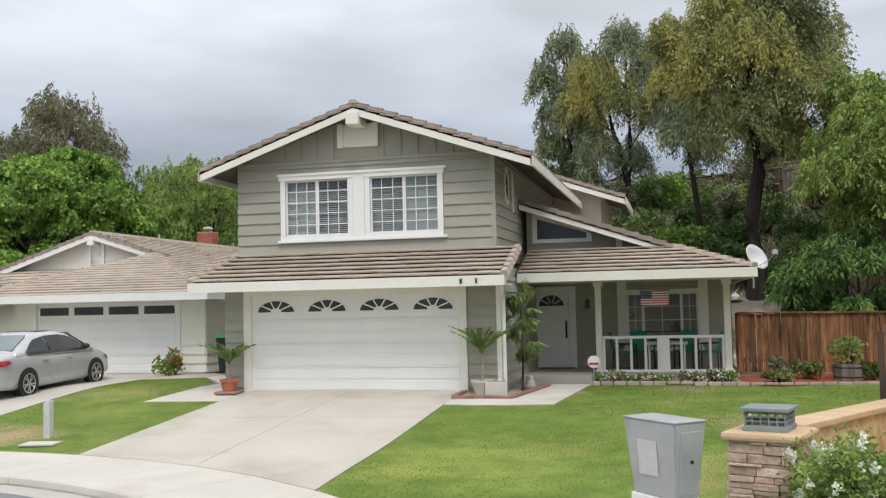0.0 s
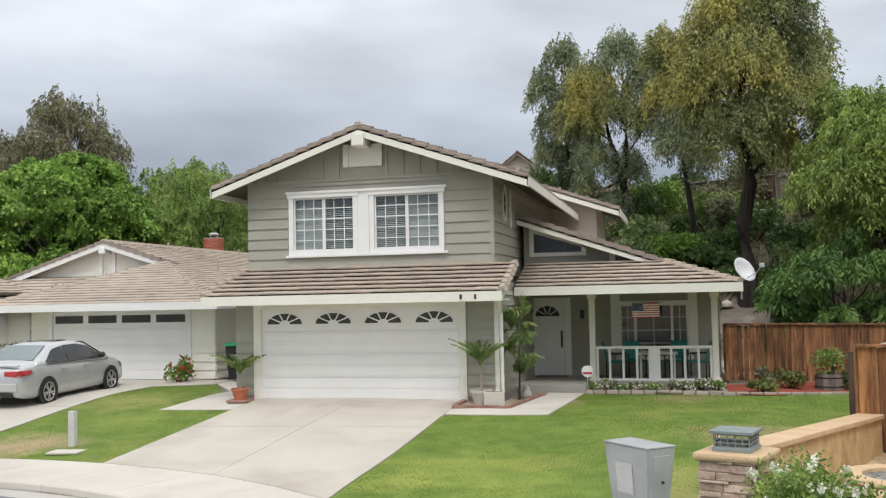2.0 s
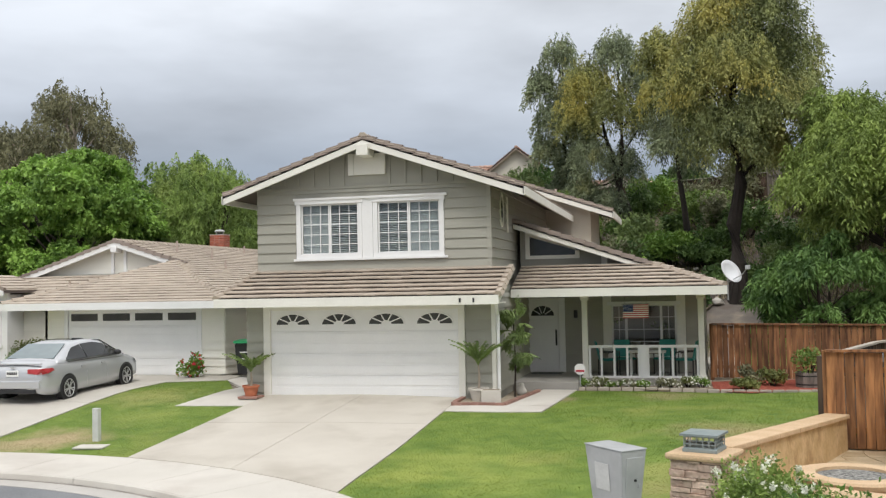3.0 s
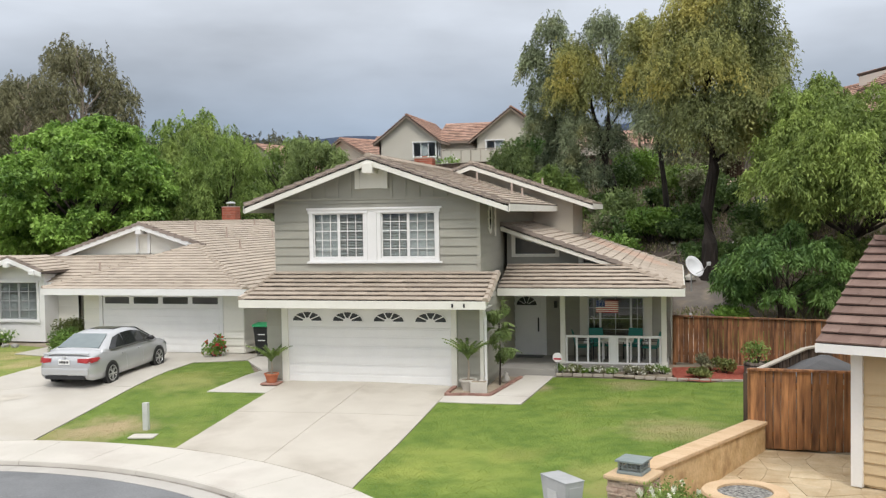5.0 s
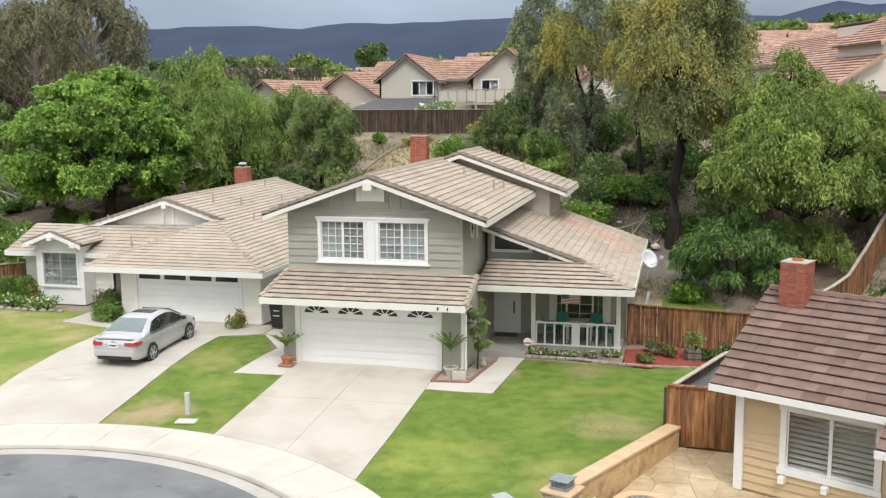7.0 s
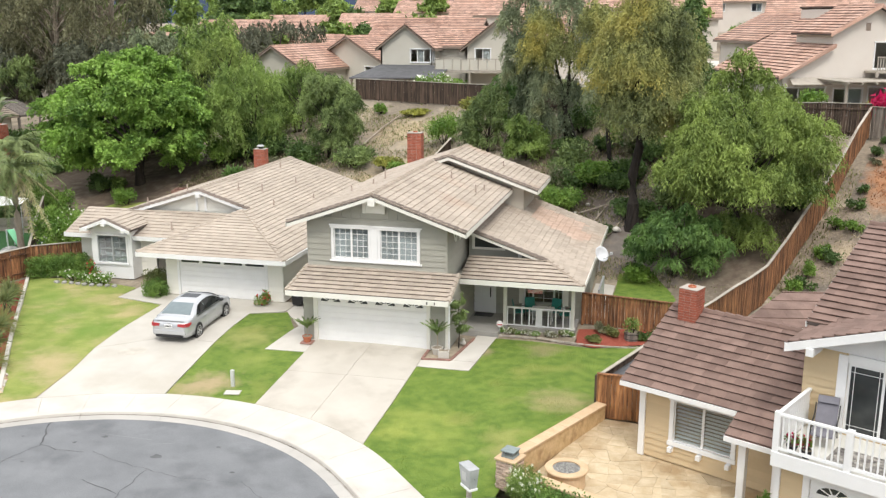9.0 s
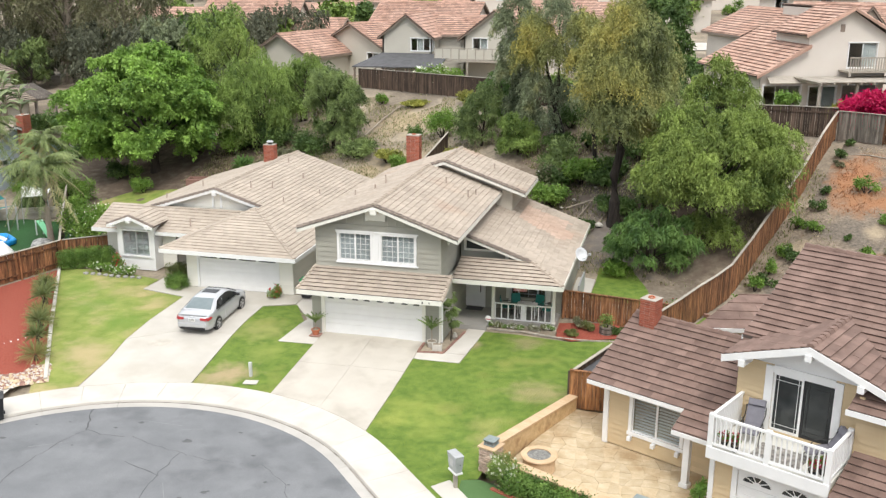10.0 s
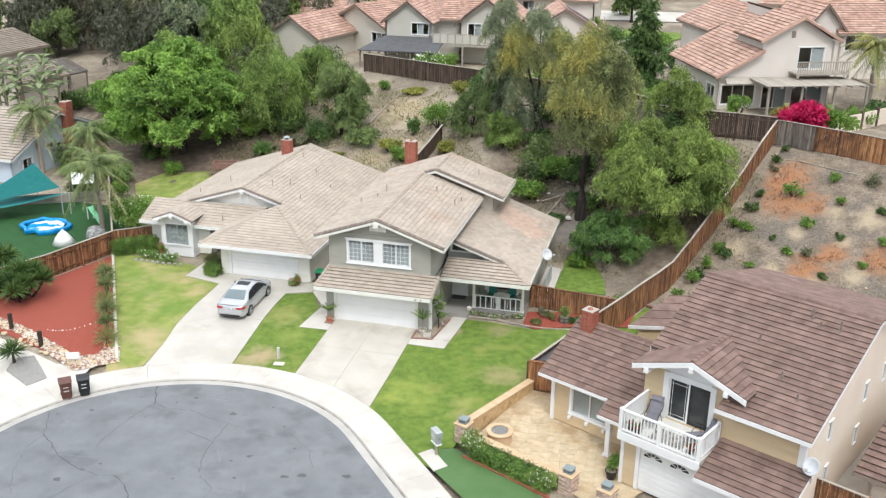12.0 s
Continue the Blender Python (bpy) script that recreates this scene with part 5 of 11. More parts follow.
roof(cream, "main_roof", (RX, 9.0, nz, Q, 0), [(-19.4, 9.0), (RX, 9.0), (RX, 21.6), (-19.4, 21.6)], M_TILE2, label="tan tile roof slope")
roof(cream, "garage_roof", (-9.4, 3.7, c_eave, 0, 0.30), [(-13.25, 3.7), (-5.5, 3.7), (-9.75, 8.35)], M_TILE2, label="tan tile hipped garage roof")
roof(cream, "garage_roof", (-13.25, 3.7, c_eave, 0.40, 0), [(-13.25, 3.7), (-9.75, 8.35), (-13.25, 8.35)], M_TILE2)
roof(cream, "front_roof", (-16, 6.8, 2.28, 0, 0.42), [(-19.4, 6.8), (-12.4, 6.8), (-10.8, 9.1), (-19.4, 9.1)], M_TILE2)
caps(cream, (-5.5, 3.7, c_eave + 0.04), (-9.75, 8.35, c_eave + 1.4), M_TILE2)
caps(cream, (-13.25, 3.7, c_eave + 0.04), (-9.75, 8.35, c_eave + 1.4), M_TILE2)
caps(cream, (RX, 9.0, nz + 0.03), (RX, 21.6, nz + 0.03), M_TILE2)
for x in (-16.9, -9.75):
    zz = nz - abs(x - RX) * Q
    caps(cream, (x, 9.05, zz + 0.02), (RX, 9.05, nz + 0.02), M_CAP, 0.2, 0.34, "verge_tile", 0.1)
    part("bargeboard", prism(bmesh.new(), [(x, 8.97, zz - 0.02), (RX, 8.97, nz - 0.02), (RX, 8.97, nz - 0.22), (x, 8.97, zz - 0.22)], (0, 0.06, 0)), M_WHITE, cream)
part("wall", prism(bmesh.new(), [(-17.2, 9.35, 3.0), (-9.4, 9.35, 3.0), (-9.4, 9.35, 3.4), (RX, 9.35, nz - 0.1), (-17.2, 9.35, 3.05)], (0, 0.12, 0)), M_CREAM, cream)
part("ridge_beam", boxed(RX - 0.12, RX + 0.12, 8.9, 9.34, nz - 0.42, nz - 0.2, 0.02), M_WHITE, cream)
part("gable_post", boxed(RX - 0.32, RX - 0.2, 9.27, 9.34, 3.3, nz - 0.25), M_WHITE, cream)
part("gable_post", boxed(RX + 0.2, RX + 0.32, 9.27, 9.34, 3.3, nz - 0.25), M_WHITE, cream)
for i in range(5):
    z = 3.3 + 0.22 * i
    half = (nz - 0.15 - z - 0.22) / Q
    if half > 0.3:
        part("siding_board", prism(bmesh.new(), [(RX - half, 9.346, z), (RX - half, 9.325, z), (RX - half, 9.34, z + 0.22), (RX - half, 9.346, z + 0.22)], (min(2 * half, half + 3.2), 0, 0)), M_CREAM, cream)
for a in ((-13.3, 3.66, -5.46, 3.7), (-5.5, 3.7, -5.45, 21.6), (-19.45, 6.76, -13.3, 6.8), (-13.3, 3.7, -13.25, 6.8), (-19.45, 6.8, -19.4, 21.6)):
    part("fascia", boxed(a[0], a[2], a[1], a[3], c_eave - 0.2, c_eave + 0.02), M_WHITE, cream)
part("soffit", boxed(-13.2, -5.55, 3.72, 4.6, c_eave - 0.18, c_eave - 0.15), M_WHITE, cream)
CG = turned(-12.2, 4.6, 0)
c_wall = wall(cream, CG, 6.2, 0, 2.2, M_CREAM, [(0.75, 5.32, 0, 2.06)])
siding(c_wall, CG, 6.2, 0.05, 2.15, M_CREAM, [(0.63, 5.44, 0, 2.18)])
bm = bmesh.new()
box(bm, -11.57, -11.45, 4.54, 4.7, 0, 2.18, 0.006)
box(bm, -6.88, -6.76, 4.54, 4.7, 0, 2.18, 0.006)
box(bm, -11.45, -6.88, 4.542, 4.7, 2.05, 2.18, 0.006)
part("garage_door_frame", bm, M_WHITE, cream)
garage_door(cream, -11.45, -6.88, 4.6, 2.06, False)
side2 = wall(cream, turned(-6.0, 4.6, 90), 16.6, 0, 2.4, M_CREAM)
siding(side2, turned(-6.0, 4.6, 90), 6.0, 0.05, 2.2, M_CREAM)
wall(cream, turned(-12.2, 8.2, -90), 3.6, 0, 2.4, M_CREAM)
wall(cream, turned(-14.5, 9.2, 0), 2.4, 0, 2.5, M_CREAM)
c_mid = wall(cream, turned(-16.0, 7.5, 0), 1.55, 0, 2.4, M_CREAM)
siding(c_mid, turned(-16.0, 7.5, 0), 1.55, 0.05, 2.3, M_CREAM)
wall(cream, turned(-14.45, 7.5, 90), 1.7, 0, 2.4, M_CREAM)
c_left = wall(cream, turned(-19.0, 7.6, 0), 0.8, 0, 2.4, M_CREAM)
siding(c_left, turned(-19.0, 7.6, 0), 0.7, 0.05, 2.3, M_CREAM)
wall(cream, turned(-19.0, 21.2, -90), 13.6, 0, 2.4, M_CREAM)
BAY = turned(-17.7, 6.62, 0)
BX, bz = -16.52, 3.3
bay = wall(cream, BAY, 2.36, 0, 2.8, M_WHITE, [(0.36, 2.04, 0.86, 2.3)])
wall(cream, turned(-15.342, 6.773, 90), 0.85, 0, 2.6, M_WHITE)
wall(cream, turned(-17.698, 7.62, -90), 0.846, 0, 2.6, M_WHITE)
window(cream, BAY, 0.36, 2.04, 0.86, 2.3, 2, 4, trim=0.1, blinds=(0.7,), lite=0.03, frame_mat=M_WHITE, sash_mat=M_GALV)
for sg in (-1, 1):
    pl = [(BX, 6.1), (BX + sg * 1.45, 6.1), (BX + sg * 1.45, 8.4), (BX, 8.4)]
    roof(cream, "bay_roof", (BX, 6.1, bz, -sg * 0.38, 0), pl, M_TILE2)
    part("bargeboard", prism(bmesh.new(), [(BX, 6.05, bz - 0.02), (BX + sg * 1.45, 6.05, bz - 0.57), (BX + sg * 1.45, 6.05, bz - 0.75), (BX, 6.05, bz - 0.2)], (0, 0.05, 0)), M_WHITE, cream)
    caps(cream, (BX + sg * 1.45, 6.14, bz - 0.53), (BX, 6.14, bz + 0.02), M_CAP, 0.18, 0.34, "verge_tile", 0.09)
    part("beam_end", boxed(BX + sg * 1.1 - 0.11, BX + sg * 1.1 + 0.11, 5.95, 6.617, bz - 0.68, bz - 0.5, 0.02), M_WHITE, cream)
part("wall", prism(bmesh.new(), [(-17.7, 6.62, 2.8), (-15.34, 6.62, 2.8), (BX, 6.62, bz - 0.06)], (0, 0.1, 0)), M_WHITE, cream)
part("ridge_beam", boxed(BX - 0.11, BX + 0.11, 5.92, 6.617, bz - 0.38, bz - 0.2, 0.02), M_WHITE, cream)
wall(cream, turned(-6.0, 21.2, 180), 13.0, 0, 2.4, M_CREAM)
chimney(cream, -13.85, 19.6, 3.6, 5.25, 0.75, 0.6, cowl=True)
for x, y, h in ((-15.5, 13, 0.4), (-11.4, 11.3, 0.45), (-10.6, 12.6, 0.45), (-9.2, 11.0, 0.35), (-10.2, 16.5, 0.35), (-12.0, 18.4, 0.35), (-8.4, 14.8, 0.3), (-17.2, 11.5, 0.35)):
    vent_pipe(cream, x, y, nz - abs(x - RX) * Q, h)
vent_pipe(cream, -13.4, 7.4, 2.7, 0.35)

# ---- the brown-roofed house across the lawn, in its own axes ----
brown = thing("house", pose(10.82, -7.7, -0.25, 0, 0, -26.2), "tan-yellow sided two-storey house with brown tile roofs and a white balcony", "house")
# heights below are above its own floor
S = 0.52
ez2 = 2.55
roof(brown, "low_roof", (0, 0, ez2, 0, S), [(-0.05, 0), (3.8, 0), (3.8, 3.3), (-0.05, 3.3)], M_BROWN, pieces=True, course=0.31, width=0.5, butt=0.062, label="brown shake-tile low roof")
roof(brown, "low_roof", (0, 0, ez2, 0, S), [(3.8, -0.85), (6.1, -0.85), (6.1, 3.3), (3.8, 3.3)], M_BROWN, course=0.31, width=0.5, butt=0.062)
roof(brown, "low_roof", (0, 3.3, ez2 + 3.3 * S, 0, -S), [(-0.05, 3.3), (5.4, 3.3), (5.4, 6.2), (-0.05, 6.2)], M_BROWN, course=0.31, width=0.5, butt=0.062)
caps(brown, (0, 3.3, ez2 + 3.3 * S + 0.03), (5.4, 3.3, ez2 + 3.3 * S + 0.03), M_BROWN)
part("fascia", boxed(-0.05, 3.78, -0.05, -0.005, ez2 - 0.14, ez2 + 0.01), M_WHITE, brown)
part("fascia", boxed(3.8, 6.1, -0.9, -0.855, ez2 - 0.85 * S - 0.14, ez2 - 0.85 * S + 0.01), M_WHITE, brown)
part("bargeboard", prism(bmesh.new(), [(-0.06, 0, ez2 - 0.02), (-0.06, 3.3, ez2 + 3.3 * S - 0.02), (-0.06, 3.3, ez2 + 3.3 * S - 0.16), (-0.06, 0, ez2 - 0.16)], (0.04, 0, 0)), M_WHITE, brown)
LOW = turned(0.5, 0.6, 0)
b_wall = wall(brown, LOW, 5.5, 0, 2.75, M_TANSID, [(1.05, 2.95, 0.75, 2.1)])
siding(b_wall, LOW, 5.5, 0.05, 2.6, M_TANSID, [(0.9, 3.1, 0.6, 2.25)], course=0.2)
window(brown, LOW, 1.05, 2.95, 0.75, 2.1, 1, 1, trim=0.14, blinds=(0.35,), sill=True, slat=0.12, blind_mat=M_WHITE)
for x in (0.95, 1.9, 2.85):
    part("sill_bracket", boxed(0.5 + x, 0.64 + x, 0.4, 0.6, 0.42, 0.58, 0.01), M_WHITE, brown)
part("corner_board", boxed(0.38, 0.58, 0.5, 0.7, 0, 2.55, 0.008), M_WHITE, brown)
wall(brown, turned(0.5, 6.0, -90), 5.4, 0, 2.7, M_TANSID)
part("wall", prism(bmesh.new(), [(0.5, 0.75, 2.7), (0.5, 6.0, 2.7), (0.5, 3.3, ez2 + 3.2 * S - 0.1)], (0.15, 0, 0)), M_TANSID, brown)
for x in (4.25, 5.25):
    bm = bmesh.new()
    box(bm, x - 0.11, x + 0.11, -0.6, -0.38, 0, 2.2, 0.012)
    box(bm, x - 0.16, x + 0.16, -0.65, -0.33, 0, 0.14, 0.012)
    box(bm, x - 0.15, x + 0.15, -0.64, -0.34, 1.98, 2.1, 0.012)
    part("porch_column", bm, M_WHITE, brown)
chimney(brown, 0.75, 3.0, 3.9, 5.05, 0.62, 0.62, pieces=True)

# two-storey block
mz, V0 = 4.62, -1.0
T = 0.392
ridge_v = 5.92
roof(brown, "main_roof", (5.2, V0, mz, 0, T), [[(5.2, 0.9), (9.3, 0.9), (9.3, ridge_v), (5.2, ridge_v)], [(9.3, V0), (13.2, V0), (13.2, ridge_v), (9.3, ridge_v)]], M_BROWN, course=0.31, width=0.5, butt=0.062, label="brown shake-tile main roof")
TB = 0.27
roof(brown, "main_roof", (5.2, ridge_v, mz + (ridge_v - V0) * T, 0, -TB), [(5.2, ridge_v), (13.2, ridge_v), (13.2, 12.8), (5.2, 12.8)], M_BROWN, course=0.31, width=0.5, butt=0.062)
rtop = mz + (ridge_v - V0) * T
caps(brown, (5.2, ridge_v, rtop + 0.03), (13.2, ridge_v, rtop + 0.03), M_BROWN)
part("fascia", boxed(9.25, 13.22, V0 - 0.05, V0 - 0.005, mz - 0.16, mz + 0.01), M_WHITE, brown)
for u in (5.18, 13.18):
    part("bargeboard", prism(bmesh.new(), [(u, V0 if u > 9 else 0.9, mz - 0.02 + (0 if u > 9 else 1.9 * T)), (u, ridge_v, rtop - 0.02), (u, ridge_v, rtop - 0.16), (u, V0 if u > 9 else 0.9, mz - 0.16 + (0 if u > 9 else 1.9 * T))], (0.04, 0, 0)), M_WHITE, brown)
    part("bargeboard", prism(bmesh.new(), [(u, 12.8, rtop - 6.88 * TB - 0.02), (u, ridge_v, rtop - 0.02), (u, ridge_v, rtop - 0.16), (u, 12.8, rtop - 6.88 * TB - 0.16)], (0.04, 0, 0)), M_WHITE, brown)
# balcony gable
ga, gzz = 7.92, 6.1
GS = 0.35
roof(brown, "balcony_roof", (ga, -0.65, gzz, GS, 0), [(ga - 2.7, -0.65), (ga, -0.65), (ga, 2.9), (ga - 2.7, 0.6)], M_BROWN, course=0.31, width=0.5, butt=0.062, label="brown shake-tile balcony gable")
roof(brown, "balcony_roof", (ga, -0.65, gzz, -GS, 0), [(ga, -0.65), (ga + 2.45, -0.65), (ga + 2.45, 0.25), (ga, 2.9)], M_BROWN, course=0.31, width=0.5, butt=0.062)
caps(brown, (ga, -0.65, gzz + 0.03), (ga, 2.9, gzz + 0.03), M_BROWN)
for sg, w in ((-1, 2.7), (1, 2.45)):
    part("bargeboard", prism(bmesh.new(), [(ga, -0.7, gzz - 0.01), (ga + sg * w, -0.7, gzz - w * GS - 0.01), (ga + sg * w, -0.7, gzz - w * GS - 0.24), (ga, -0.7, gzz - 0.24)], (0, 0.06, 0)), M_WHITE, brown)
part("fascia", beam(bmesh.new(), (ga - 2.7, -0.65, gzz - 2.7 * GS), (ga - 2.7, 0.9, gzz - 2.7 * GS), 0.05, 0.2), M_WHITE, brown)
for x in (5.9, 7.92, 9.5):
    part("ridge_beam", boxed(x - 0.1, x + 0.1, -0.75, 0.1, gzz - abs(x - ga) * GS - 0.46, gzz - abs(x - ga) * GS - 0.24, 0.012), M_WHITE, brown)
FB = turned(5.55, 0.0, 0)
up2 = wall(brown, FB, 3.9, 2.5, 5.0, M_TANSID, [(1.15, 3.05, 2.78, 4.75)])
siding(up2, FB, 3.9, 2.75, 4.95, M_TANSID, [(0.9, 3.3, 2.7, 5.0)], course=0.2)
part("wall", prism(bmesh.new(), [(5.55, 0, 5.0), (9.45, 0, 5.0), (9.45, 0, 5.15), (ga, 0, gzz - 0.12), (5.55, 0, 4.98)], (0, 0.12, 0)), M_WHITE, brown)
bm = bmesh.new()
box(bm, 6.45, 6.7, -0.06, 0.05, 2.75, 4.95, 0.008)
box(bm, 8.6, 8.85, -0.06, 0.05, 2.75, 4.95, 0.008)
box(bm, 6.7, 8.6, -0.058, 0.05, 4.75, 5.0, 0.008)
part("door_frame", bm, M_WHITE, brown)
for i in range(2):
    a = 6.7 + 0.95 * i
    bm = bmesh.new()
    for q in ((a, a + 0.07, 2.78, 4.75), (a + 0.88, a + 0.95, 2.78, 4.75), (a + 0.07, a + 0.88, 2.78, 2.86), (a + 0.07, a + 0.88, 4.67, 4.75)):
        box(bm, q[0], q[1], 0.02 + 0.03 * i, 0.05 + 0.03 * i, q[2], q[3])
    for x in (a + 0.16, a + 0.79):
        box(bm, x, x + 0.015, 0.03 + 0.03 * i, 0.04 + 0.03 * i, 2.86, 4.67)
    for z in (3.0, 4.5):
        box(bm, a + 0.07, a + 0.88, 0.031 + 0.03 * i, 0.039 + 0.03 * i, z, z + 0.015)
    sd = part("sliding_door", bm, M_BLACK if i else M_WHITE, brown, "dark-framed screen door" if i else "white-framed sliding glass door")
    part("pane", boxed(a + 0.07, a + 0.88, 0.042 + 0.03 * i, 0.048 + 0.03 * i, 2.86, 4.67), M_DARKGLASS, sd)
RW = turned(9.45, -0.5, 0)
rw = wall(brown, RW, 3.45, 2.6, 4.75, M_TANSID)
siding(rw, RW, 3.45, 2.9, 4.6, M_TANSID, course=0.2)
wall(brown, turned(9.45, 0.0, -90), 0.5, 2.6, 4.9, M_TANSID)
part("corner_board", boxed(12.65, 12.93, -0.56, -0.4, 2.7, 4.6, 0.008), M_WHITE, brown)
SR = turned(12.9, -0.5, 90)
R_OPEN = [(2.3, 2.7, 3.3, 4.2), (6.6, 7.0, 3.3, 4.2), (6.2, 6.6, 1.3, 2.2), (2.7, 3.05, 1.1, 1.9), (9.1, 9.5, 3.3, 4.2)]
wall(brown, SR, 12.8, 0, 4.75, M_PINKST, R_OPEN)
part("wall", prism(bmesh.new(), [(12.75, -0.5, 4.75), (12.75, 12.3, 4.75), (12.75, 12.3, rtop - 6.38 * TB - 0.12), (12.75, ridge_v, rtop - 0.12)], (0.15, 0, 0)), M_PINKST, brown)
for o in R_OPEN:
    window(brown, SR, *o, 1, 2, trim=0.03, sashes=1, sill=False, sash_mat=M_GALV)
wall(brown, turned(5.55, 12.3, -90), 12.3, 0, 4.9, M_PINKST)
wall(brown, turned(12.9, 12.3, 180), 7.3, 0, 4.9, M_PINKST)
# garage under the balcony
GB = turned(5.75, -1.85, 0)
gb = wall(brown, GB, 7.15, 0, 2.45, M_TANSID, [(0.85, 5.73, 0, 2.1)])
siding(gb, GB, 7.15, 0.05, 2.4, M_TANSID, [(0.7, 5.88, 0, 2.25)], course=0.2)
bm = bmesh.new()
box(bm, 6.43, 6.6, -1.93, -1.8, 0, 2.25, 0.008)
box(bm, 11.48, 11.65, -1.93, -1.8, 0, 2.25, 0.008)
box(bm, 6.6, 11.48, -1.928, -1.8, 2.1, 2.25, 0.008)
part("garage_door_frame", bm, M_WHITE, brown)
garage_door(brown, 6.6, 11.48, -1.85, 2.1, True)
part("corner_board", boxed(5.68, 5.84, -1.93, -1.78, 0, 2.45, 0.008), M_WHITE, brown)
wall(brown, turned(5.75, 0.6, -90), 2.45, 0, 2.45, M_TANSID)
roof(brown, "garage_roof", (9.4, -2.85, 2.4, 0, 0.33), [(9.5, -2.85), (13.3, -2.85), (13.3, -0.5), (9.5, -0.5)], M_BROWN, course=0.31, width=0.5, butt=0.062, label="brown shake-tile garage roof")
part("fascia", boxed(9.5, 13.32, -2.9, -2.855, 2.24, 2.41), M_WHITE, brown)
part("bargeboard", prism(bmesh.new(), [(13.28, -2.85, 2.38), (13.28, -0.5, 3.15), (13.28, -0.5, 3.0), (13.28, -2.85, 2.24)], (0.04, 0, 0)), M_WHITE, brown)
# balcony
part("balcony_floor", boxed(5.75, 9.4, -2.3, 0.0, 2.5, 2.72, 0.012), M_TRIM, brown, "cream balcony floor with white edge")
part("balcony_fascia", boxed(5.7, 9.45, -2.36, -2.305, 2.38, 2.78, 0.01), M_WHITE, brown)
part("balcony_fascia", boxed(5.68, 5.745, -2.3, 0.0, 2.38, 2.78, 0.01), M_WHITE, brown)


def balcony_rail(p0, p1, solid=False):
    (xa, ya), (xb, yb) = p0, p1
    rail = part("balcony_railing", beam(bmesh.new(), (xa, ya, 3.82), (xb, yb, 3.82), 0.11, 0.07, bev=0.01), M_WHITE, brown, "white balcony railing")
    part("bottom_rail", beam(bmesh.new(), (xa, ya, 2.9), (xb, yb, 2.9), 0.08, 0.07), M_WHITE, rail)
    if solid:
        part("solid_panel", beam(bmesh.new(), (xa, ya, 3.76), (xb, yb, 3.76), 0.03, 0.86), M_WHITE, rail)
    n = int(math.hypot(xb - xa, yb - ya) / 0.15)
    for k in range(n + 1):
        x, y = xa + (xb - xa) * k / n, ya + (yb - ya) * k / n
        w = 0.02
        part("baluster", boxed(x - w, x + w, y - w, y + w, 2.9, 3.75), M_WHITE, rail)
    return rail


balcony_rail((5.78, -2.25), (9.35, -2.25))
balcony_rail((5.78, -2.25), (5.78, 0.0), True)
balcony_rail((9.35, -2.25), (9.35, -0.55))
for x, y in ((5.78, -2.25), (7.57, -2.25), (9.35, -2.25), (9.35, -0.55)):
    bm = bmesh.new()
    box(bm, x - 0.08, x + 0.08, y - 0.08, y + 0.08, 2.5, 3.86, 0.012)
    part("balcony_post", bm, M_WHITE, brown)
for x, y, h in ((10.6, 5.0, 0.5), (11.1, 4.6, 0.3), (11.9, 4.7, 0.5), (10.9, 1.4, 0.4), (11.9, 0.6, 0.4), (9.2, 3.0, 0.3)):
    vent_pipe(brown, x, y, mz + (y - V0) * T, h, 0.045, M_CAP)
# low rear wing
roof(brown, "rear_roof", (0.43, 7.6, 2.48, -0.083, 0.112), [(0.43, 7.6), (3.64, 9.98), (2.16, 12.99), (0.54, 11.71)], M_BROWN, course=0.8, width=0.6, butt=0.04)
part("fascia", beam(bmesh.new(), (0.40, 7.55, 2.5), (3.64, 9.95, 2.5), 0.05, 0.18), M_WHITE, brown)
part("wall", beam(bmesh.new(), (0.75, 8.1, 2.35), (3.3, 9.98, 2.35), 0.14, 2.5), M_TANSID, brown)
part("wall", beam(bmesh.new(), (0.75, 8.1, 2.35), (0.85, 11.5, 2.35), 0.14, 2.5), M_TANSID, brown)

# ---- trees and shrubs ----
def leaves(blobs, count, size, droop=0.0, seed=1, shell=0.55, slim=0.45, kite=False):
    """Many single leaves in clumps. blobs: (x, y, z, radius across, radius up); droop pulls the leaves downwards."""
    r = np.random.default_rng(seed)
    b = np.array(blobs, float)
    wgt = (b[:, 3] ** 2)
    k = r.choice(len(b), count, p=wgt / wgt.sum())
    d = r.normal(size=(count, 3))
    d /= np.linalg.norm(d, axis=1)[:, None]
    rad = shell + (1 - shell) * r.random(count) ** 0.6
    rad *= 1 + 0.26 * r.normal(size=count) * (r.random(count) < 0.5)
    c = b[k, :3] + d * rad[:, None] * np.stack([b[k, 3], b[k, 3], b[k, 4]], 1)
    axis = d * 0.6 + r.normal(size=(count, 3)) * 0.7
    axis[:, 2] -= droop
    axis /= np.linalg.norm(axis, axis=1)[:, None]
    side = np.cross(axis, r.normal(size=(count, 3)) + d * 0.4)
    side /= np.linalg.norm(side, axis=1)[:, None] + 1e-9
    ln = size * (0.6 + 0.8 * r.random(count))[:, None]
    if kite:
        return np.stack([c - axis * ln * 0.5, c + side * ln * slim * 0.55, c + axis * ln * 0.6, c - side * ln * slim * 0.55], 1).reshape(-1, 3)
    return np.stack([c - axis * ln * 0.4 + side * ln * slim * 0.6, c + axis * ln * 0.7, c - axis * ln * 0.4 - side * ln * slim * 0.6], 1).reshape(-1, 3)


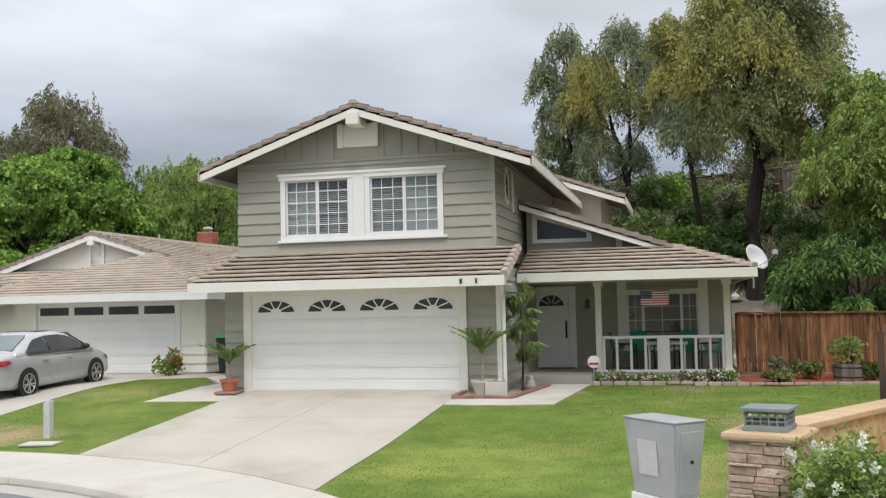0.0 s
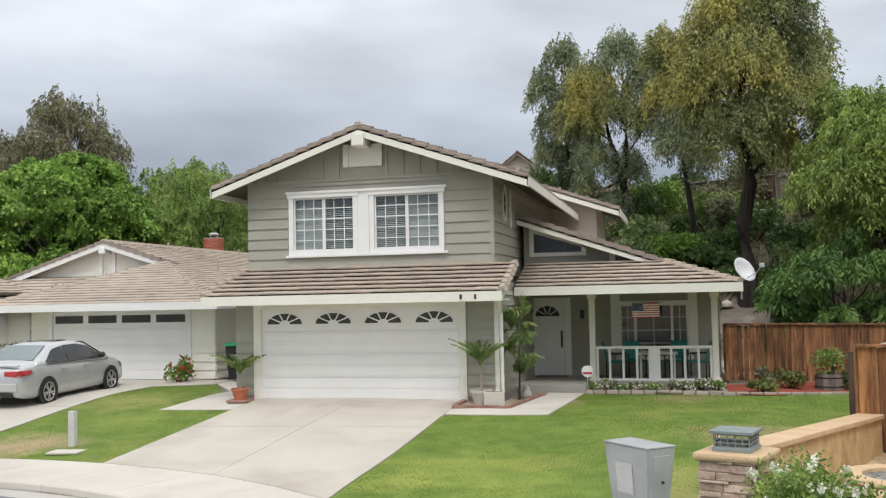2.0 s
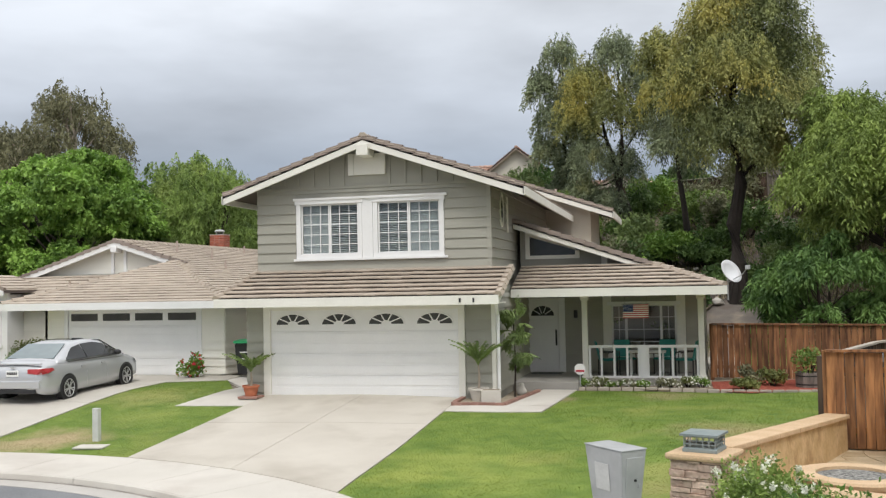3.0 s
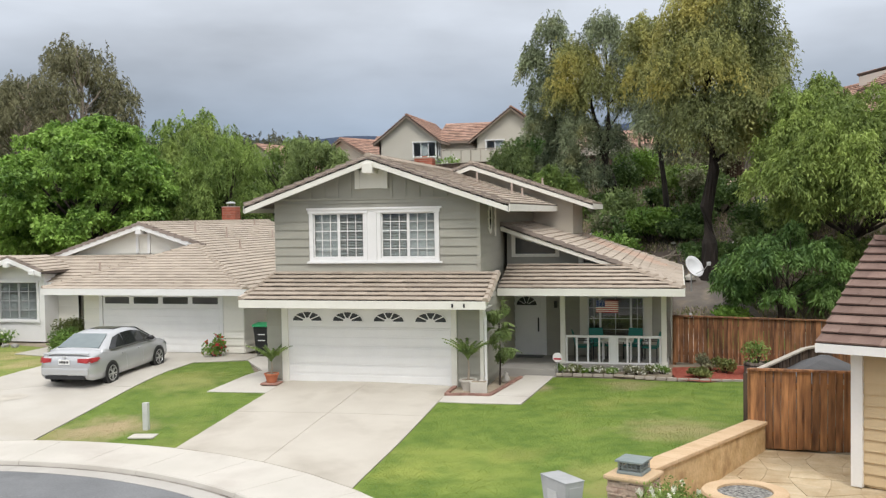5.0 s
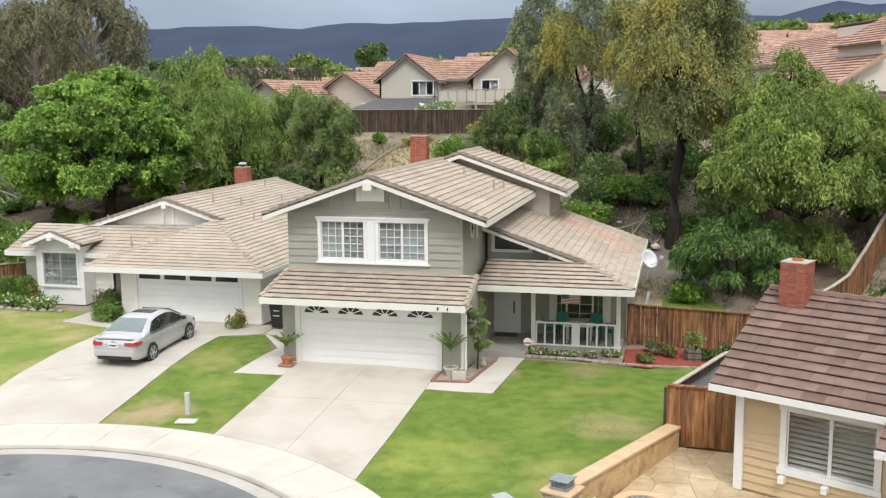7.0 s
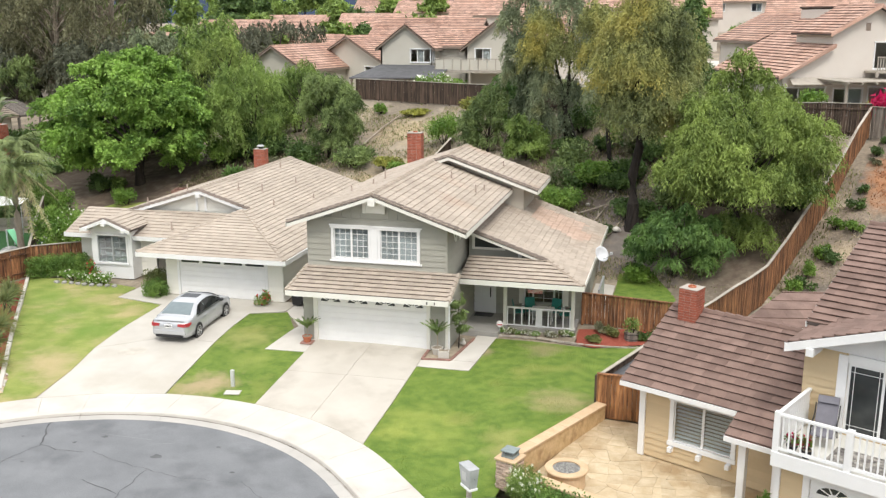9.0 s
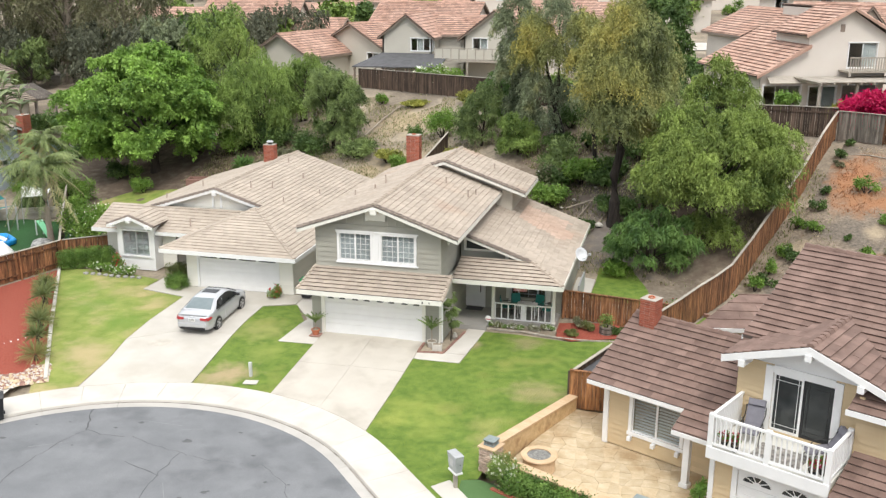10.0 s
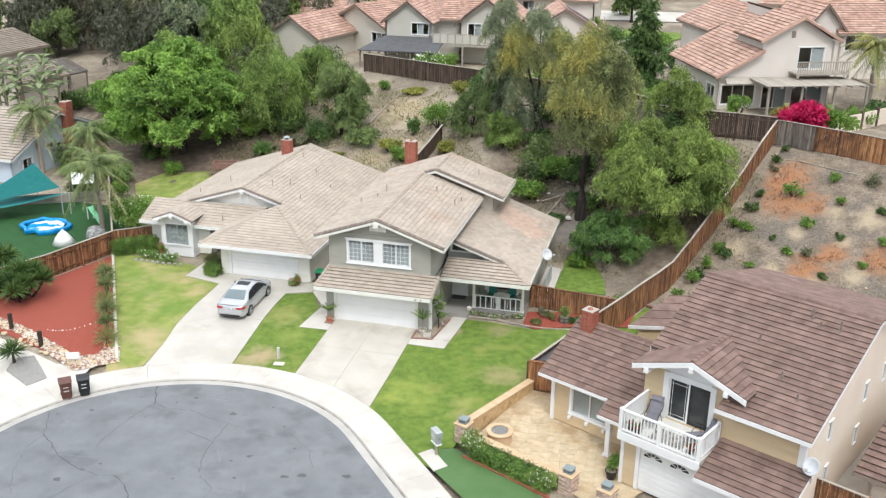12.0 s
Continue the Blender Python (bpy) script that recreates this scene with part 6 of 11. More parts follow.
def quads(name, v, material, parent, sides=4):
    """A mesh of loose leaves or blades with three or four corners."""
    n = len(v) // sides
    me = bpy.data.meshes.new(name)
    me.vertices.add(len(v))
    me.vertices.foreach_set("co", v.astype(np.float32).ravel())
    me.loops.add(sides * n)
    me.loops.foreach_set("vertex_index", np.arange(sides * n, dtype=np.int32))
    me.polygons.add(n)
    me.polygons.foreach_set("loop_start", np.arange(0, sides * n, sides, dtype=np.int32))
    me.update()
    me.materials.append(material)
    ob = new(name, me)
    ob.parent = parent
    return ob


def clumps(rng, n, cx, cz, rx, rz, r0, r1, flat=0.8, low=-1.0):
    """Clump centres through an ellipsoid about (cx, 0, cz)."""
    out = []
    while len(out) < n:
        p = [rng.uniform(-1, 1) for _ in range(3)]
        q = sum(v * v for v in p)
        if 0.25 < q < 1 and p[2] > low:
            rr_ = rng.uniform(r0, r1)
            u = Vector(p).normalized() * 1.7
            f = 0.92 + 0.42 * noise.noise((u.x + cz, u.y + rx, u.z))
            out.append((cx + p[0] * rx * f, p[1] * rx * f, cz + p[2] * rz * f, rr_, rr_ * flat))
    return out


def tree(x, y, h, rx, label, leaf, seed, bare=0.35, count=9000, size=0.3, droop=0.2, n=26, r0=0.6, r1=1.2, trunk=0.22, bark=None, flat=0.8, lean=0.0, stems=1, category="tree", group="", low=-1.0, slim=0.45, shell=0.55, z=None):
    """A tree h high: trunk with limbs to its clumps, and a crown of leaves rx across each way."""
    rng = random.Random(seed)
    ob = thing("tree", pose(x, y, (land(x, y) if z is None else z) - 0.1), label, category, group)
    cz = h * (1 + bare) / 2
    blobs = clumps(rng, n, lean, cz, rx * 0.78, h * (1 - bare) / 2 * 0.88, r0, r1, flat, low)
    quads("crown", leaves(blobs, count, size, droop, seed, shell, slim), leaf, ob, 3)
    bm = bmesh.new()
    for s_ in range(stems):
        a = s_ * math.tau / max(stems, 1) + seed
        off = 0.0 if stems == 1 else trunk * 1.1
        foot = Vector((off * math.cos(a), off * math.sin(a), 0))
        top = Vector((lean + (rx * 0.3 * math.cos(a) if stems > 1 else 0), (rx * 0.3 * math.sin(a) if stems > 1 else 0), h * 0.88))
        pts = [foot.lerp(top, k / 6) + Vector((rng.uniform(-1, 1), rng.uniform(-1, 1), 0)) * trunk * 0.5 * (0 < k < 6) for k in range(7)]
        tube(bm, pts, [trunk * (1.25 if k == 0 else 1 - k / 7) / (1 if stems == 1 else 1.3) for k in range(7)], 9)
        for b in blobs[s_::stems][:14]:
            k = rng.uniform(0.35, 0.8)
            p = foot.lerp(top, k)
            e = Vector(b[:3])
            if e.z < p.z - 0.5:
                p = foot.lerp(top, max(0.25, e.z / h * 0.8))
            mid = p.lerp(e, 0.5) + Vector((0, 0, -0.15))
            tube(bm, [p, mid, e], [trunk * 0.34, trunk * 0.2, trunk * 0.06], 6)
    part("trunk", bm, bark or M_BARK, ob)
    return ob


def shrub(x, y, rx, h, label, leaf, seed, count=700, size=0.12, category="shrub", flowers=None, flower_count=0, droop=0.0, group="", z=None, n=9, flower_size=0.09, cluster=0):
    rng = random.Random(seed)
    ob = thing("shrub", pose(x, y, land(x, y) if z is None else z), label, category, group)
    blobs = [(rng.uniform(-0.6, 0.6) * rx, rng.uniform(-0.6, 0.6) * rx, h * rng.uniform(0.3, 0.72), rx * rng.uniform(0.3, 0.48), h * rng.uniform(0.24, 0.32)) for _ in range(n)]
    quads("foliage", leaves(blobs, count, size, droop, seed, 0.3, 0.5, size < 0.1), leaf, ob, 4 if size < 0.1 else 3)
    bm = bmesh.new()
    for b in blobs[:5]:
        tube(bm, [(b[0] * 0.15, b[1] * 0.15, -0.05), (b[0] * 0.6, b[1] * 0.6, b[2] * 0.5), b[:3]], [0.03 * rx + 0.01, 0.02 * rx + 0.006, 0.006], 5)
    part("stem", bm, M_BARK, ob)
    if flowers:
        fl = leaves(blobs, flower_count, flower_size, 0, seed + 5, 0.9, 0.9, True)
        if cluster:
            heads = fl.reshape(-1, 4, 3).mean(1)
            heads = heads[heads[:, 2] > h * 0.35]
            fl = leaves([(*p, 0.035, 0.055) for p in heads], cluster * len(heads), flower_size, 0, seed + 6, 0.2, 0.8, True)
        quads("blossom", fl, flowers, ob, 4)
    return ob


def sprays(lobes, count, per, length, wide, size, slim, hang, seed, shell=0.62):
    """Leaves in hanging sprays over lobes (x, y, z, radius across, radius up): each spray a tuft that widens as it falls."""
    r = np.random.default_rng(seed)
    b = np.array([q[:5] for q in lobes], float)
    w = b[:, 3] * (b[:, 3] + b[:, 4])
    k = r.choice(len(b), count, p=w / w.sum())
    d = r.normal(size=(count, 3))
    d /= np.linalg.norm(d, axis=1)[:, None]
    d[:, 2] = np.where(d[:, 2] < -0.45, -d[:, 2] * 0.6, d[:, 2])
    f = shell + (1.06 - shell) * r.random(count) ** 0.7
    f *= 1 + 0.16 * r.normal(size=count) * (r.random(count) < 0.35)
    top = b[k, :3] + d * f[:, None] * np.stack([b[k, 3], b[k, 3], b[k, 4]], 1)
    long = length * (0.55 + 0.9 * r.random(count))
    n = count * per
    i = np.repeat(np.arange(count), per)
    s = r.random(n)
    off = r.normal(size=(n, 3))
    off /= np.linalg.norm(off, axis=1)[:, None]
    c = top[i] + off * (wide * (0.35 + 0.75 * s) * r.random(n) ** 0.4)[:, None]
    c[:, 2] -= long[i] * s * hang
    c[:, :2] += d[i, :2] * (long[i] * (1 - hang * 0.5) * s * 0.6)[:, None]
    axis = off * 0.75 + d[i] * 0.35 + r.normal(size=(n, 3)) * 0.35
    axis[:, 2] -= 1.3 * hang
    axis /= np.linalg.norm(axis, axis=1)[:, None]
    side = np.cross(axis, r.normal(size=(n, 3)) + d[i] * 0.5)
    side /= np.linalg.norm(side, axis=1)[:, None] + 1e-9
    ln = size * (0.6 + 0.8 * r.random(n))[:, None]
    return np.stack([c - axis * ln * 0.4 + side * ln * slim * 0.6, c + axis * ln * 0.7, c - axis * ln * 0.4 - side * ln * slim * 0.6], 1).reshape(-1, 3)


def dome(x, y, z, rx, ry, rz, n, r0, r1, seed, flat=0.8, low=-0.8, rough=0.30):
    """Lobes over the skin of an uneven dome."""
    rng = random.Random(seed)
    out = []
    while len(out) < n:
        u = Vector([rng.gauss(0, 1) for _ in range(3)]).normalized()
        if u.z < low:
            continue
        f = (0.62 + 0.26 * rng.random()) * (1 + rough * noise.noise((u.x * 1.6 + seed, u.y * 1.6, u.z * 1.6)))
        q = rng.uniform(r0, r1)
        out.append((x + u.x * rx * f, y + u.y * ry * f, z + u.z * rz * f, q, q * flat))
    return out


def grown_tree(x, y, lobes, label, foliage, seed, leaves_=40000, per=26, length=0.9, wide=0.22, size=0.13, slim=0.42, hang=0.9, trunk=0.2, bark=None, stems=1, category="tree", group="", limbs=16, fork=0.25, inner=0.25):
    """A tree whose lobes stand at their places in the world. foliage: one leaf material for each tone; a lobe's sixth number picks it."""
    rng = random.Random(seed)
    z0 = land(x, y) - 0.1
    ob = thing("tree", pose(x, y, z0), label, category, group)
    local = [(q[0] - x, q[1] - y, q[2] - z0, q[3], q[4], q[5] if len(q) > 5 else 0) for q in lobes]
    area = sum(q[3] * (q[3] + q[4]) for q in local)
    for tone, leaf in enumerate(foliage):
        mine = [q for q in local if q[5] == tone]
        if not mine:
            continue
        count = int(leaves_ / per * sum(q[3] * (q[3] + q[4]) for q in mine) / area)
        deep = int(count * inner)
        v = sprays(mine, count - deep, per, length, wide, size, slim, hang, seed + tone)
        if deep:
            v = np.concatenate([v, sprays([(a, b, c, d * 0.7, e * 0.7) for a, b, c, d, e, _ in mine], deep, per, length, wide * 1.3, size, slim, hang, seed + 7 + tone, 0.1)])
        quads("crown", v, leaf, ob, 3)
    high = max(local, key=lambda q: q[2])
    for s_ in range(stems):
        bm = bmesh.new()
        a = s_ * math.tau / stems + seed
        foot = Vector((trunk * 1.2 * math.cos(a), trunk * 1.2 * math.sin(a), -0.1)) if stems > 1 else Vector((0, 0, -0.1))
        own = local[s_::stems]
        peak = max(own, key=lambda q: q[2]) if stems > 1 else high
        top = Vector((peak[0] * 0.8, peak[1] * 0.8, peak[2]))
        line = [foot.lerp(top, k / 8) + Vector((rng.uniform(-1, 1), rng.uniform(-1, 1), 0)) * trunk * 0.7 * (1 < k < 8) for k in range(9)]
        line[1].x, line[1].y = foot.x * 1.02, foot.y * 1.02
        tube(bm, line, [trunk * (1.3 if k == 0 else 1.0 - 0.105 * k) for k in range(9)], 10)
        for q in own[:limbs]:
            e = Vector(q[:3])
            k = min(0.85, max(fork, (e.z - 1.1 * (e.xy - top.xy * (e.z / top.z)).length) / top.z))
            p = foot.lerp(top, k)
            mid = p.lerp(e, 0.5) + Vector((rng.uniform(-0.2, 0.2), rng.uniform(-0.2, 0.2), -0.12))
            tube(bm, [p, mid, e], [trunk * 0.42 * (1.1 - k), trunk * 0.24, trunk * 0.07], 6)
        part("trunk" if stems == 1 else "stem", bm, bark or M_BARK, ob)
    return ob


# behind the houses: the broad tree, the eucalypts and the pepper trees
grown_tree(-27.4, 27.2, dome(-28.0, 27.6, 6.0, 7.1, 6.0, 5.4, 178, 0.65, 1.25, 11, 0.7, -0.74, 0.2), "broad bright-green leafy tree behind the cream house", [L_MAPLE], 11, 160000, 34, 0.5, 0.4, 0.18, 0.72, 0.5, trunk=0.34, limbs=40, inner=0.2)
# eucalypt lobes of tone 1 carry painted sunlight, mostly top and left
grown_tree(9.75, 17.2, [
    (9.9, 17.3, 14.3, 1.15, 1.7, 1), (10.9, 17.0, 13.1, 1.4, 1.5), (9.0, 17.2, 12.7, 1.35, 1.7, 1), (11.8, 17.6, 11.6, 1.3, 1.6), (8.3, 17.0, 10.7, 1.1, 1.6, 1), (9.8, 16.2, 11.1, 1.5, 1.7, 1),
    (10.2, 18.6, 11.6, 1.7, 2.0), (11.5, 16.6, 9.5, 1.4, 1.5), (8.7, 17.8, 9.1, 1.1, 1.6), (9.6, 16.5, 8.5, 1.4, 1.6), (10.9, 17.8, 8.0, 1.1, 1.3), (12.3, 17.2, 10.2, 0.8, 1.1), (8.0, 17.3, 12.2, 0.5, 0.8, 1)],
    "tall dark-trunked eucalyptus with olive hanging foliage", [L_OLIVE, L_GUMY], 21, 118000, 30, 1.0, 0.24, 0.115, 0.4, trunk=0.36, bark=M_WETBARK, fork=0.36)
grown_tree(5.0, 26.9, [
    (4.6, 26.8, 14.4, 1.0, 1.3), (3.2, 26.8, 13.0, 1.15, 1.4, 1), (5.8, 27.0, 13.1, 1.0, 1.5), (2.6, 26.6, 11.3, 1.0, 1.5, 1), (4.3, 26.4, 11.5, 1.15, 1.6, 1), (5.9, 27.2, 10.8, 0.8, 1.5),
    (3.2, 26.7, 9.3, 1.0, 1.5), (4.9, 27.0, 8.7, 0.85, 1.3), (2.8, 27.0, 7.5, 0.8, 1.2), (4.2, 26.5, 6.9, 0.7, 0.9), (6.2, 26.8, 12.0, 0.6, 1.0)],
    "slender two-stemmed eucalyptus with a crown painted yellow where sunlit", [L_GUM, L_GUMY], 22, 60000, 28, 1.0, 0.24, 0.115, 0.4, trunk=0.2, bark=M_WETBARK, stems=2, fork=0.35)
grown_tree(1.9, 29.2, [
    (1.5, 29.0, 15.0, 0.77, 1.2), (0.5, 29.0, 13.4, 0.77, 1.3), (2.2, 29.1, 13.3, 0.85, 1.4), (1.2, 28.7, 11.6, 0.95, 1.4), (2.5, 29.0, 11.0, 0.81, 1.3), (0.7, 29.0, 9.9, 0.68, 1.2),
    (2.0, 28.9, 9.0, 0.81, 1.3), (1.3, 29.0, 7.5, 0.72, 1.2), (2.4, 29.2, 6.8, 0.63, 0.9)],
    "dark grey-green eucalyptus on the slope", [L_GUM], 23, 40000, 28, 0.9, 0.25, 0.135, 0.4, trunk=0.2, bark=M_WETBARK, fork=0.3)
grown_tree(7.9, 23.3, [
    (6.9, 23.0, 13.5, 0.95, 1.1, 1), (7.7, 23.3, 12.4, 1.0, 1.3, 1), (6.7, 23.0, 11.4, 0.8, 1.1, 1), (7.8, 23.2, 10.5, 0.9, 1.3), (7.2, 23.0, 9.3, 0.8, 1.2), (8.2, 23.3, 8.5, 0.7, 1.0)],
    "eucalyptus with a yellow-olive crown between its neighbours", [L_GUM, L_GUMY], 37, 30000, 28, 1.0, 0.24, 0.135, 0.4, trunk=0.17, bark=M_WETBARK, fork=0.4)
grown_tree(15.4, 14.9, dome(15.3, 14.9, 6.45, 4.4, 3.8, 3.8, 100, 0.5, 0.95, 24, 0.85, -0.6, 0.24) + [(14.6, 13.9, 2.9, 0.9, 1.0), (16.2, 13.8, 2.5, 1.0, 1.1), (15.6, 15.2, 2.8, 1.1, 1.0)], "rounded green pepper tree inside the fence", [L_PEPPERY], 24, 130000, 28, 0.75, 0.28, 0.145, 0.34, 0.85, trunk=0.26, limbs=40, inner=0.22)
grown_tree(-13.2, 30.0, dome(-13.2, 30.0, 6.6, 2.4, 2.4, 3.5, 60, 0.42, 0.75, 25, 1.0, -0.9, 0.15), "olive-green rounded tree on the slope", [L_WATTLE], 25, 60000, 26, 0.6, 0.22, 0.13, 0.34, 0.75, trunk=0.16, limbs=24)
grown_tree(-20.2, 31.0, dome(-20.2, 31.0, 6.8, 3.2, 2.8, 4.0, 46, 0.5, 0.9, 26, 1.3), "drooping pepper tree on the slope", [L_PEPPER], 26, 46000, 30, 1.3, 0.22, 0.17, 0.30, 1.0, trunk=0.2, limbs=24, stems=2)
grown_tree(-18.0, 35.6, dome(-18.2, 36.0, 7.6, 2.4, 2.3, 2.8, 28, 0.45, 0.8, 126, 1.3), "drooping pepper tree beside its neighbour on the slope", [L_PEPPER], 126, 22000, 30, 1.3, 0.22, 0.19, 0.30, 1.0, trunk=0.16, limbs=16, stems=2)
grown_tree(-26.6, 40.5, dome(-26.8, 40.5, 8.9, 3.3, 2.8, 3.4, 24, 0.4, 0.85, 27, 1.2), "airy light-green pepper tree at the top of the slope", [L_PEPPERY], 27, 12000, 26, 1.2, 0.26, 0.2, 0.30, 1.0, trunk=0.2, limbs=24, stems=2)
grown_tree(12.3, 38.0, [(12.3 + 0.9 * math.cos(k * 2.4) * (1.25 - k / 18), 38.0 + 0.9 * math.sin(k * 2.4) * (1.25 - k / 18), 7.6 + 0.42 * k, 1.15 - 0.035 * k, 0.9) for k in range(17)], "dark dense tree beyond the slope", [L_DARK], 32, 20000, 26, 0.5, 0.3, 0.22, 0.45, 0.5, trunk=0.2, limbs=10)
grown_tree(15.6, 26.2, [(13.9, 26.1, 8.7, 0.65, 0.8), (14.6, 26.0, 9.8, 0.8, 0.8), (15.6, 26.2, 10.9, 0.75, 0.7), (16.6, 26.1, 9.9, 0.85, 0.8), (17.6, 26.0, 8.9, 0.8, 0.7), (15.8, 25.6, 8.9, 0.7, 0.7), (17.0, 25.8, 7.7, 0.8, 0.7)], "airy pale-green pepper tree by the top fence", [L_PEPPERY], 33, 12000, 26, 0.8, 0.26, 0.17, 0.32, 0.9, trunk=0.12, stems=2)
grown_tree(2.2, 26.2, dome(2.2, 26.2, 5.6, 1.5, 1.4, 1.7, 26, 0.3, 0.55, 34, 1.0), "young light-green tree on the slope", [L_PEPPER], 34, 14000, 22, 0.5, 0.2, 0.14, 0.4, 0.7, trunk=0.08)
grown_tree(-0.9, 28.4, dome(-0.9, 28.5, 6.7, 1.8, 1.7, 2.4, 30, 0.4, 0.7, 35, 1.0), "olive-green tree on the slope", [L_WATTLE], 35, 20000, 24, 0.6, 0.22, 0.14, 0.36, 0.7, trunk=0.1)
grown_tree(-0.3, 32.9, dome(-0.3, 32.9, 7.6, 1.9, 1.8, 2.2, 24, 0.4, 0.75, 135, 1.0), "dark green shrubby tree before the weathered fence", [L_SHRUB], 135, 16000, 24, 0.6, 0.24, 0.17, 0.42, 0.7, trunk=0.1)
grown_tree(12.2, 12.4, dome(12.25, 12.4, 2.3, 2.45, 1.9, 1.9, 38, 0.35, 0.65, 36, 0.75, -0.6), "large deep-green shrub behind the fence", [L_SHRUB], 36, 32000, 26, 0.5, 0.2, 0.17, 0.28, 0.8, trunk=0.07, category="shrub", stems=3, limbs=8)
grown_tree(-33.0, 36.0, dome(-33.0, 36.0, 7.2, 4.0, 3.4, 3.9, 32, 0.7, 1.2, 38, 1.0), "olive-green tree behind the broad tree", [L_PEPPER], 38, 15000, 26, 0.9, 0.34, 0.27, 0.34, 0.9, trunk=0.18)
grown_tree(-31.5, 47.0, dome(-31.5, 47.0, 10.0, 3.4, 3.0, 4.2, 28, 0.7, 1.1, 39, 1.2), "light-green tree behind the slope", [L_PEPPER], 39, 13000, 26, 1.0, 0.34, 0.27, 0.34, 0.9, trunk=0.18)
grown_tree(-37.5, 47.0, dome(-37.5, 47.0, 8.6, 4.0, 3.4, 4.0, 30, 0.7, 1.2, 40, 1.1), "olive-green tree behind the slope", [L_GUM], 40, 13000, 26, 0.9, 0.36, 0.28, 0.36, 0.8, trunk=0.18)
grown_tree(-62.5, 58.5, dome(-62.5, 58.5, 6.4, 2.9, 2.6, 3.4, 26, 0.6, 1.0, 41, 1.0), "olive-green tree behind the tan house", [L_WATTLE], 41, 10000, 26, 0.8, 0.3, 0.25, 0.36, 0.8, trunk=0.16)
tall = grown_tree(-47.0, 56.0, dome(-47.0, 56.0, 14.5, 5.6, 5.0, 8.6, 60, 0.9, 1.7, 28, 1.3, -0.95), "tall brownish eucalyptus far behind", [L_BROWNGUM], 28, 30000, 26, 1.5, 0.46, 0.28, 0.36, 1.0, trunk=0.36, bark=M_PALEBARK, stems=3, limbs=26)
tall2 = grown_tree(-61.0, 64.0, dome(-61.0, 64.0, 13.4, 6.2, 5.2, 8.0, 60, 0.9, 1.7, 29, 1.3, -0.95), "tall brownish eucalyptus far behind", [L_BROWNGUM], 29, 28000, 26, 1.5, 0.46, 0.28, 0.36, 1.0, trunk=0.36, bark=M_PALEBARK, stems=3, limbs=26)
for i, (x, y, yaw) in enumerate(((-70, 66, 31), (-78, 58, 12), (-66, 74, 70))):
    copy_thing(tall2 if i % 2 else tall, pose(x, y, land(x, y) - 0.2, 0, 0, yaw))
dk = grown_tree(-46.0, 51.0, dome(-46.0, 51.0, land(-46, 51) + 4.4, 4.6, 4.2, 4.2, 30, 0.9, 1.5, 45, 1.1, -0.95), "dark grey-green tree in the wood behind", [L_DARKGUM], 45, 9000, 24, 1.0, 0.45, 0.34, 0.36, 0.9, trunk=0.2, group="dark wood trees")
dk2 = grown_tree(-43.0, 55.0, dome(-43.0, 55.0, land(-43, 55) + 4.0, 4.2, 4.0, 3.8, 28, 0.9, 1.4, 46, 1.0, -0.95), "dark olive tree in the wood behind", [L_DARK], 46, 8000, 24, 0.9, 0.45, 0.34, 0.4, 0.7, trunk=0.2, group="dark wood trees")
for i, (x, y) in enumerate(((-38, 60), (-55, 62), (-63, 68), (-36, 53), (-33, 56), (-66, 60), (-52, 63), (-45, 64), (-58, 66), (-70, 68), (-31, 63), (-40, 50))):
    copy_thing(dk if i % 3 else dk2, pose(x, y, land(x, y) - 0.2, 0, 0, 47 * i))

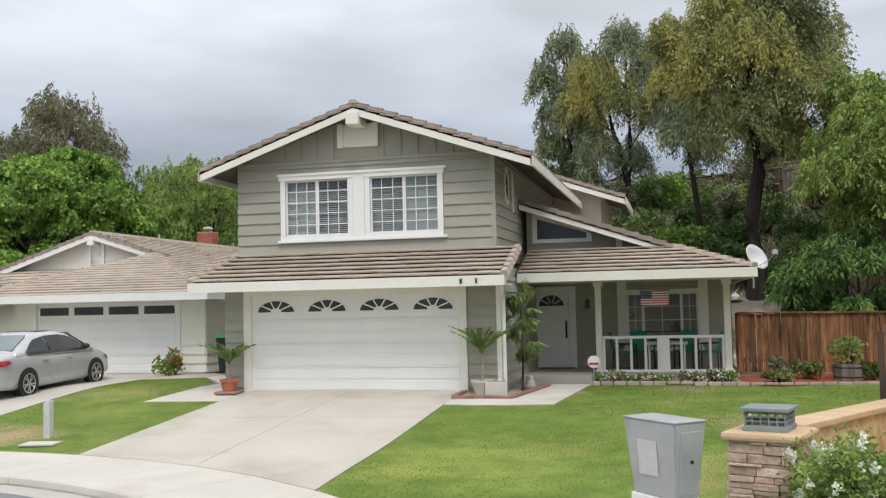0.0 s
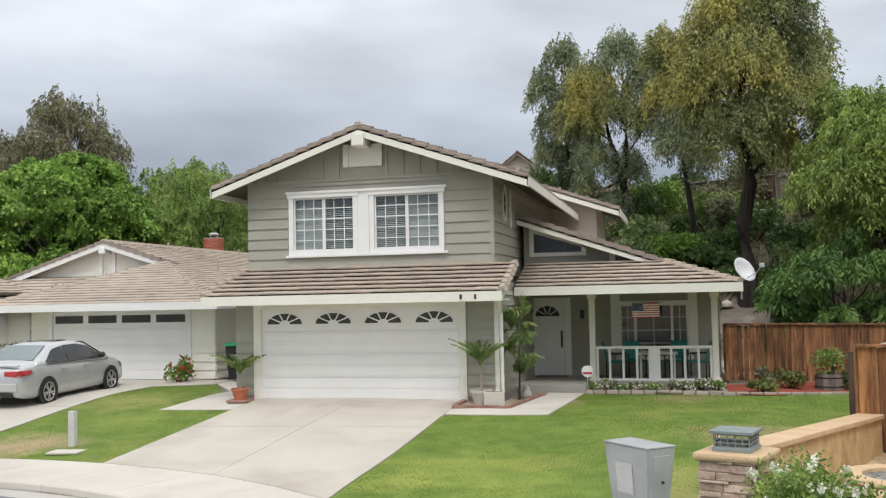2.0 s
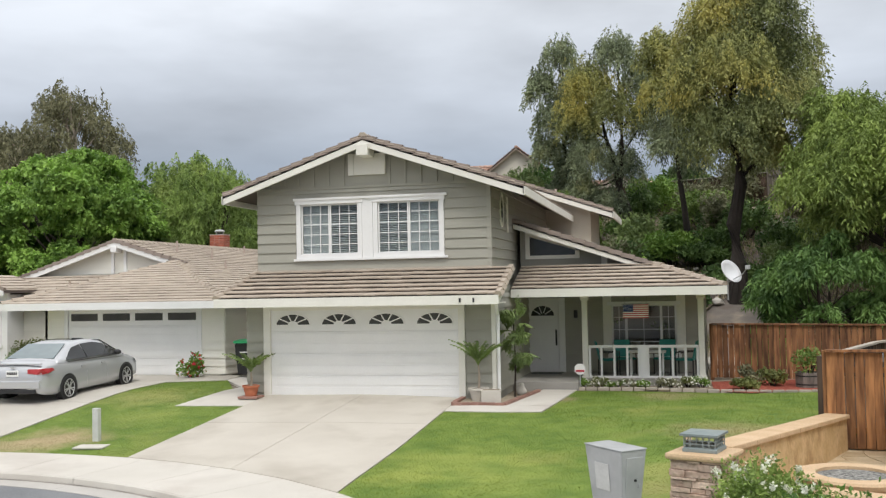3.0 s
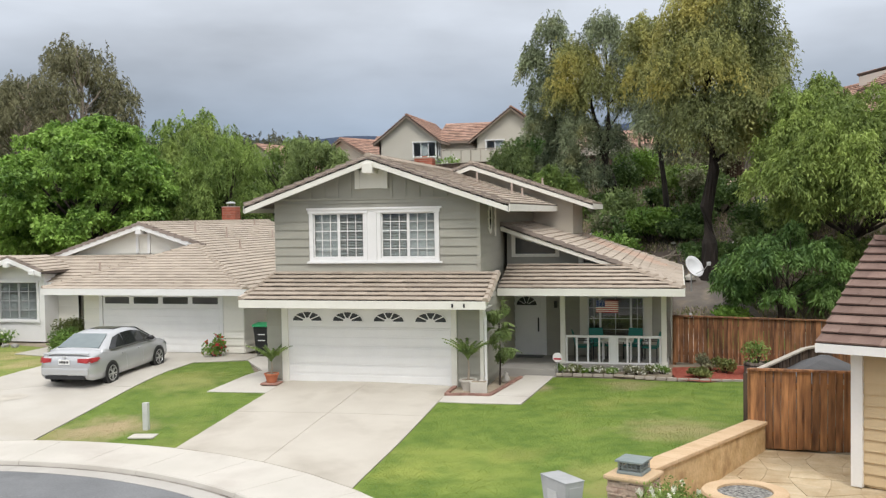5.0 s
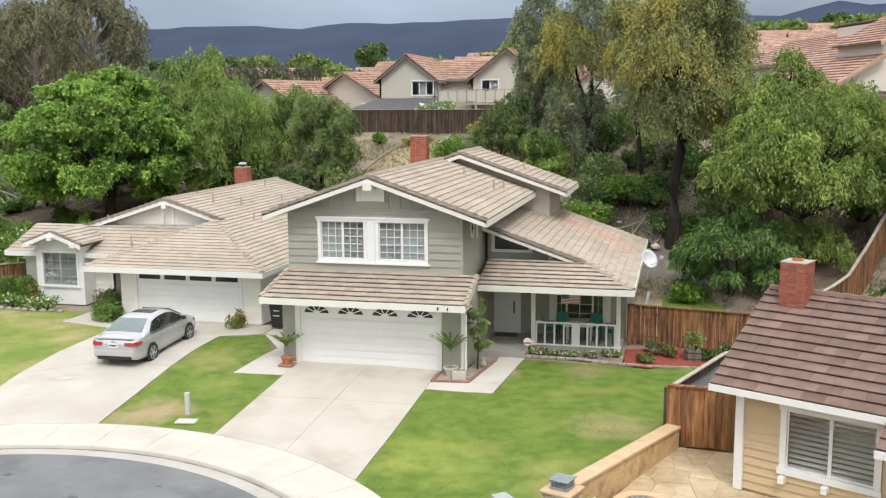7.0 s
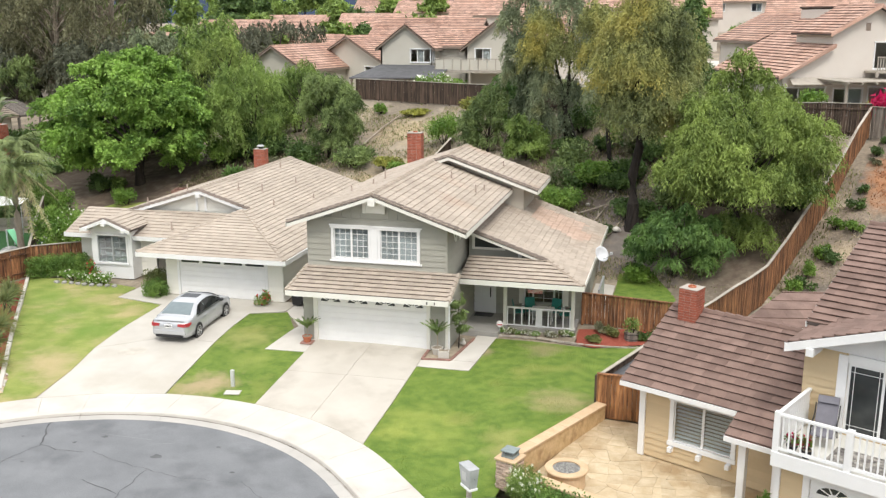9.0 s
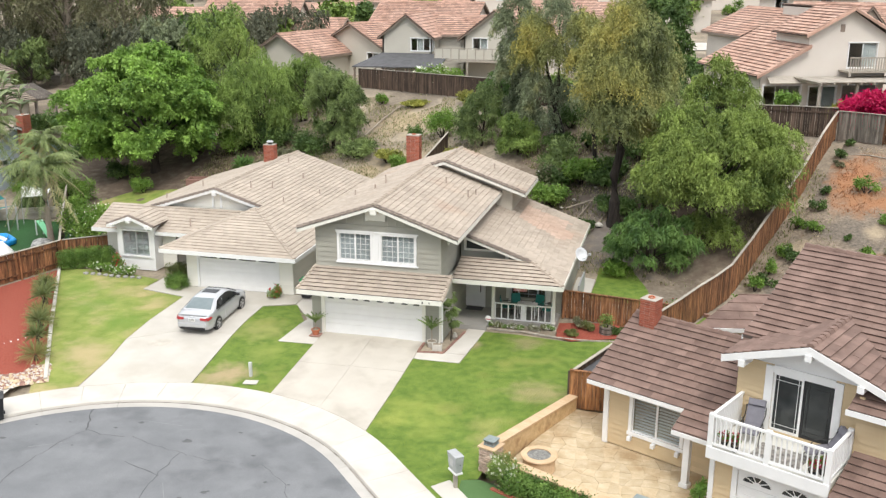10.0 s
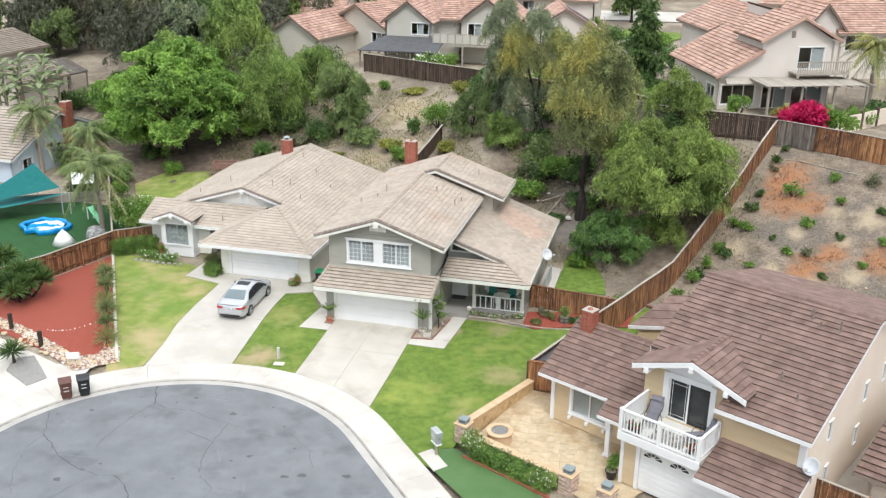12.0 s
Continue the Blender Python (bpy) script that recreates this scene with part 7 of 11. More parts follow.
# ---- fences, garden walls and what stands in the front yards ----
def fence(points, h, material, label, board=0.145, top=True, joined=False, posts=2.4, cap=None, floor=land, name="fence"):
    """A board fence along points: posts, two rails, each board a piece, a cap rail."""
    rng = random.Random(int(points[0][0] * 31 + points[0][1]))
    ob = thing(name, pose(0, 0, 0), label, "fence")
    me = None
    verts, faces = [], []
    for (ax, ay), (bx, by) in zip(points, points[1:]):
        ln = math.hypot(bx - ax, by - ay)
        yaw = math.degrees(math.atan2(by - ay, bx - ax))
        n = max(1, round(ln / board))
        at = lambda k: (ax + (bx - ax) * k, ay + (by - ay) * k)
        for i in range(n):
            x, y = at((i + 0.5) / n)
            off = 0.007 * (i % 2)
            m = pose(x - off * (by - ay) / ln, y + off * (bx - ax) / ln, floor(x, y) + rng.uniform(-0.015, 0.02), 0, rng.uniform(-0.4, 0.4), yaw)
            w = ln / n / 2 - 0.005
            if joined:
                k = len(verts)
                for vx, vy, vz in ((-w, -0.01, 0.02), (w, -0.01, 0.02), (w, -0.01, h), (-w, -0.01, h), (-w, 0.01, 0.02), (w, 0.01, 0.02), (w, 0.01, h), (-w, 0.01, h)):
                    verts.append(tuple(m @ Vector((vx, vy, vz))))
                faces += [tuple(k + q for q in f) for f in ((0, 1, 2, 3), (7, 6, 5, 4), (3, 2, 6, 7), (1, 5, 6, 2), (0, 3, 7, 4))]
            else:
                if me is None:
                    b = part("fence_board", boxed(-w, w, -0.010, 0.010, 0.02, h), material, ob)
                    me = b.data
                else:
                    b = new("fence_board", me)
                    b.parent = ob
                b.matrix_local = m
        np_ = max(1, round(ln / posts))
        for i in range(np_ + 1):
            x, y = at(i / np_)
            bm = boxed(-0.05, 0.05, 0.02, 0.12, -0.1, h + 0.03, 0.005)
            part("post", bm, material, ob).matrix_local = pose(x, y, floor(x, y), 0, 0, yaw)
        for i in range(np_):
            (x0, y0), (x1, y1) = at(i / np_), at((i + 1) / np_)
            z0, z1 = floor(x0, y0), floor(x1, y1)
            off = Vector((-(by - ay), bx - ax, 0)) / ln * 0.05
            for zz in (0.35, h - 0.25):
                part("rail", beam(bmesh.new(), Vector((x0, y0, z0 + zz)) + off, Vector((x1, y1, z1 + zz)) + off, 0.04, 0.09), material, ob)
            if top:
                part("cap_rail", beam(bmesh.new(), (x0, y0, z0 + h + 0.045), (x1, y1, z1 + h + 0.045), 0.13, 0.04), cap or M_GREYWOOD, ob)
    if verts:
        tagged(part("board_run", (verts, faces), material, ob), kind="stuff")
    return ob


fence([(8.3, 4.9), (13.95, 4.1)], 1.44, M_FENCE, "reddish-brown board fence beside the porch", cap=M_FENCE)
fence([(12.2, 0.2), (13.95, 4.1), (16.5, 10.0), (18.6, 14.6), (20.7, 19.0), (22.85, 24.2)], 1.78, M_FENCE, "long reddish-brown board fence climbing the slope")
fence([(9.87, -4.83), (11.95, -4.95)], 1.62, M_NEWFENCE, "orange-brown board fence panel at the patio", cap=M_FENCE, floor=lambda x, y: -0.27)
fence([(9.87, -4.76), (11.4, -0.9), (12.2, 0.2)], 1.36, M_OLDFENCE, "dark board fence beside the lawn")
fence([(22.85, 24.3), (17.3, 26.1)], 1.95, M_OLDFENCE, "dark weathered fence at the top of the slope", joined=True)
fence([(17.3, 26.1), (12.0, 28.6)], 1.95, M_ASHFENCE, "silvery weathered board fence at the top of the slope", joined=True)
fence([(22.95, 24.2), (25.4, 22.9)], 1.8, M_ASHFENCE, "silvery weathered fence under the flowering shrub", joined=True)
fence([(25.4, 22.9), (28.0, 21.45)], 1.8, M_FENCE, "red-brown board fence above the dirt slope", joined=True)
fence([(28.0, 21.45), (29.65, 20.5), (46.0, 13.0)], 1.8, M_NEWFENCE, "orange-brown board fence above the dirt slope", joined=True)
fence([(-15.6, 43.2), (-4.0, 38.4), (6.0, 33.8), (16.4, 28.4)], 1.75, M_OLDFENCE, "dark weathered board fence behind the slope", joined=True)
fence([(-21.0, 5.9), (-22.55, 0.6), (-24.0, -2.4), (-32.0, -1.0)], 1.6, M_FENCE, "reddish-brown fence round the turf yard")
fence([(-20.95, 6.0), (-18.9, 7.7)], 1.6, M_FENCE, "dark red board fence beside the cream house")
fence([(-21.2, 6.1), (-25.6, 12.6), (-30.2, 19.6)], 1.5, M_OLDFENCE, "dark fence between the back yards", joined=True)
fence([(22.75, -11.9), (24.9, -13.0)], 1.8, M_FENCE, "red-brown fence beside the brown-roofed house")
fence([(-6.4, 16.0), (-4.4, 23.0), (-3.4, 28.0)], 1.3, M_OLDFENCE, "dark low fence on the slope", joined=True)


def stone_pier(x, y, yaw, h, w, label):
    """A pier of stacked stone with a tan cap."""
    z = land(x, y) - 0.05
    pier = thing("pier", pose(x, y, z, 0, 0, yaw), label, "pier", "garden piers")
    part("core", boxed(-w / 2 + 0.03, w / 2 - 0.03, -w / 2 + 0.03, w / 2 - 0.03, 0, h - 0.07), M_MORTAR, pier)
    rng = random.Random(int(x * 10))
    zz = 0.0
    while zz < h - 0.09:
        ch = min(rng.choice((0.032, 0.045, 0.06, 0.085)), h - 0.075 - zz)
        for face in range(4):
            a = -w / 2
            while a < w / 2 - 0.02:
                b = min(a + rng.uniform(0.11, 0.34), w / 2)
                if w / 2 - b < 0.08:
                    b = w / 2
                pr = rng.uniform(0.0, 0.045)
                bm = boxed(a + 0.004, b - 0.004, -w / 2 - pr, -w / 2 + 0.05, zz + 0.003, zz + ch - 0.003, 0.006)
                bmesh.ops.transform(bm, matrix=pose(0, 0, 0, 0, 0, 90 * face), verts=bm.verts)
                part("stone", bm, M_STONE, pier)
                a = b
        zz += ch
    part("cap", boxed(-w / 2 - 0.06, w / 2 + 0.06, -w / 2 - 0.06, w / 2 + 0.06, h - 0.075, h, 0.032), M_CAPSTONE, pier, "tan cap stone")
    return z + h


def pier_lantern(x, y, z, yaw, s=1.0):
    """A square lattice lantern with a shallow roof."""
    ob = thing("lantern", pose(x, y, z, 0, 0, yaw), "dark green-grey metal lattice lantern on a pier", "lantern", "pier lanterns")
    w, h = 0.22 * s, 0.225 * s
    part("base", boxed(-w - 0.02, w + 0.02, -w - 0.02, w + 0.02, 0, 0.045, 0.008), M_LANTERN, ob)
    bm = bmesh.new()
    for face in range(4):
        n = bmesh.new()
        for k in range(6):
            px = -w + 2 * w * k / 5
            box(n, px - 0.0055, px + 0.0055, -w - 0.006, -w + 0.006, 0.045, h)
        for k in range(4):
            pz = 0.05 + (h - 0.06) * k / 3
            box(n, -w, w, -w - 0.005, -w + 0.005, pz - 0.005, pz + 0.005)
        bmesh.ops.transform(n, matrix=pose(0, 0, 0, 0, 0, 90 * face), verts=n.verts)
        me = bpy.data.meshes.new("lattice_side")
        n.to_mesh(me)
        n.free()
        me.materials.append(M_LANTERN)
        side = new("lattice_side", me)
        side.parent = ob
    bm.free()
    part("glass_box", boxed(-w + 0.02, w - 0.02, -w + 0.02, w - 0.02, 0.045, h), M_GLASS, ob).visible_shadow = False
    part("candle_plate", boxed(-w + 0.03, w - 0.03, -w + 0.03, w - 0.03, 0.045, 0.1, 0.006), M_FROST, ob)
    bm = bmesh.new()
    q = w + 0.04
    lo = [bm.verts.new((sx * q, sy * q, h)) for sx, sy in ((-1, -1), (1, -1), (1, 1), (-1, 1))]
    hi = [bm.verts.new((sx * q, sy * q, h + 0.025)) for sx, sy in ((-1, -1), (1, -1), (1, 1), (-1, 1))]
    tp = bm.verts.new((0, 0, h + 0.055 * s))
    bm.faces.new(lo[::-1])
    for k in range(4):
        bm.faces.new((lo[k], lo[(k + 1) % 4], hi[(k + 1) % 4], hi[k]))
        bm.faces.new((hi[k], hi[(k + 1) % 4], tp))
    part("roof", bm, M_LANTERN, ob)
    return ob


M_LANTERN = mat("green_grey_metal", (0.20, 0.245, 0.245), (0.27, 0.31, 0.31), 3, 0.5, 0.1, 30)
M_FROST = mat("lantern_glass", (0.26, 0.275, 0.25), (0.38, 0.39, 0.35), 3, 0.3, 0)
for px, py, yaw, h, w in ((7.76, -10.3, -21, 1.03, 0.60), (13.05, -13.1, -24, 1.0, 0.62), (14.75, -13.75, -24, 0.95, 0.62)):
    zt = stone_pier(px, py, yaw, h, w, "stacked-stone garden pier with a tan cap")
    pier_lantern(px, py + 0.02, zt, yaw + 3, 0.84)


def low_wall(p0, p1, tops, thick, label, sides):
    """A plastered garden wall with a projecting tan cap that may fall from end to end."""
    ob = thing("garden_wall", pose(0, 0, 0), label, "wall")
    a0, b0 = Vector((*p0, tops[0])), Vector((*p1, tops[1]))
    zg = min(land(*p0), land(*p1)) - 0.15
    side = Vector((-(b0 - a0).y, (b0 - a0).x, 0)).normalized() * thick
    part("wall_body", prism(bmesh.new(), [p - side / 2 for p in (Vector((*p0, zg)), Vector((*p1, zg)), b0 - Vector((0, 0, 0.07)), a0 - Vector((0, 0, 0.07)))], side), sides, ob)
    n = max(1, round((b0 - a0).length / 0.9))
    for k in range(n):
        a, b = a0.lerp(b0, k / n), a0.lerp(b0, (k + 1) / n)
        d = (b - a).normalized() * 0.002
        part("cap_stone", beam(bmesh.new(), a + d, b - d, thick + 0.1, 0.07, bev=0.015), M_CAPSTONE, ob)
    return ob


M_FLAGWALL = mat("mottled_tan_stone_face", (0.50, 0.34, 0.17), (0.64, 0.47, 0.27), 3.5, 0.85, 0.4, 16, grain=0.2, dirt=(0.38, 0.24, 0.12), dirt_scale=2.2)
low_wall((7.9, -10.0), (10.02, -4.9), (0.60, 0.33), 0.30, "tan capped stone wall along the lawn", M_FLAGWALL)
low_wall((8.3, -10.75), (12.75, -12.9), (0.32, 0.32), 0.3, "low tan capped wall behind the hedge", M_FLAGWALL)

# flagstone patio
M_GROUT = mat("tan_grout", (0.47, 0.36, 0.225), (0.52, 0.41, 0.265), 2, 0.9)
patio = thing("patio", pose(0, 0, 0), "irregular tan flagstone patio", "patio", kind="structure")
PAT = [(8.15, -10.25), (10.0, -4.9), (11.9, -5.1), (12.6, -5.2), (17.6, -7.5), (17.6, -10.5), (16.0, -12.6), (15.2, -14.4), (13.2, -13.3)]
flat_patio = lambda x, y: -0.27
sheet("grout", PAT, -0.012, M_GROUT, 3.0, 0.05, patio, flat_patio)
rng = random.Random(5)
cell = 0.5
jit = {(i, j): (8 + (i + rng.uniform(-0.33, 0.33)) * cell, -15 + (j + rng.uniform(-0.33, 0.33)) * cell) for i in range(-2, 22) for j in range(-1, 22)}
hullA = [(8.15, -10.25), (10.0, -4.9), (11.9, -5.1), (12.4, -12.4)]
hullB = [(11.9, -5.1), (12.6, -5.2), (17.6, -7.5), (17.6, -10.5), (16.0, -12.6), (15.2, -14.4), (13.2, -13.3), (12.4, -12.4)]
for i in range(-2, 21):
    for j in range(-1, 21):
        q = [jit[i, j], jit[i + 1, j], jit[i + 1, j + 1], jit[i, j + 1]]
        cx, cy = sum(p[0] for p in q) / 4, sum(p[1] for p in q) / 4
        q = [(cx + (x - cx) * 0.978, cy + (y - cy) * 0.978) for x, y in q]
        for hull in (hullA, hullB):
            c = clip(q, hull)
            if len(c) > 2:
                dz = rng.uniform(-0.003, 0.004)
                part("flagstone", prism(bmesh.new(), [(x, y, -0.265 + dz) for x, y in c], (0, 0, -0.03)), M_FLAG, patio)
# round fire pit
pit = thing("fire_pit", pose(9.43, -10.1, -0.27), "round tan stone fire pit filled with grey gravel", "fire pit")
bm = bmesh.new()
lathe(bm, [(0.57, 0.0), (0.57, 0.51), (0.64, 0.52), (0.66, 0.57), (0.64, 0.60), (0.42, 0.60), (0.42, 0.52)], 28)
part("ring", bm, M_CAPSTONE, pit)
part("lid", lathe(bmesh.new(), [(0.40, 0.50), (0.42, 0.565), (0.10, 0.575), (0.0001, 0.576)], 24), mat("grey_lava_rock", (0.05, 0.05, 0.048), (0.42, 0.41, 0.38), 22, 0.9, 1.0, 30, grain=0.5), pit, "grey gravel bed in the ring")

# grey utility cabinet on a post
cab = thing("utility_cabinet", pose(6.82, -11.77, land(6.82, -11.77), 0, 0, -48), "tapered grey metal utility cabinet on a post", "cabinet")
bm = bmesh.new()
w0, w1, d0, d1 = 0.25, 0.315, 0.12, 0.162
zb, zt2 = 0.68, 1.29
vs = [bm.verts.new(p) for p in ((-w0, -d0, zb), (w0, -d0, zb), (w0, d0, zb), (-w0, d0, zb), (-w1, -d1, zt2), (w1, -d1, zt2), (w1, d1, zt2), (-w1, d1, zt2))]
for f in ((0, 3, 2, 1), (4, 5, 6, 7), (0, 1, 5, 4), (1, 2, 6, 5), (2, 3, 7, 6), (3, 0, 4, 7)):
    bm.faces.new([vs[k] for k in f])
bmesh.ops.bevel(bm, geom=bm.edges[:], offset=0.008, segments=2, affect="EDGES")
part("body", bm, M_GALV, cab)
part("lid", boxed(-w1 - 0.006, w1 + 0.006, -d1 - 0.006, d1 + 0.006, zt2, zt2 + 0.012, 0.004), M_GALV, cab)
part("skirt", boxed(-w0 - 0.02, w0 + 0.02, -d0 - 0.02, d0 + 0.02, zb - 0.07, zb, 0.008), M_WHITE, cab, "white base strip")
bm = boxed(-0.15, 0.08, -0.006, 0.0, 0, 0.28)
bmesh.ops.transform(bm, matrix=Matrix.Translation((0, -0.137, 0.85)) @ pose(0, 0, 0, 3.9, 0, 0), verts=bm.verts)
part("notice_panel", bm, mat("faded_notice", (0.52, 0.52, 0.51), (0.60, 0.60, 0.59), 5, 0.7, 0.05, 30), cab, "blank pale notice panel")
bm = boxed(-0.004, 0.006, -0.10, 0.11, 0, 0.5)
bmesh.ops.transform(bm, matrix=Matrix.Translation((0.257, 0, 0.72)) @ pose(0, 0, 0, 0, 6.1, 0), verts=bm.verts)
part("door", bm, M_GALV, cab)
part("lock", lathe(bmesh.new(), [(0.014, 0), (0.014, 0.02)], 10), M_BLACK, cab).matrix_local = pose(0.285, 0.02, 0.98, 0, 90, 0)
part("latch", boxed(0.276, 0.292, 0.06, 0.085, 0.90, 0.94, 0.004), M_GALV, cab)
part("post", boxed(-0.06, 0.06, -0.06, 0.06, -0.1, zb - 0.06, 0.008), M_GREYWOOD, cab)
setting(sheet("pad", [(5.98, -11.88), (6.52, -11.35), (7.56, -12.55), (7.05, -13.05)], 0.02, M_WALK, 0.6, 0.05), "pale concrete pad under the utility cabinet", "pad")

# pale service post on the small lawn
M_FADED = mat("faded_plastic", (0.50, 0.51, 0.49), (0.60, 0.61, 0.58), 4, 0.6, 0.1, 30, grain=0.15)
sp = thing("service_post", pose(-4.0, -4.95, land(-4.0, -4.95)), "pale plastic service post on the small lawn", "post")
part("body", boxed(-0.065, 0.065, -0.06, 0.06, -0.05, 0.64, 0.012), M_FADED, sp)
part("cap", boxed(-0.067, 0.067, -0.062, 0.062, 0.64, 0.655, 0.006), M_FADED, sp)
mb = thing("meter_box_lid", pose(-3.75, -5.5, land(-3.75, -5.5), 0, 0, 10), "flat concrete meter box lid in the grass", "lid")
part("lid", boxed(-0.3, 0.3, -0.2, 0.2, 0, 0.035, 0.01), M_WALK, mb)

# grey storage box behind the patio fence
sb = thing("storage_box", pose(11.25, -2.8, land(10.9, -2.9), 0, 0, -21), "grey resin storage box with a sloped lid", "storage box")
part("body", boxed(-0.65, 0.65, -1.5, 1.5, 0, 1.0, 0.03), M_GALV, sb)
part("lid", prism(bmesh.new(), [(-0.72, -1.6, 1.0), (0.72, -1.6, 1.0), (0.72, -1.6, 1.06), (0.1, -1.6, 1.3), (-0.1, -1.6, 1.3), (-0.72, -1.6, 1.06)], (0, 3.2, 0)), M_CHAR, sb, "dark grey lid")

bb = thing("brick_border", pose(0, 0, 0), "low brick border at the end of the grass strip", "edging")
for k in range(8):
    x, y = 15.3 + 0.24 * k, 6.75 - 0.2 * k
    part("brick", boxed(-0.14, 0.14, -0.07, 0.07, -0.1, 0.16, 0.008), M_OLDBRICK, bb).matrix_local = pose(x, y, land(x, y), 0, 0, -40)

# ---- houses behind the slope, and the hills ----
def gable_house(x, y, z, yaw, w, d, eave, rise, wall_mat, roof_mat, label, openings=(), over=0.5, tile=0.4, ridge_along=False, group="houses behind the slope", trim=None):
    """A simple house: four walls, a gabled tile roof, windows. Its gable faces its own -y unless ridge_along."""
    ob = thing("house", pose(x, y, z, 0, 0, yaw), label, "house", group)
    F, R, B, L = turned(-w / 2, 0, 0), turned(w / 2, 0, 90), turned(w / 2, d, 180), turned(-w / 2, d, -90)
    for fr, ln, key in ((F, w, "f"), (R, d, "r"), (B, w, "b"), (L, d, "l")):
        ops = [o[1:5] for o in openings if o[0] == key]
        wall(ob, fr, ln, -0.8, eave, wall_mat, ops)
        for o in openings:
            if o[0] == key:
                window(ob, fr, *o[1:5], 1, 1, trim=0.09, sashes=o[5] if len(o) > 5 else 2, sill=False, blinds=(0, 1.0))
    if not ridge_along:
        p = rise / (w / 2)
        for sg in (-1, 1):
            roof(ob, "roof", (0, -over, eave + rise, -sg * p, 0), [(0, -over), (sg * (w / 2 + over), -over), (sg * (w / 2 + over), d + over), (0, d + over)], roof_mat, course=tile, width=tile * 0.9, butt=0.08)
            part("bargeboard", prism(bmesh.new(), [(0, -over, eave + rise), (sg * (w / 2 + over), -over, eave - over * p), (sg * (w / 2 + over), -over, eave - over * p - 0.22), (0, -over, eave + rise - 0.22)], (0, 0.05, 0)), trim or M_TAUPE, ob)
            part("fascia", boxed(sg * (w / 2 + over) - 0.03, sg * (w / 2 + over) + 0.03, -over, d + over, eave - over * p - 0.2, eave - over * p), trim or M_TAUPE, ob)
        for yy in (0.0, d - 0.12):
            part("wall", prism(bmesh.new(), [(-w / 2, yy, eave), (w / 2, yy, eave), (0, yy, eave + rise - 0.1)], (0, 0.12, 0)), wall_mat, ob)
        caps(ob, (0, -over, eave + rise + 0.03), (0, d + over, eave + rise + 0.03), roof_mat, 0.3, 0.45, joined=True)
    else:
        p = rise / (d / 2)
        for sg, y0 in ((1, -over), (-1, d + over)):
            roof(ob, "roof", (0, d / 2, eave + rise, 0, sg * p), [(-w / 2 - over, y0), (w / 2 + over, y0), (w / 2 + over, d / 2), (-w / 2 - over, d / 2)], roof_mat, course=tile, width=tile * 0.9, butt=0.08)
            part("fascia", boxed(-w / 2 - over, w / 2 + over, y0 - 0.03, y0 + 0.03, eave - over * p - 0.2, eave - over * p), trim or M_TAUPE, ob)
            for sx in (-1, 1):
                xx = sx * (w / 2 + over)
                part("bargeboard", prism(bmesh.new(), [(xx - 0.025, d / 2, eave + rise), (xx - 0.025, y0, eave - over * p), (xx - 0.025, y0, eave - over * p - 0.22), (xx - 0.025, d / 2, eave + rise - 0.22)], (0.05, 0, 0)), trim or M_TAUPE, ob)
        for xx in (-w / 2, w / 2 - 0.12):
            part("wall", prism(bmesh.new(), [(xx, 0, eave), (xx, d, eave), (xx, d / 2, eave + rise - 0.1)], (0.12, 0, 0)), wall_mat, ob)
        caps(ob, (-w / 2 - over, d / 2, eave + rise + 0.03), (w / 2 + over, d / 2, eave + rise + 0.03), roof_mat, 0.3, 0.45, joined=True)
    return ob


M_TAUPE = mat("taupe_trim", (0.24, 0.19, 0.15), (0.28, 0.22, 0.18), 2, 0.7, 0.05)
M_SOLAR = mat("solar_panel", (0.035, 0.055, 0.10), (0.05, 0.075, 0.13), 2, 0.25, 0, spec=0.6)
M_GREIGE = mat("greige_stucco", (0.54, 0.51, 0.44), (0.58, 0.55, 0.48), 0.6, 0.9, 0.2, 50, grain=0.06)
PZ = 6.35
# the greige house straight behind
gable_house(-12.9, 49.6, PZ, 0, 4.9, 9.0, 4.6, 1.9, M_GREIGE, M_SALMON, "greige stucco two-storey house with salmon tiles behind the fence", [("f", 2.9, 4.75, 3.1, 4.25, 3), ("r", 0.25, 0.95, 3.1, 4.25, 2)], over=0.4)
gable_house(-8.6, 52.4, PZ, 0, 4.2, 6.5, 4.7, 1.5, M_GREIGE, M_SALMON, "greige stucco rear wing with salmon tiles", [], ridge_along=True)
hc = gable_house(-4.5, 50.6, PZ, 0, 6.0, 8.0, 4.6, 2.3, M_GREIGE, M_SALMON, "greige stucco house wing with solar panels and a balcony", [("f", 0.9, 2.3, 2.6, 4.3, 2)])
for k in range(3):
    x0 = -0.2 - 0.95 * k
    z_ = lambda x: 4.6 + 2.3 - abs(x) * 2.3 / 3.0 + 0.14
    part("solar_panel", prism(bmesh.new(), [(x0, 0.4, z_(x0)), (x0 - 0.9, 0.4, z_(x0 - 0.9)), (x0 - 0.9, 3.4, z_(x0 - 0.9)), (x0, 3.4, z_(x0))], (0, 0, 0.04)), M_SOLAR, hc)
pc = thing("patio_cover", pose(-12.8, 45.6, PZ - 0.6), "charcoal shingled patio cover on posts", "patio cover", kind="")
part("cover_roof", prism(bmesh.new(), [(-4.3, 0, 2.35), (4.1, 0, 2.45), (4.1, 4.0, 3.35), (-2.6, 4.0, 3.35)], (0, 0, 0.1)), M_CHAR, pc)
for k in range(9):
    part("rafter", boxed(-4.1 + k * 1.0, -4.0 + k * 1.0, -0.15, 0.3, 2.15, 2.33), M_TAUPE, pc)
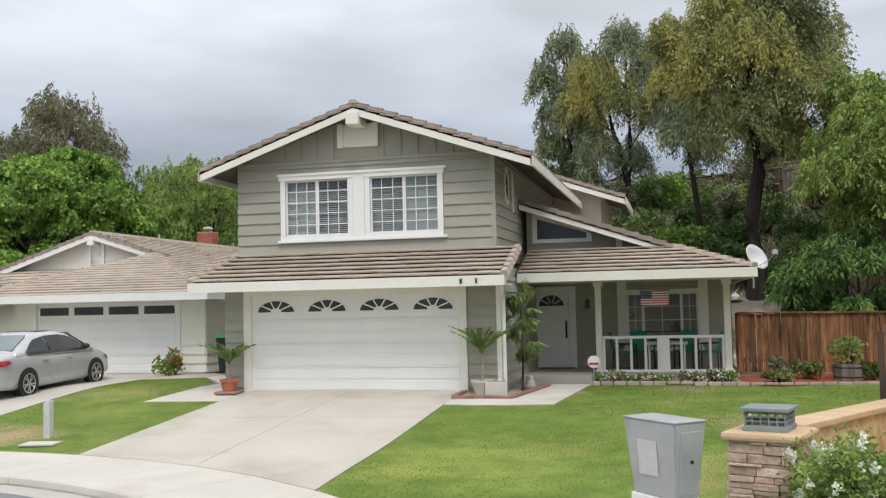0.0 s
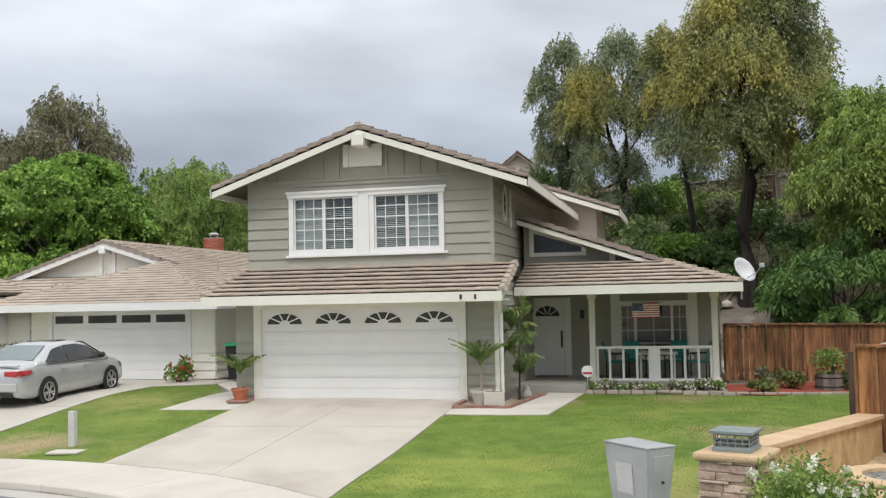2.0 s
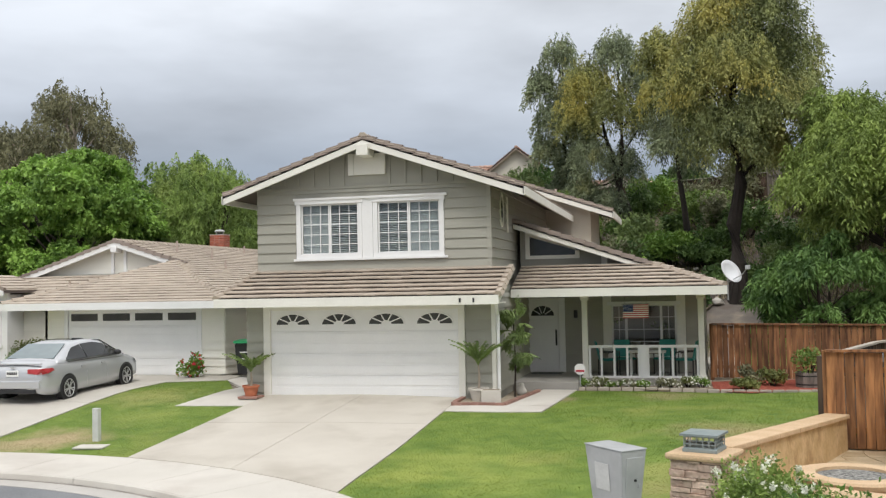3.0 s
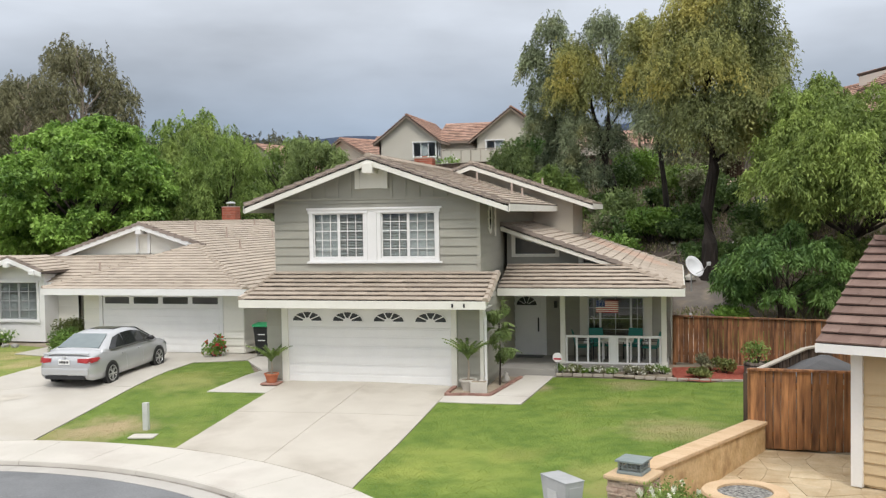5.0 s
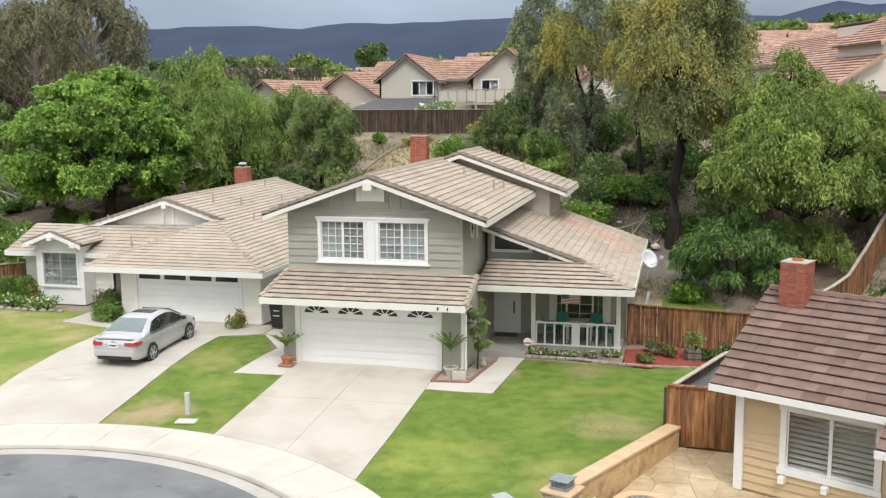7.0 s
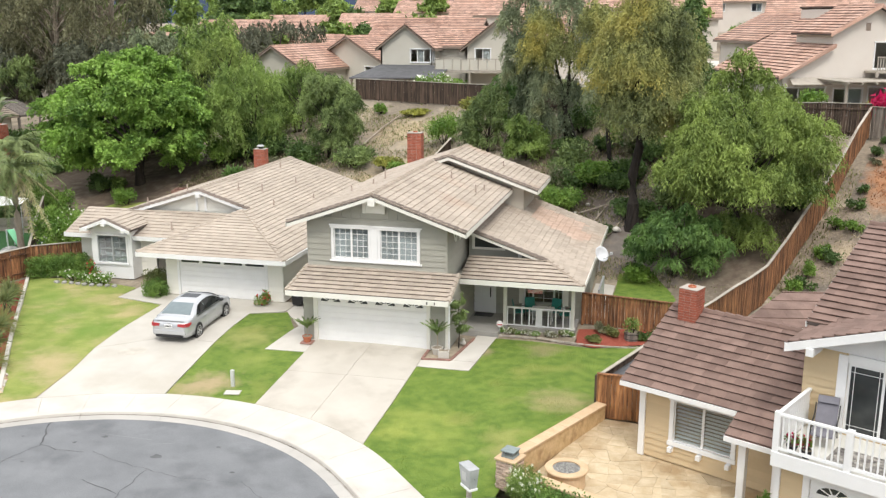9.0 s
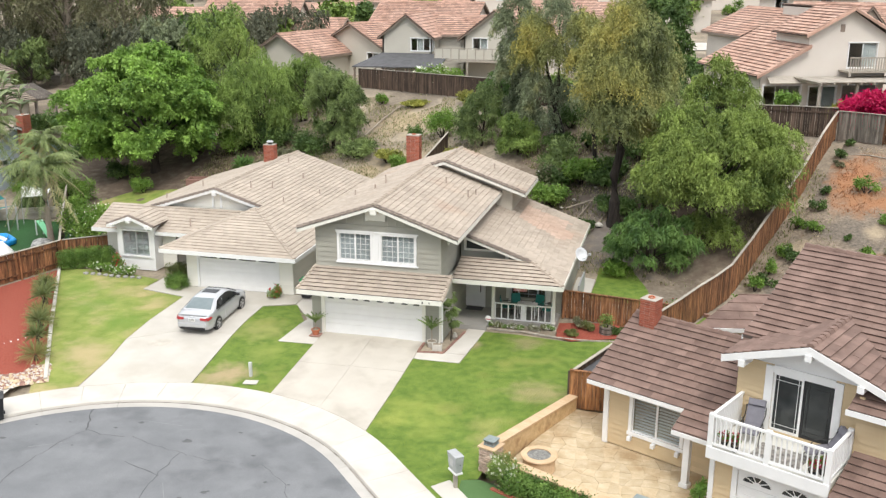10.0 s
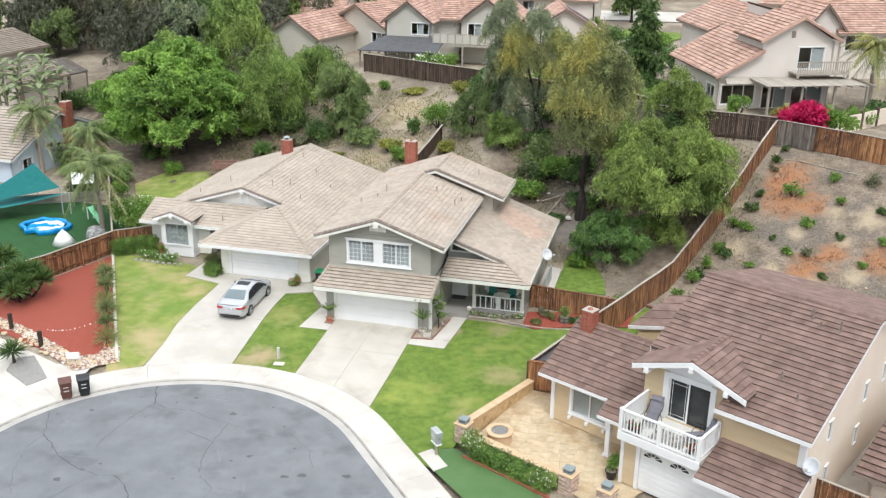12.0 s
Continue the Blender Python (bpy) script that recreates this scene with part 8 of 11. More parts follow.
for xx in (-4.1, -1.4, 1.3, 3.9):
    part("post", boxed(xx - 0.07, xx + 0.07, 0.1, 0.24, -0.4, 2.35), M_TAUPE, pc)
bal = thing("balcony", pose(-7.6, 48.2, PZ), "pale wooden balcony on posts", "balcony")
part("deck", boxed(-2.2, 4.2, 0, 2.4, 2.25, 2.45), M_GREYWOOD, bal)
part("top_rail", boxed(-2.2, 4.2, -0.05, 0.05, 3.45, 3.53), M_GREYWOOD, bal)
for k in range(9):
    part("rail_post", boxed(-2.2 + k * 0.79, -2.12 + k * 0.79, -0.04, 0.04, 2.45, 3.45), M_GREYWOOD, bal)
for k in range(8):
    part("rail_panel", boxed(-2.1 + k * 0.79, -1.43 + k * 0.79, -0.012, 0.012, 2.55, 3.4), M_GREIGE, bal)
for xx in (-2.0, 1.0, 4.0):
    part("post", boxed(xx - 0.08, xx + 0.08, 0.0, 0.16, 0, 2.25), M_GREYWOOD, bal)
# lower roofs to its left
gable_house(-20.5, 55.4, PZ + 0.2, -26, 10.4, 10.0, 2.6, 2.5, M_GREIGE, M_SALMON, "greige stucco house with a broad salmon roof", [("f", 7.4, 9.6, 1.0, 2.2, 3)])
gable_house(-25.7, 48.9, PZ, -12, 6.4, 12.0, 2.6, 1.9, M_GREIGE, M_SALMON, "stucco garage wing with salmon tiles", [])
gable_house(-33.0, 64.0, PZ, 0, 14.0, 8.0, 3.2, 2.0, M_BACKST, M_SALMON, "pale stucco house with long salmon roof", [], ridge_along=True)
gable_house(-17.0, 70.0, PZ, 0, 12.0, 9.0, 5.0, 2.0, M_BACKST, M_SALMON, "pale two-storey stucco house beyond", [("f", 2.0, 3.4, 3.2, 4.4, 2), ("f", 8.0, 9.4, 3.2, 4.4, 2)], ridge_along=True)
gable_house(-2.0, 74.0, PZ, 0, 12.0, 9.0, 4.8, 2.2, M_BACKST, M_SALMON, "pale two-storey stucco house beyond", [("f", 3.0, 4.4, 3.2, 4.4, 2)], ridge_along=True)
gable_house(-42.0, 76.0, PZ, 10, 12.0, 9.0, 4.6, 2.2, M_BACKST, M_SALMON, "pale stucco house with salmon tiles beyond", [("f", 3.0, 4.4, 3.0, 4.2, 2)], ridge_along=True)
sh_ = gable_house(2.6, 58.0, PZ, 14, 8.0, 8.0, 3.0, 2.4, M_BACKST, M_SALMON, "pale stucco house with solar panels on its roof", [])
for k in range(3):
    x0 = 0.4 + 1.1 * k
    z_ = lambda x: 3.0 + 2.4 - abs(x) * 2.4 / 4.0 + 0.14
    part("solar_panel", prism(bmesh.new(), [(x0, 0.6, z_(x0)), (x0 + 1.0, 0.6, z_(x0 + 1.0)), (x0 + 1.0, 5.2, z_(x0 + 1.0)), (x0, 5.2, z_(x0))], (0, 0, 0.04)), M_SOLAR, sh_)
# the pale house above the dirt slope
BZ = 6.5
HM = pose(24.92, 37.37, BZ, 0, 0, 21)
pale = thing("house", HM, "pale stucco house with a long salmon saltbox roof above the fence", "house", "houses behind the slope")
K, TOP = 0.55, 7.75
P_OPEN = [(6.7, 8.9, 3.4, 5.2), (3.9, 6.0, 0.1, 2.0), (6.5, 9.2, 0.0, 2.1)]
LOWER = TOP - 1.0
wall(pale, turned(-6.6, 0, 0), 3.5, -0.8, 2.85, M_BACKST, [(0.3, 3.2, 0.5, 2.1)])
window(pale, turned(-6.6, 0, 0), 0.3, 3.2, 0.5, 2.1, 1, 1, trim=0.09, sashes=3, sill=False)
wall(pale, turned(-6.6, 0, 0), 9.75, -0.8, 5.7, M_BACKST, [(-1, 3.5, -1, 6), *P_OPEN], name="front_wall")
for o in P_OPEN:
    window(pale, turned(-6.6, 0, 0), *o, 1, 1, trim=0.09, sashes=2, sill=False, blinds=(0, 1.1))
part("wall", prism(bmesh.new(), [(-3.1, 0, 5.7), (3.15, 0, 5.7), (0, 0, TOP - 0.12)], (0, 0.14, 0)), M_BACKST, pale)
part("gable_vent", boxed(-0.75, -0.4, -0.03, 0.02, 6.0, 6.55, 0.01), M_TAUPE, pale)
wall(pale, turned(3.15, 0, 90), 11.0, -0.8, 5.7, M_BACKST, [(1.0, 2.4, 3.4, 4.6)])
wall(pale, turned(-6.6, 11.0, -90), 11.0, -0.8, 2.85, M_BACKST, [(8.4, 10.2, 0.7, 1.9)])
window(pale, turned(-6.6, 11.0, -90), 8.4, 10.2, 0.7, 1.9, 1, 1, trim=0.09, sashes=2, sill=False, blinds=(0,))
wall(pale, turned(3.15, 11.0, 180), 9.75, -0.8, 2.8, M_BACKST)
roof(pale, "roof", (0, -0.5, TOP, -K, 0), [(0, -0.5), (3.6, -0.5), (3.6, 11.4), (0, 11.4)], M_SALMON, course=0.4, width=0.36, butt=0.08)
roof(pale, "upper_roof", (0, -0.5, TOP, K, 0), [(-3.55, -0.5), (0, -0.5), (0, 5.4), (-3.55, 5.4)], M_SALMON, course=0.4, width=0.36, butt=0.08)
roof(pale, "lower_roof", (0, -0.5, LOWER, K, 0), [[(-7.1, -0.5), (-3.1, -0.5), (-3.1, 11.4), (-7.1, 11.4)], [(-3.1, 5.4), (0.3, 5.4), (0.3, 11.4), (-3.1, 11.4)]], M_SALMON, course=0.4, width=0.36, butt=0.08)
part("wall", prism(bmesh.new(), [(-6.6, 0, 2.85), (-3.1, 0, 2.85), (-3.1, 0, LOWER - 3.1 * K - 0.1), (-6.6, 0, LOWER - 6.6 * K - 0.1)], (0, 0.14, 0)), M_BACKST, pale)
part("awning", prism(bmesh.new(), [(-6.3, -1.0, 2.35), (-3.4, -1.0, 2.35), (-3.6, 0, 2.75), (-6.1, 0, 2.75)], (0, 0, 0.05)), M_GREYWOOD, pale, "weathered awning over the low window")
part("side_wall", boxed(-3.1, -2.98, 0.15, 5.2, LOWER - 3.1 * K - 0.2, TOP - 3.1 * K - 0.1), M_BACKST, pale)
part("wall", prism(bmesh.new(), [(-3.1, 5.2, LOWER - 3.1 * K - 0.15), (0.1, 5.2, LOWER - 0.2), (0.1, 5.2, TOP - 0.16), (-3.1, 5.2, TOP - 3.1 * K - 0.16)], (0, 0.14, 0)), M_BACKST, pale)
part("wall", boxed(0.06, 0.18, 5.35, 11.2, LOWER - 0.3, TOP - 0.22), M_BACKST, pale)
for x0, x1, z0, z1 in ((-3.55, 0, TOP - 3.55 * K, TOP), (0, 3.6, TOP, TOP - 3.6 * K), (-7.1, -3.1, LOWER - 7.1 * K, LOWER - 3.1 * K)):
    part("bargeboard", prism(bmesh.new(), [(x0, -0.55, z0), (x1, -0.55, z1), (x1, -0.55, z1 - 0.2), (x0, -0.55, z0 - 0.2)], (0, 0.05, 0)), M_SALMON, pale)
    caps(pale, (x0, -0.42, z0 + 0.04), (x1, -0.42, z1 + 0.04), M_SALMON, 0.24, 0.4, drop=0.1, joined=True)
caps(pale, (0, -0.5, TOP + 0.04), (0, 5.4, TOP + 0.04), M_SALMON, 0.3, 0.45, joined=True)
gable_house(21.56, 48.9, BZ, 21, 7.8, 8.0, 5.25, 1.95, M_BACKST, M_SALMON, "pale stucco two-storey wing with salmon tiles", [])
gable_house(36.6, 53.6, BZ, 20, 14.0, 9.0, 5.0, 2.2, M_BACKST, M_SALMON, "pale stucco house with salmon tiles and a palm beside it", [("f", 0.5, 2.4, 3.1, 4.5, 2)], ridge_along=True)
gable_house(28.3, 50.8, BZ, 20, 4.4, 7.0, 5.0, 2.5, M_BACKST, M_SALMON, "pale stucco gabled wing with salmon tiles", [])
pg = thing("pergola", HM @ pose(0.5, -3.55, 0.2), "grey weathered timber patio cover", "pergola")
for k in range(36):
    part("cover_slat", boxed(-4.6 + 0.23 * k, -4.39 + 0.23 * k, -0.4, 3.4, 2.5, 2.56), M_GREYWOOD, pg)
for k in range(4):
    part("post", boxed(-4.3 + 2.8 * k, -4.12 + 2.8 * k, 0, 0.18, -0.6, 2.36), M_GREYWOOD, pg)
for k in range(10):
    part("rafter", boxed(-4.5 + k, -4.42 + k, -0.6, 3.4, 2.36, 2.5), M_GREYWOOD, pg)
bl2 = thing("balcony", HM @ pose(1.6, -1.6, 0.25), "grey weathered latticed timber balcony", "balcony")
part("deck", boxed(-2.2, 2.4, 0, 1.55, 2.9, 3.02), M_GREYWOOD, bl2)
for k in range(23):
    part("lattice_slat", boxed(-2.2 + 0.2 * k, -2.12 + 0.2 * k, -0.03, 0.0, 3.02, 3.95), M_GREYWOOD, bl2)
part("top_rail", boxed(-2.25, 2.45, -0.06, 0.04, 3.95, 4.03), M_GREYWOOD, bl2)
for xx in (-2.1, 2.3):
    part("post", boxed(xx - 0.08, xx + 0.08, 0.0, 0.16, 2.62, 2.9), M_GREYWOOD, bl2)
gw = thing("garden_wall", pose(0, 0, 0), "cream panelled garden wall with brown timber posts", "wall")
a_, b_ = Vector((25.6, 26.0, 0)), Vector((33.6, 35.4, 0))
for k in range(6):
    p, q = a_.lerp(b_, k / 6), a_.lerp(b_, (k + 1) / 6)
    zt = land(p.x, p.y) + 1.25
    part("wall_panel", beam(bmesh.new(), (p.x, p.y, zt), (q.x, q.y, zt), 0.12, 1.4), M_PINKST, gw)
    part("post", boxed(-0.12, 0.12, -0.12, 0.12, -0.2, 1.45, 0.01), M_OLDFENCE, gw).matrix_local = pose(p.x, p.y, zt - 1.25, 0, 0, 51)

# houses of the next streets, built once and set out again
proto = gable_house(30.0, 76.0, PZ, -15, 12.0, 10.0, 4.9, 2.3, M_BACKST, M_SALMON, "pale stucco house with salmon tiles far behind", [("f", 2.0, 3.5, 3.2, 4.4, 2), ("f", 7.5, 9.0, 3.2, 4.4, 2)], tile=0.6, ridge_along=True)
for hx, hy, yaw in ((46, 66, -20), (60, 58, -22), (-58, 84, 8), (-24, 94, 0), (-6, 98, 5), (10, 100, 0), (28, 96, -8), (46, 92, -15), (64, 84, -20), (-44, 102, 8), (-70, 104, 12), (0, 124, 0), (20, 124, -4), (40, 120, -10), (-20, 122, 4), (-42, 128, 8), (62, 112, -15), (82, 100, -20), (10, 148, 0), (34, 148, 0), (-14, 150, 0), (-40, 156, 4), (62, 142, -8), (-66, 150, 8), (24, 178, 0), (-4, 180, 3), (50, 174, -6), (-32, 184, 0), (78, 160, -12), (-60, 188, 6), (14, 212, 0), (44, 208, 0), (-20, 214, 0)):
    copy_thing(proto, pose(hx, hy, land(hx, hy) - 0.1, 0, 0, yaw))
back_street = [(-60, 84), (0, 86), (50, 78), (90, 60), (92, 66), (52, 84), (0, 92), (-60, 90)]
setting(sheet("road", back_street, 0.05, M_WALK, 8.0), "pale concrete street behind the houses", "road")

M_OLDTILE = mat("dull_brown_tile", (0.25, 0.205, 0.16), (0.33, 0.275, 0.22), 2.0, 0.85, 0.3, 20, vary=0.12, grain=0.2)
# left: the blue house, and tan houses behind it
blue = gable_house(-38.3, 24.4, -0.65, 88, 12.6, 9.0, 3.0, 2.5, mat("powder_blue_siding", (0.56, 0.65, 0.74), (0.61, 0.70, 0.79), 1, 0.7, 0.05, 30, grain=0.05), M_TILE2, "powder-blue house with white trim", [("f", 1.4, 2.6, 0.1, 2.3, 2), ("f", 4.5, 5.6, 2.5, 2.9, 2), ("f", 6.0, 6.5, 1.4, 2.7, 1), ("l", 2.0, 3.6, 0.9, 2.2, 2)], group="", trim=M_WHITE)
chimney(blue, 1.15, -0.35, 0.0, 6.2, 0.9, 0.68)
tan1 = gable_house(-56.6, 44.0, 2.5, 84, 7.4, 9.0, 4.1, 1.5, M_STUCCO, M_OLDTILE, "tan stucco house with tan tiles and a chimney", [], ridge_along=True, group="")
chimney(tan1, -1.6, 5.4, 4.5, 6.6, 1.0, 0.7)
LOWM = pose(-50.7, 39.6, 1.95, 0, 0, 80)
gable_house(-50.7, 39.6, 1.95, 80, 5.6, 5.5, 2.6, 1.1, M_STUCCO, M_OLDTILE, "low tan stucco wing with a weathered roof", [], ridge_along=True, group="")
tr = thing("pergola", LOWM, "weathered brown slatted patio cover beside the tan house", "pergola")
for k in range(9):
    part("slat", beam(bmesh.new(), (3.45 + 0.32 * k, -0.5, 2.4), (3.45 + 0.32 * k, 2.75, 3.6), 0.12, 0.12), M_STAVE, tr)
for yy, zz in ((-0.3, 2.32), (2.6, 3.4)):
    part("beam", boxed(3.35, 6.2, yy - 0.06, yy + 0.06, zz - 0.15, zz), M_STAVE, tr)
    for xx in (3.5, 6.0):
        part("post", boxed(xx - 0.07, xx + 0.07, yy - 0.07, yy + 0.07, -0.6, zz - 0.15), M_STAVE, tr)
# neighbour at the far right
gable_house(28.6, -13.7, -0.4, -27, 8.0, 9.0, 2.55, 1.1, M_PINKST, M_BROWN, "brown-roofed house beyond the side yard", [], ridge_along=True, group="")

setting(sheet("garden_lawn", [(6.0, 72.0), (13.0, 69.0), (17.0, 76.0), (8.0, 79.0)], 0.06, M_LAWN, 3.0), "mown lawn in a far garden", "lawn")
# hills under the cloud
h_rng = [(-2600 + 80 * i) for i in range(66)]
hv, hf = [], []
for i, x in enumerate(h_rng):
    top = 275 + 60 * noise.noise((x * 0.0012, 4.0, 0)) + 34 * noise.noise((x * 0.006, 1.0, 0)) + 12 * noise.noise((x * 0.02, 7.0, 0))
    for k in range(7):
        f = k / 6
        hv.append((x, 2100 + 900 * f + 70 * noise.noise((x * 0.004, k * 1.7, 2.0)), -20 + (top + 20) * f ** 0.8 + 26 * noise.noise((x * 0.008, k * 0.9, 5.0)) * (f * (1 - f) * 3)))
for i in range(len(h_rng) - 1):
    for k in range(6):
        a = i * 7 + k
        hf.append((a, a + 7, a + 8, a + 1))
# the blue haze of distance is put into the hills' base colour
M_HILL = mat("haze_painted_hills", (0.018, 0.034, 0.070), (0.026, 0.045, 0.085), 0.006, 0.95, 0, 0.05, grain=0.2)
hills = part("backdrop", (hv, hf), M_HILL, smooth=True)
setting(hills, "wooded hills under low cloud, dark blue with painted haze", "hills")

# ---- planting ----
rng = random.Random(77)
# brush on the slope behind the houses
slope = [(-17.5, 28.5, 1.6, 1.3), (-11.2, 27.5, 1.3, 1.0), (-9.2, 31.0, 1.3, 0.9), (-7.0, 24.5, 1.5, 1.3), (-5.6, 30.0, 1.2, 1.3), (-4.2, 33.5, 1.5, 2.0), (-6.6, 33.0, 0.9, 1.1), (-2.6, 31.5, 1.3, 1.6), (-9.6, 37.0, 0.8, 1.0),
         (1.5, 19.0, 1.2, 1.5), (5.6, 19.5, 1.5, 1.6), (7.2, 22.0, 1.6, 1.8), (12.2, 21.0, 1.8, 1.6), (13.6, 25.5, 1.8, 2.0), (8.6, 27.0, 1.7, 2.0), (6.2, 31.0, 1.8, 2.4), (3.4, 33.0, 1.8, 2.6), (0.2, 35.0, 1.8, 2.6), (11.0, 31.0, 2.0, 2.8),
         (11.4, 15.4, 0.9, 0.9), (7.8, 16.4, 0.9, 0.8), (10.4, 12.0, 0.8, 0.9), (-12.6, 24.0, 1.4, 1.0), (-16.0, 24.8, 1.3, 1.1), (-19.5, 27.0, 1.8, 1.6), (-22.5, 30.5, 2.0, 2.2), (-28, 36, 2.4, 3.0), (-33, 38, 2.5, 3.2), (-12.5, 36.0, 1.3, 1.5), (-20.0, 39.0, 1.8, 2.6), (-29.5, 44.0, 2.2, 4.0), (-36.0, 32.0, 2.0, 2.6), (-34.5, 46.0, 2.6, 4.5), (-17.6, 40.6, 1.6, 2.4), (15.4, 21.0, 1.6, 1.9), (18.6, 22.0, 1.4, 1.9), (14.8, 29.5, 1.8, 2.8), (6.6, 14.8, 0.8, 0.7), (3.0, 17.0, 1.0, 0.9), (18.2, 17.8, 1.6, 2.2), (9.0, 22.5, 1.4, 1.6), (5.2, 23.4, 1.3, 1.5), (1.6, 24.6, 1.3, 1.4), (10.6, 24.4, 1.5, 1.8), (12.8, 17.6, 1.2, 1.3)]
for _ in range(28):
    slope.append((rng.uniform(4.0, 16.0), rng.uniform(14.0, 30.0), rng.uniform(0.8, 1.7), rng.uniform(0.9, 2.4)))
for _ in range(26):
    slope.append((rng.uniform(-42.0, -15.0), rng.uniform(23.0, 44.0), rng.uniform(1.2, 2.4), rng.uniform(1.2, 3.4)))
slope = [q for q in slope if not (-17.5 < q[0] < 4.5 and 23.4 < q[1] < 41) and not (-31.0 < q[0] < -15.0 and 21.0 < q[1] < 30.5) and not (6.6 < q[0] < 13.8 and 13.0 < q[1] < 18.0 and q[3] > 0.95)]
for i, (x, y, rx, h) in enumerate(slope):
    kind = rng.choice((L_BRUSH, L_BRUSH, L_GUM, L_PEPPER, L_DARK, L_GREEN) if i < 18 else (L_DARK, L_DARK, L_SHRUB, L_WATTLE) if x < -15 else (L_BRUSH, L_DARK, L_WATTLE, L_DARK))
    shrub(x, y, rx, h, {"dry_brush_leaves": "dry grey-green brush on the slope", "dark_shrub_leaves": "dark green shrub on the slope"}.get(kind.name, "green shrub on the slope"), kind, 100 + i, int(900 * rx * rx + 700), 0.17, group="slope shrubs", n=18)
for i, (x, y, rx, h, kind, label) in enumerate((
        (-14.7, 28.8, 1.8, 2.1, L_DARK, "dense dark green shrub under the round tree"), (-10.7, 27.9, 2.0, 1.6, L_WATTLE, "low olive-green shrub on the slope"), (-11.8, 38.3, 0.65, 0.85, L_GREEN, "small green shrub on bare earth"),
        (-8.5, 37.2, 1.2, 0.5, L_YELLOW, "low yellow succulent mat on the slope"), (-4.4, 30.2, 1.3, 2.4, L_GREEN, "leafy green shrub on the slope"), (-6.3, 29.1, 0.7, 1.75, L_SHRUB, "dark upright shrub on the slope"),
        (-4.0, 36.5, 0.85, 1.2, L_YELLOW, "yellow-green shrub by the weathered fence"), (-7.7, 26.6, 1.15, 1.05, L_YELLOW, "yellow-green tufted shrub on the slope"), (-6.1, 25.0, 1.1, 1.3, L_GREEN, "bright green bush behind the roof"),
        (-12.2, 25.6, 1.0, 0.6, L_YELLOW, "low straw-yellow tufts on the slope"), (-2.6, 26.0, 0.9, 1.2, L_YELLOW, "yellow-green bush by the low fence"), (1.6, 30.2, 1.2, 1.6, L_DARK, "dark green shrub on the slope"), (-16.4, 28.0, 1.0, 1.2, L_BRUSH, "dry grey-green brush on the slope"))):
    shrub(x, y, rx, h, label, kind, 620 + i, int(1100 * rx * rx + 800), 0.15, group="slope shrubs", n=18)
for i, pts in enumerate((((6.9, 16.6), (7.7, 18.4), (8.3, 20.2)), ((7.8, 15.6), (8.6, 16.6), (9.2, 18.2)), ((10.6, 15.4), (11.6, 16.0), (12.4, 17.2)), ((6.6, 19.0), (8.0, 19.6), (9.6, 19.4)), ((10.4, 18.8), (11.4, 20.4), (11.6, 21.8)))):
    fb = thing("fallen_branch", pose(0, 0, 0), "pale dead branch lying in the leaf litter", "branch", "fallen branches")
    bm = bmesh.new()
    tube(bm, [(x, y, land(x, y) + 0.07) for x, y in pts], [0.06, 0.05, 0.025], 6)
    part("limb", bm, M_PALEBARK, fb)
    bm = bmesh.new()
    (x, y), (u, v) = pts[1], pts[2]
    tube(bm, [(x, y, land(x, y) + 0.07), (x + 0.5 * (u - x) - 0.3, y + 0.5 * (v - y) + 0.3, land(x, y) + 0.5)], [0.035, 0.012], 5)
    part("twig", bm, M_PALEBARK, fb)
# small plants on the bare dirt slope
PLANTED = [(23.0, 21.7, 0.55), (21.9, 18.5, 0.45), (21.3, 17.1, 0.6), (21.0, 15.1, 0.6), (19.9, 12.8, 0.75), (18.3, 11.0, 0.65), (24.0, 18.2, 0.85), (26.6, 19.1, 0.6), (28.8, 18.3, 0.85), (27.0, 17.0, 0.5), (24.8, 15.4, 0.6), (23.5, 13.0, 0.45), (24.7, 12.9, 0.45), (22.7, 14.2, 0.3), (26.8, 14.2, 0.35), (29.4, 16.0, 0.5), (27.9, 11.8, 0.4), (25.6, 11.0, 0.35), (21.2, 11.9, 0.35), (29.2, 13.5, 0.45), (23.6, 23.1, 0.4), (22.8, 20.8, 0.35), (31.5, 11.0, 0.6), (33.6, 15.0, 0.6), (35.0, 9.0, 0.6), (30.4, 8.2, 0.5), (28.0, 8.0, 0.4), (38.0, 12.0, 0.6)]
for i, (x, y, q) in enumerate(PLANTED):
    shrub(x, y, q, q * 1.25, "small green shrub planted on bare dirt", rng.choice((L_GREEN, L_GREEN, L_DARK, L_BRUSH)), 200 + i, int(520 * q + 120), 0.13, group="dirt slope plants", n=8)
pipe = thing("garden_pipe", pose(0, 0, 0), "pale plastic pipe lying across the dirt slope", "pipe")
bm = bmesh.new()
tube(bm, [(x, y, land(x, y) + 0.09) for x, y in ((23.5, 21.9), (24.5, 21.5), (25.6, 21.0), (26.9, 20.3), (28.1, 19.5))], [0.035] * 5, 6)
part("run", bm, M_GREYWOOD, pipe)
# climbers and low plants along the long fence, brown side
for i, (x, y) in enumerate(((15.3, 3.6), (16.2, 6.0), (17.8, 10.6), (18.5, 12.0), (19.3, 13.2), (20.2, 15.5), (16.9, 8.4))):
    shrub(x, y, 0.5, 0.9, "green shrub along the fence", L_GREEN, 260 + i, 420, 0.13, group="fence plants", n=7)
# dry grass and litter over the slope, one mesh of loose blades
r = np.random.default_rng(9)
n_ = 120000
bx, by = r.uniform(-24, 22, n_), r.uniform(11, 40, n_)
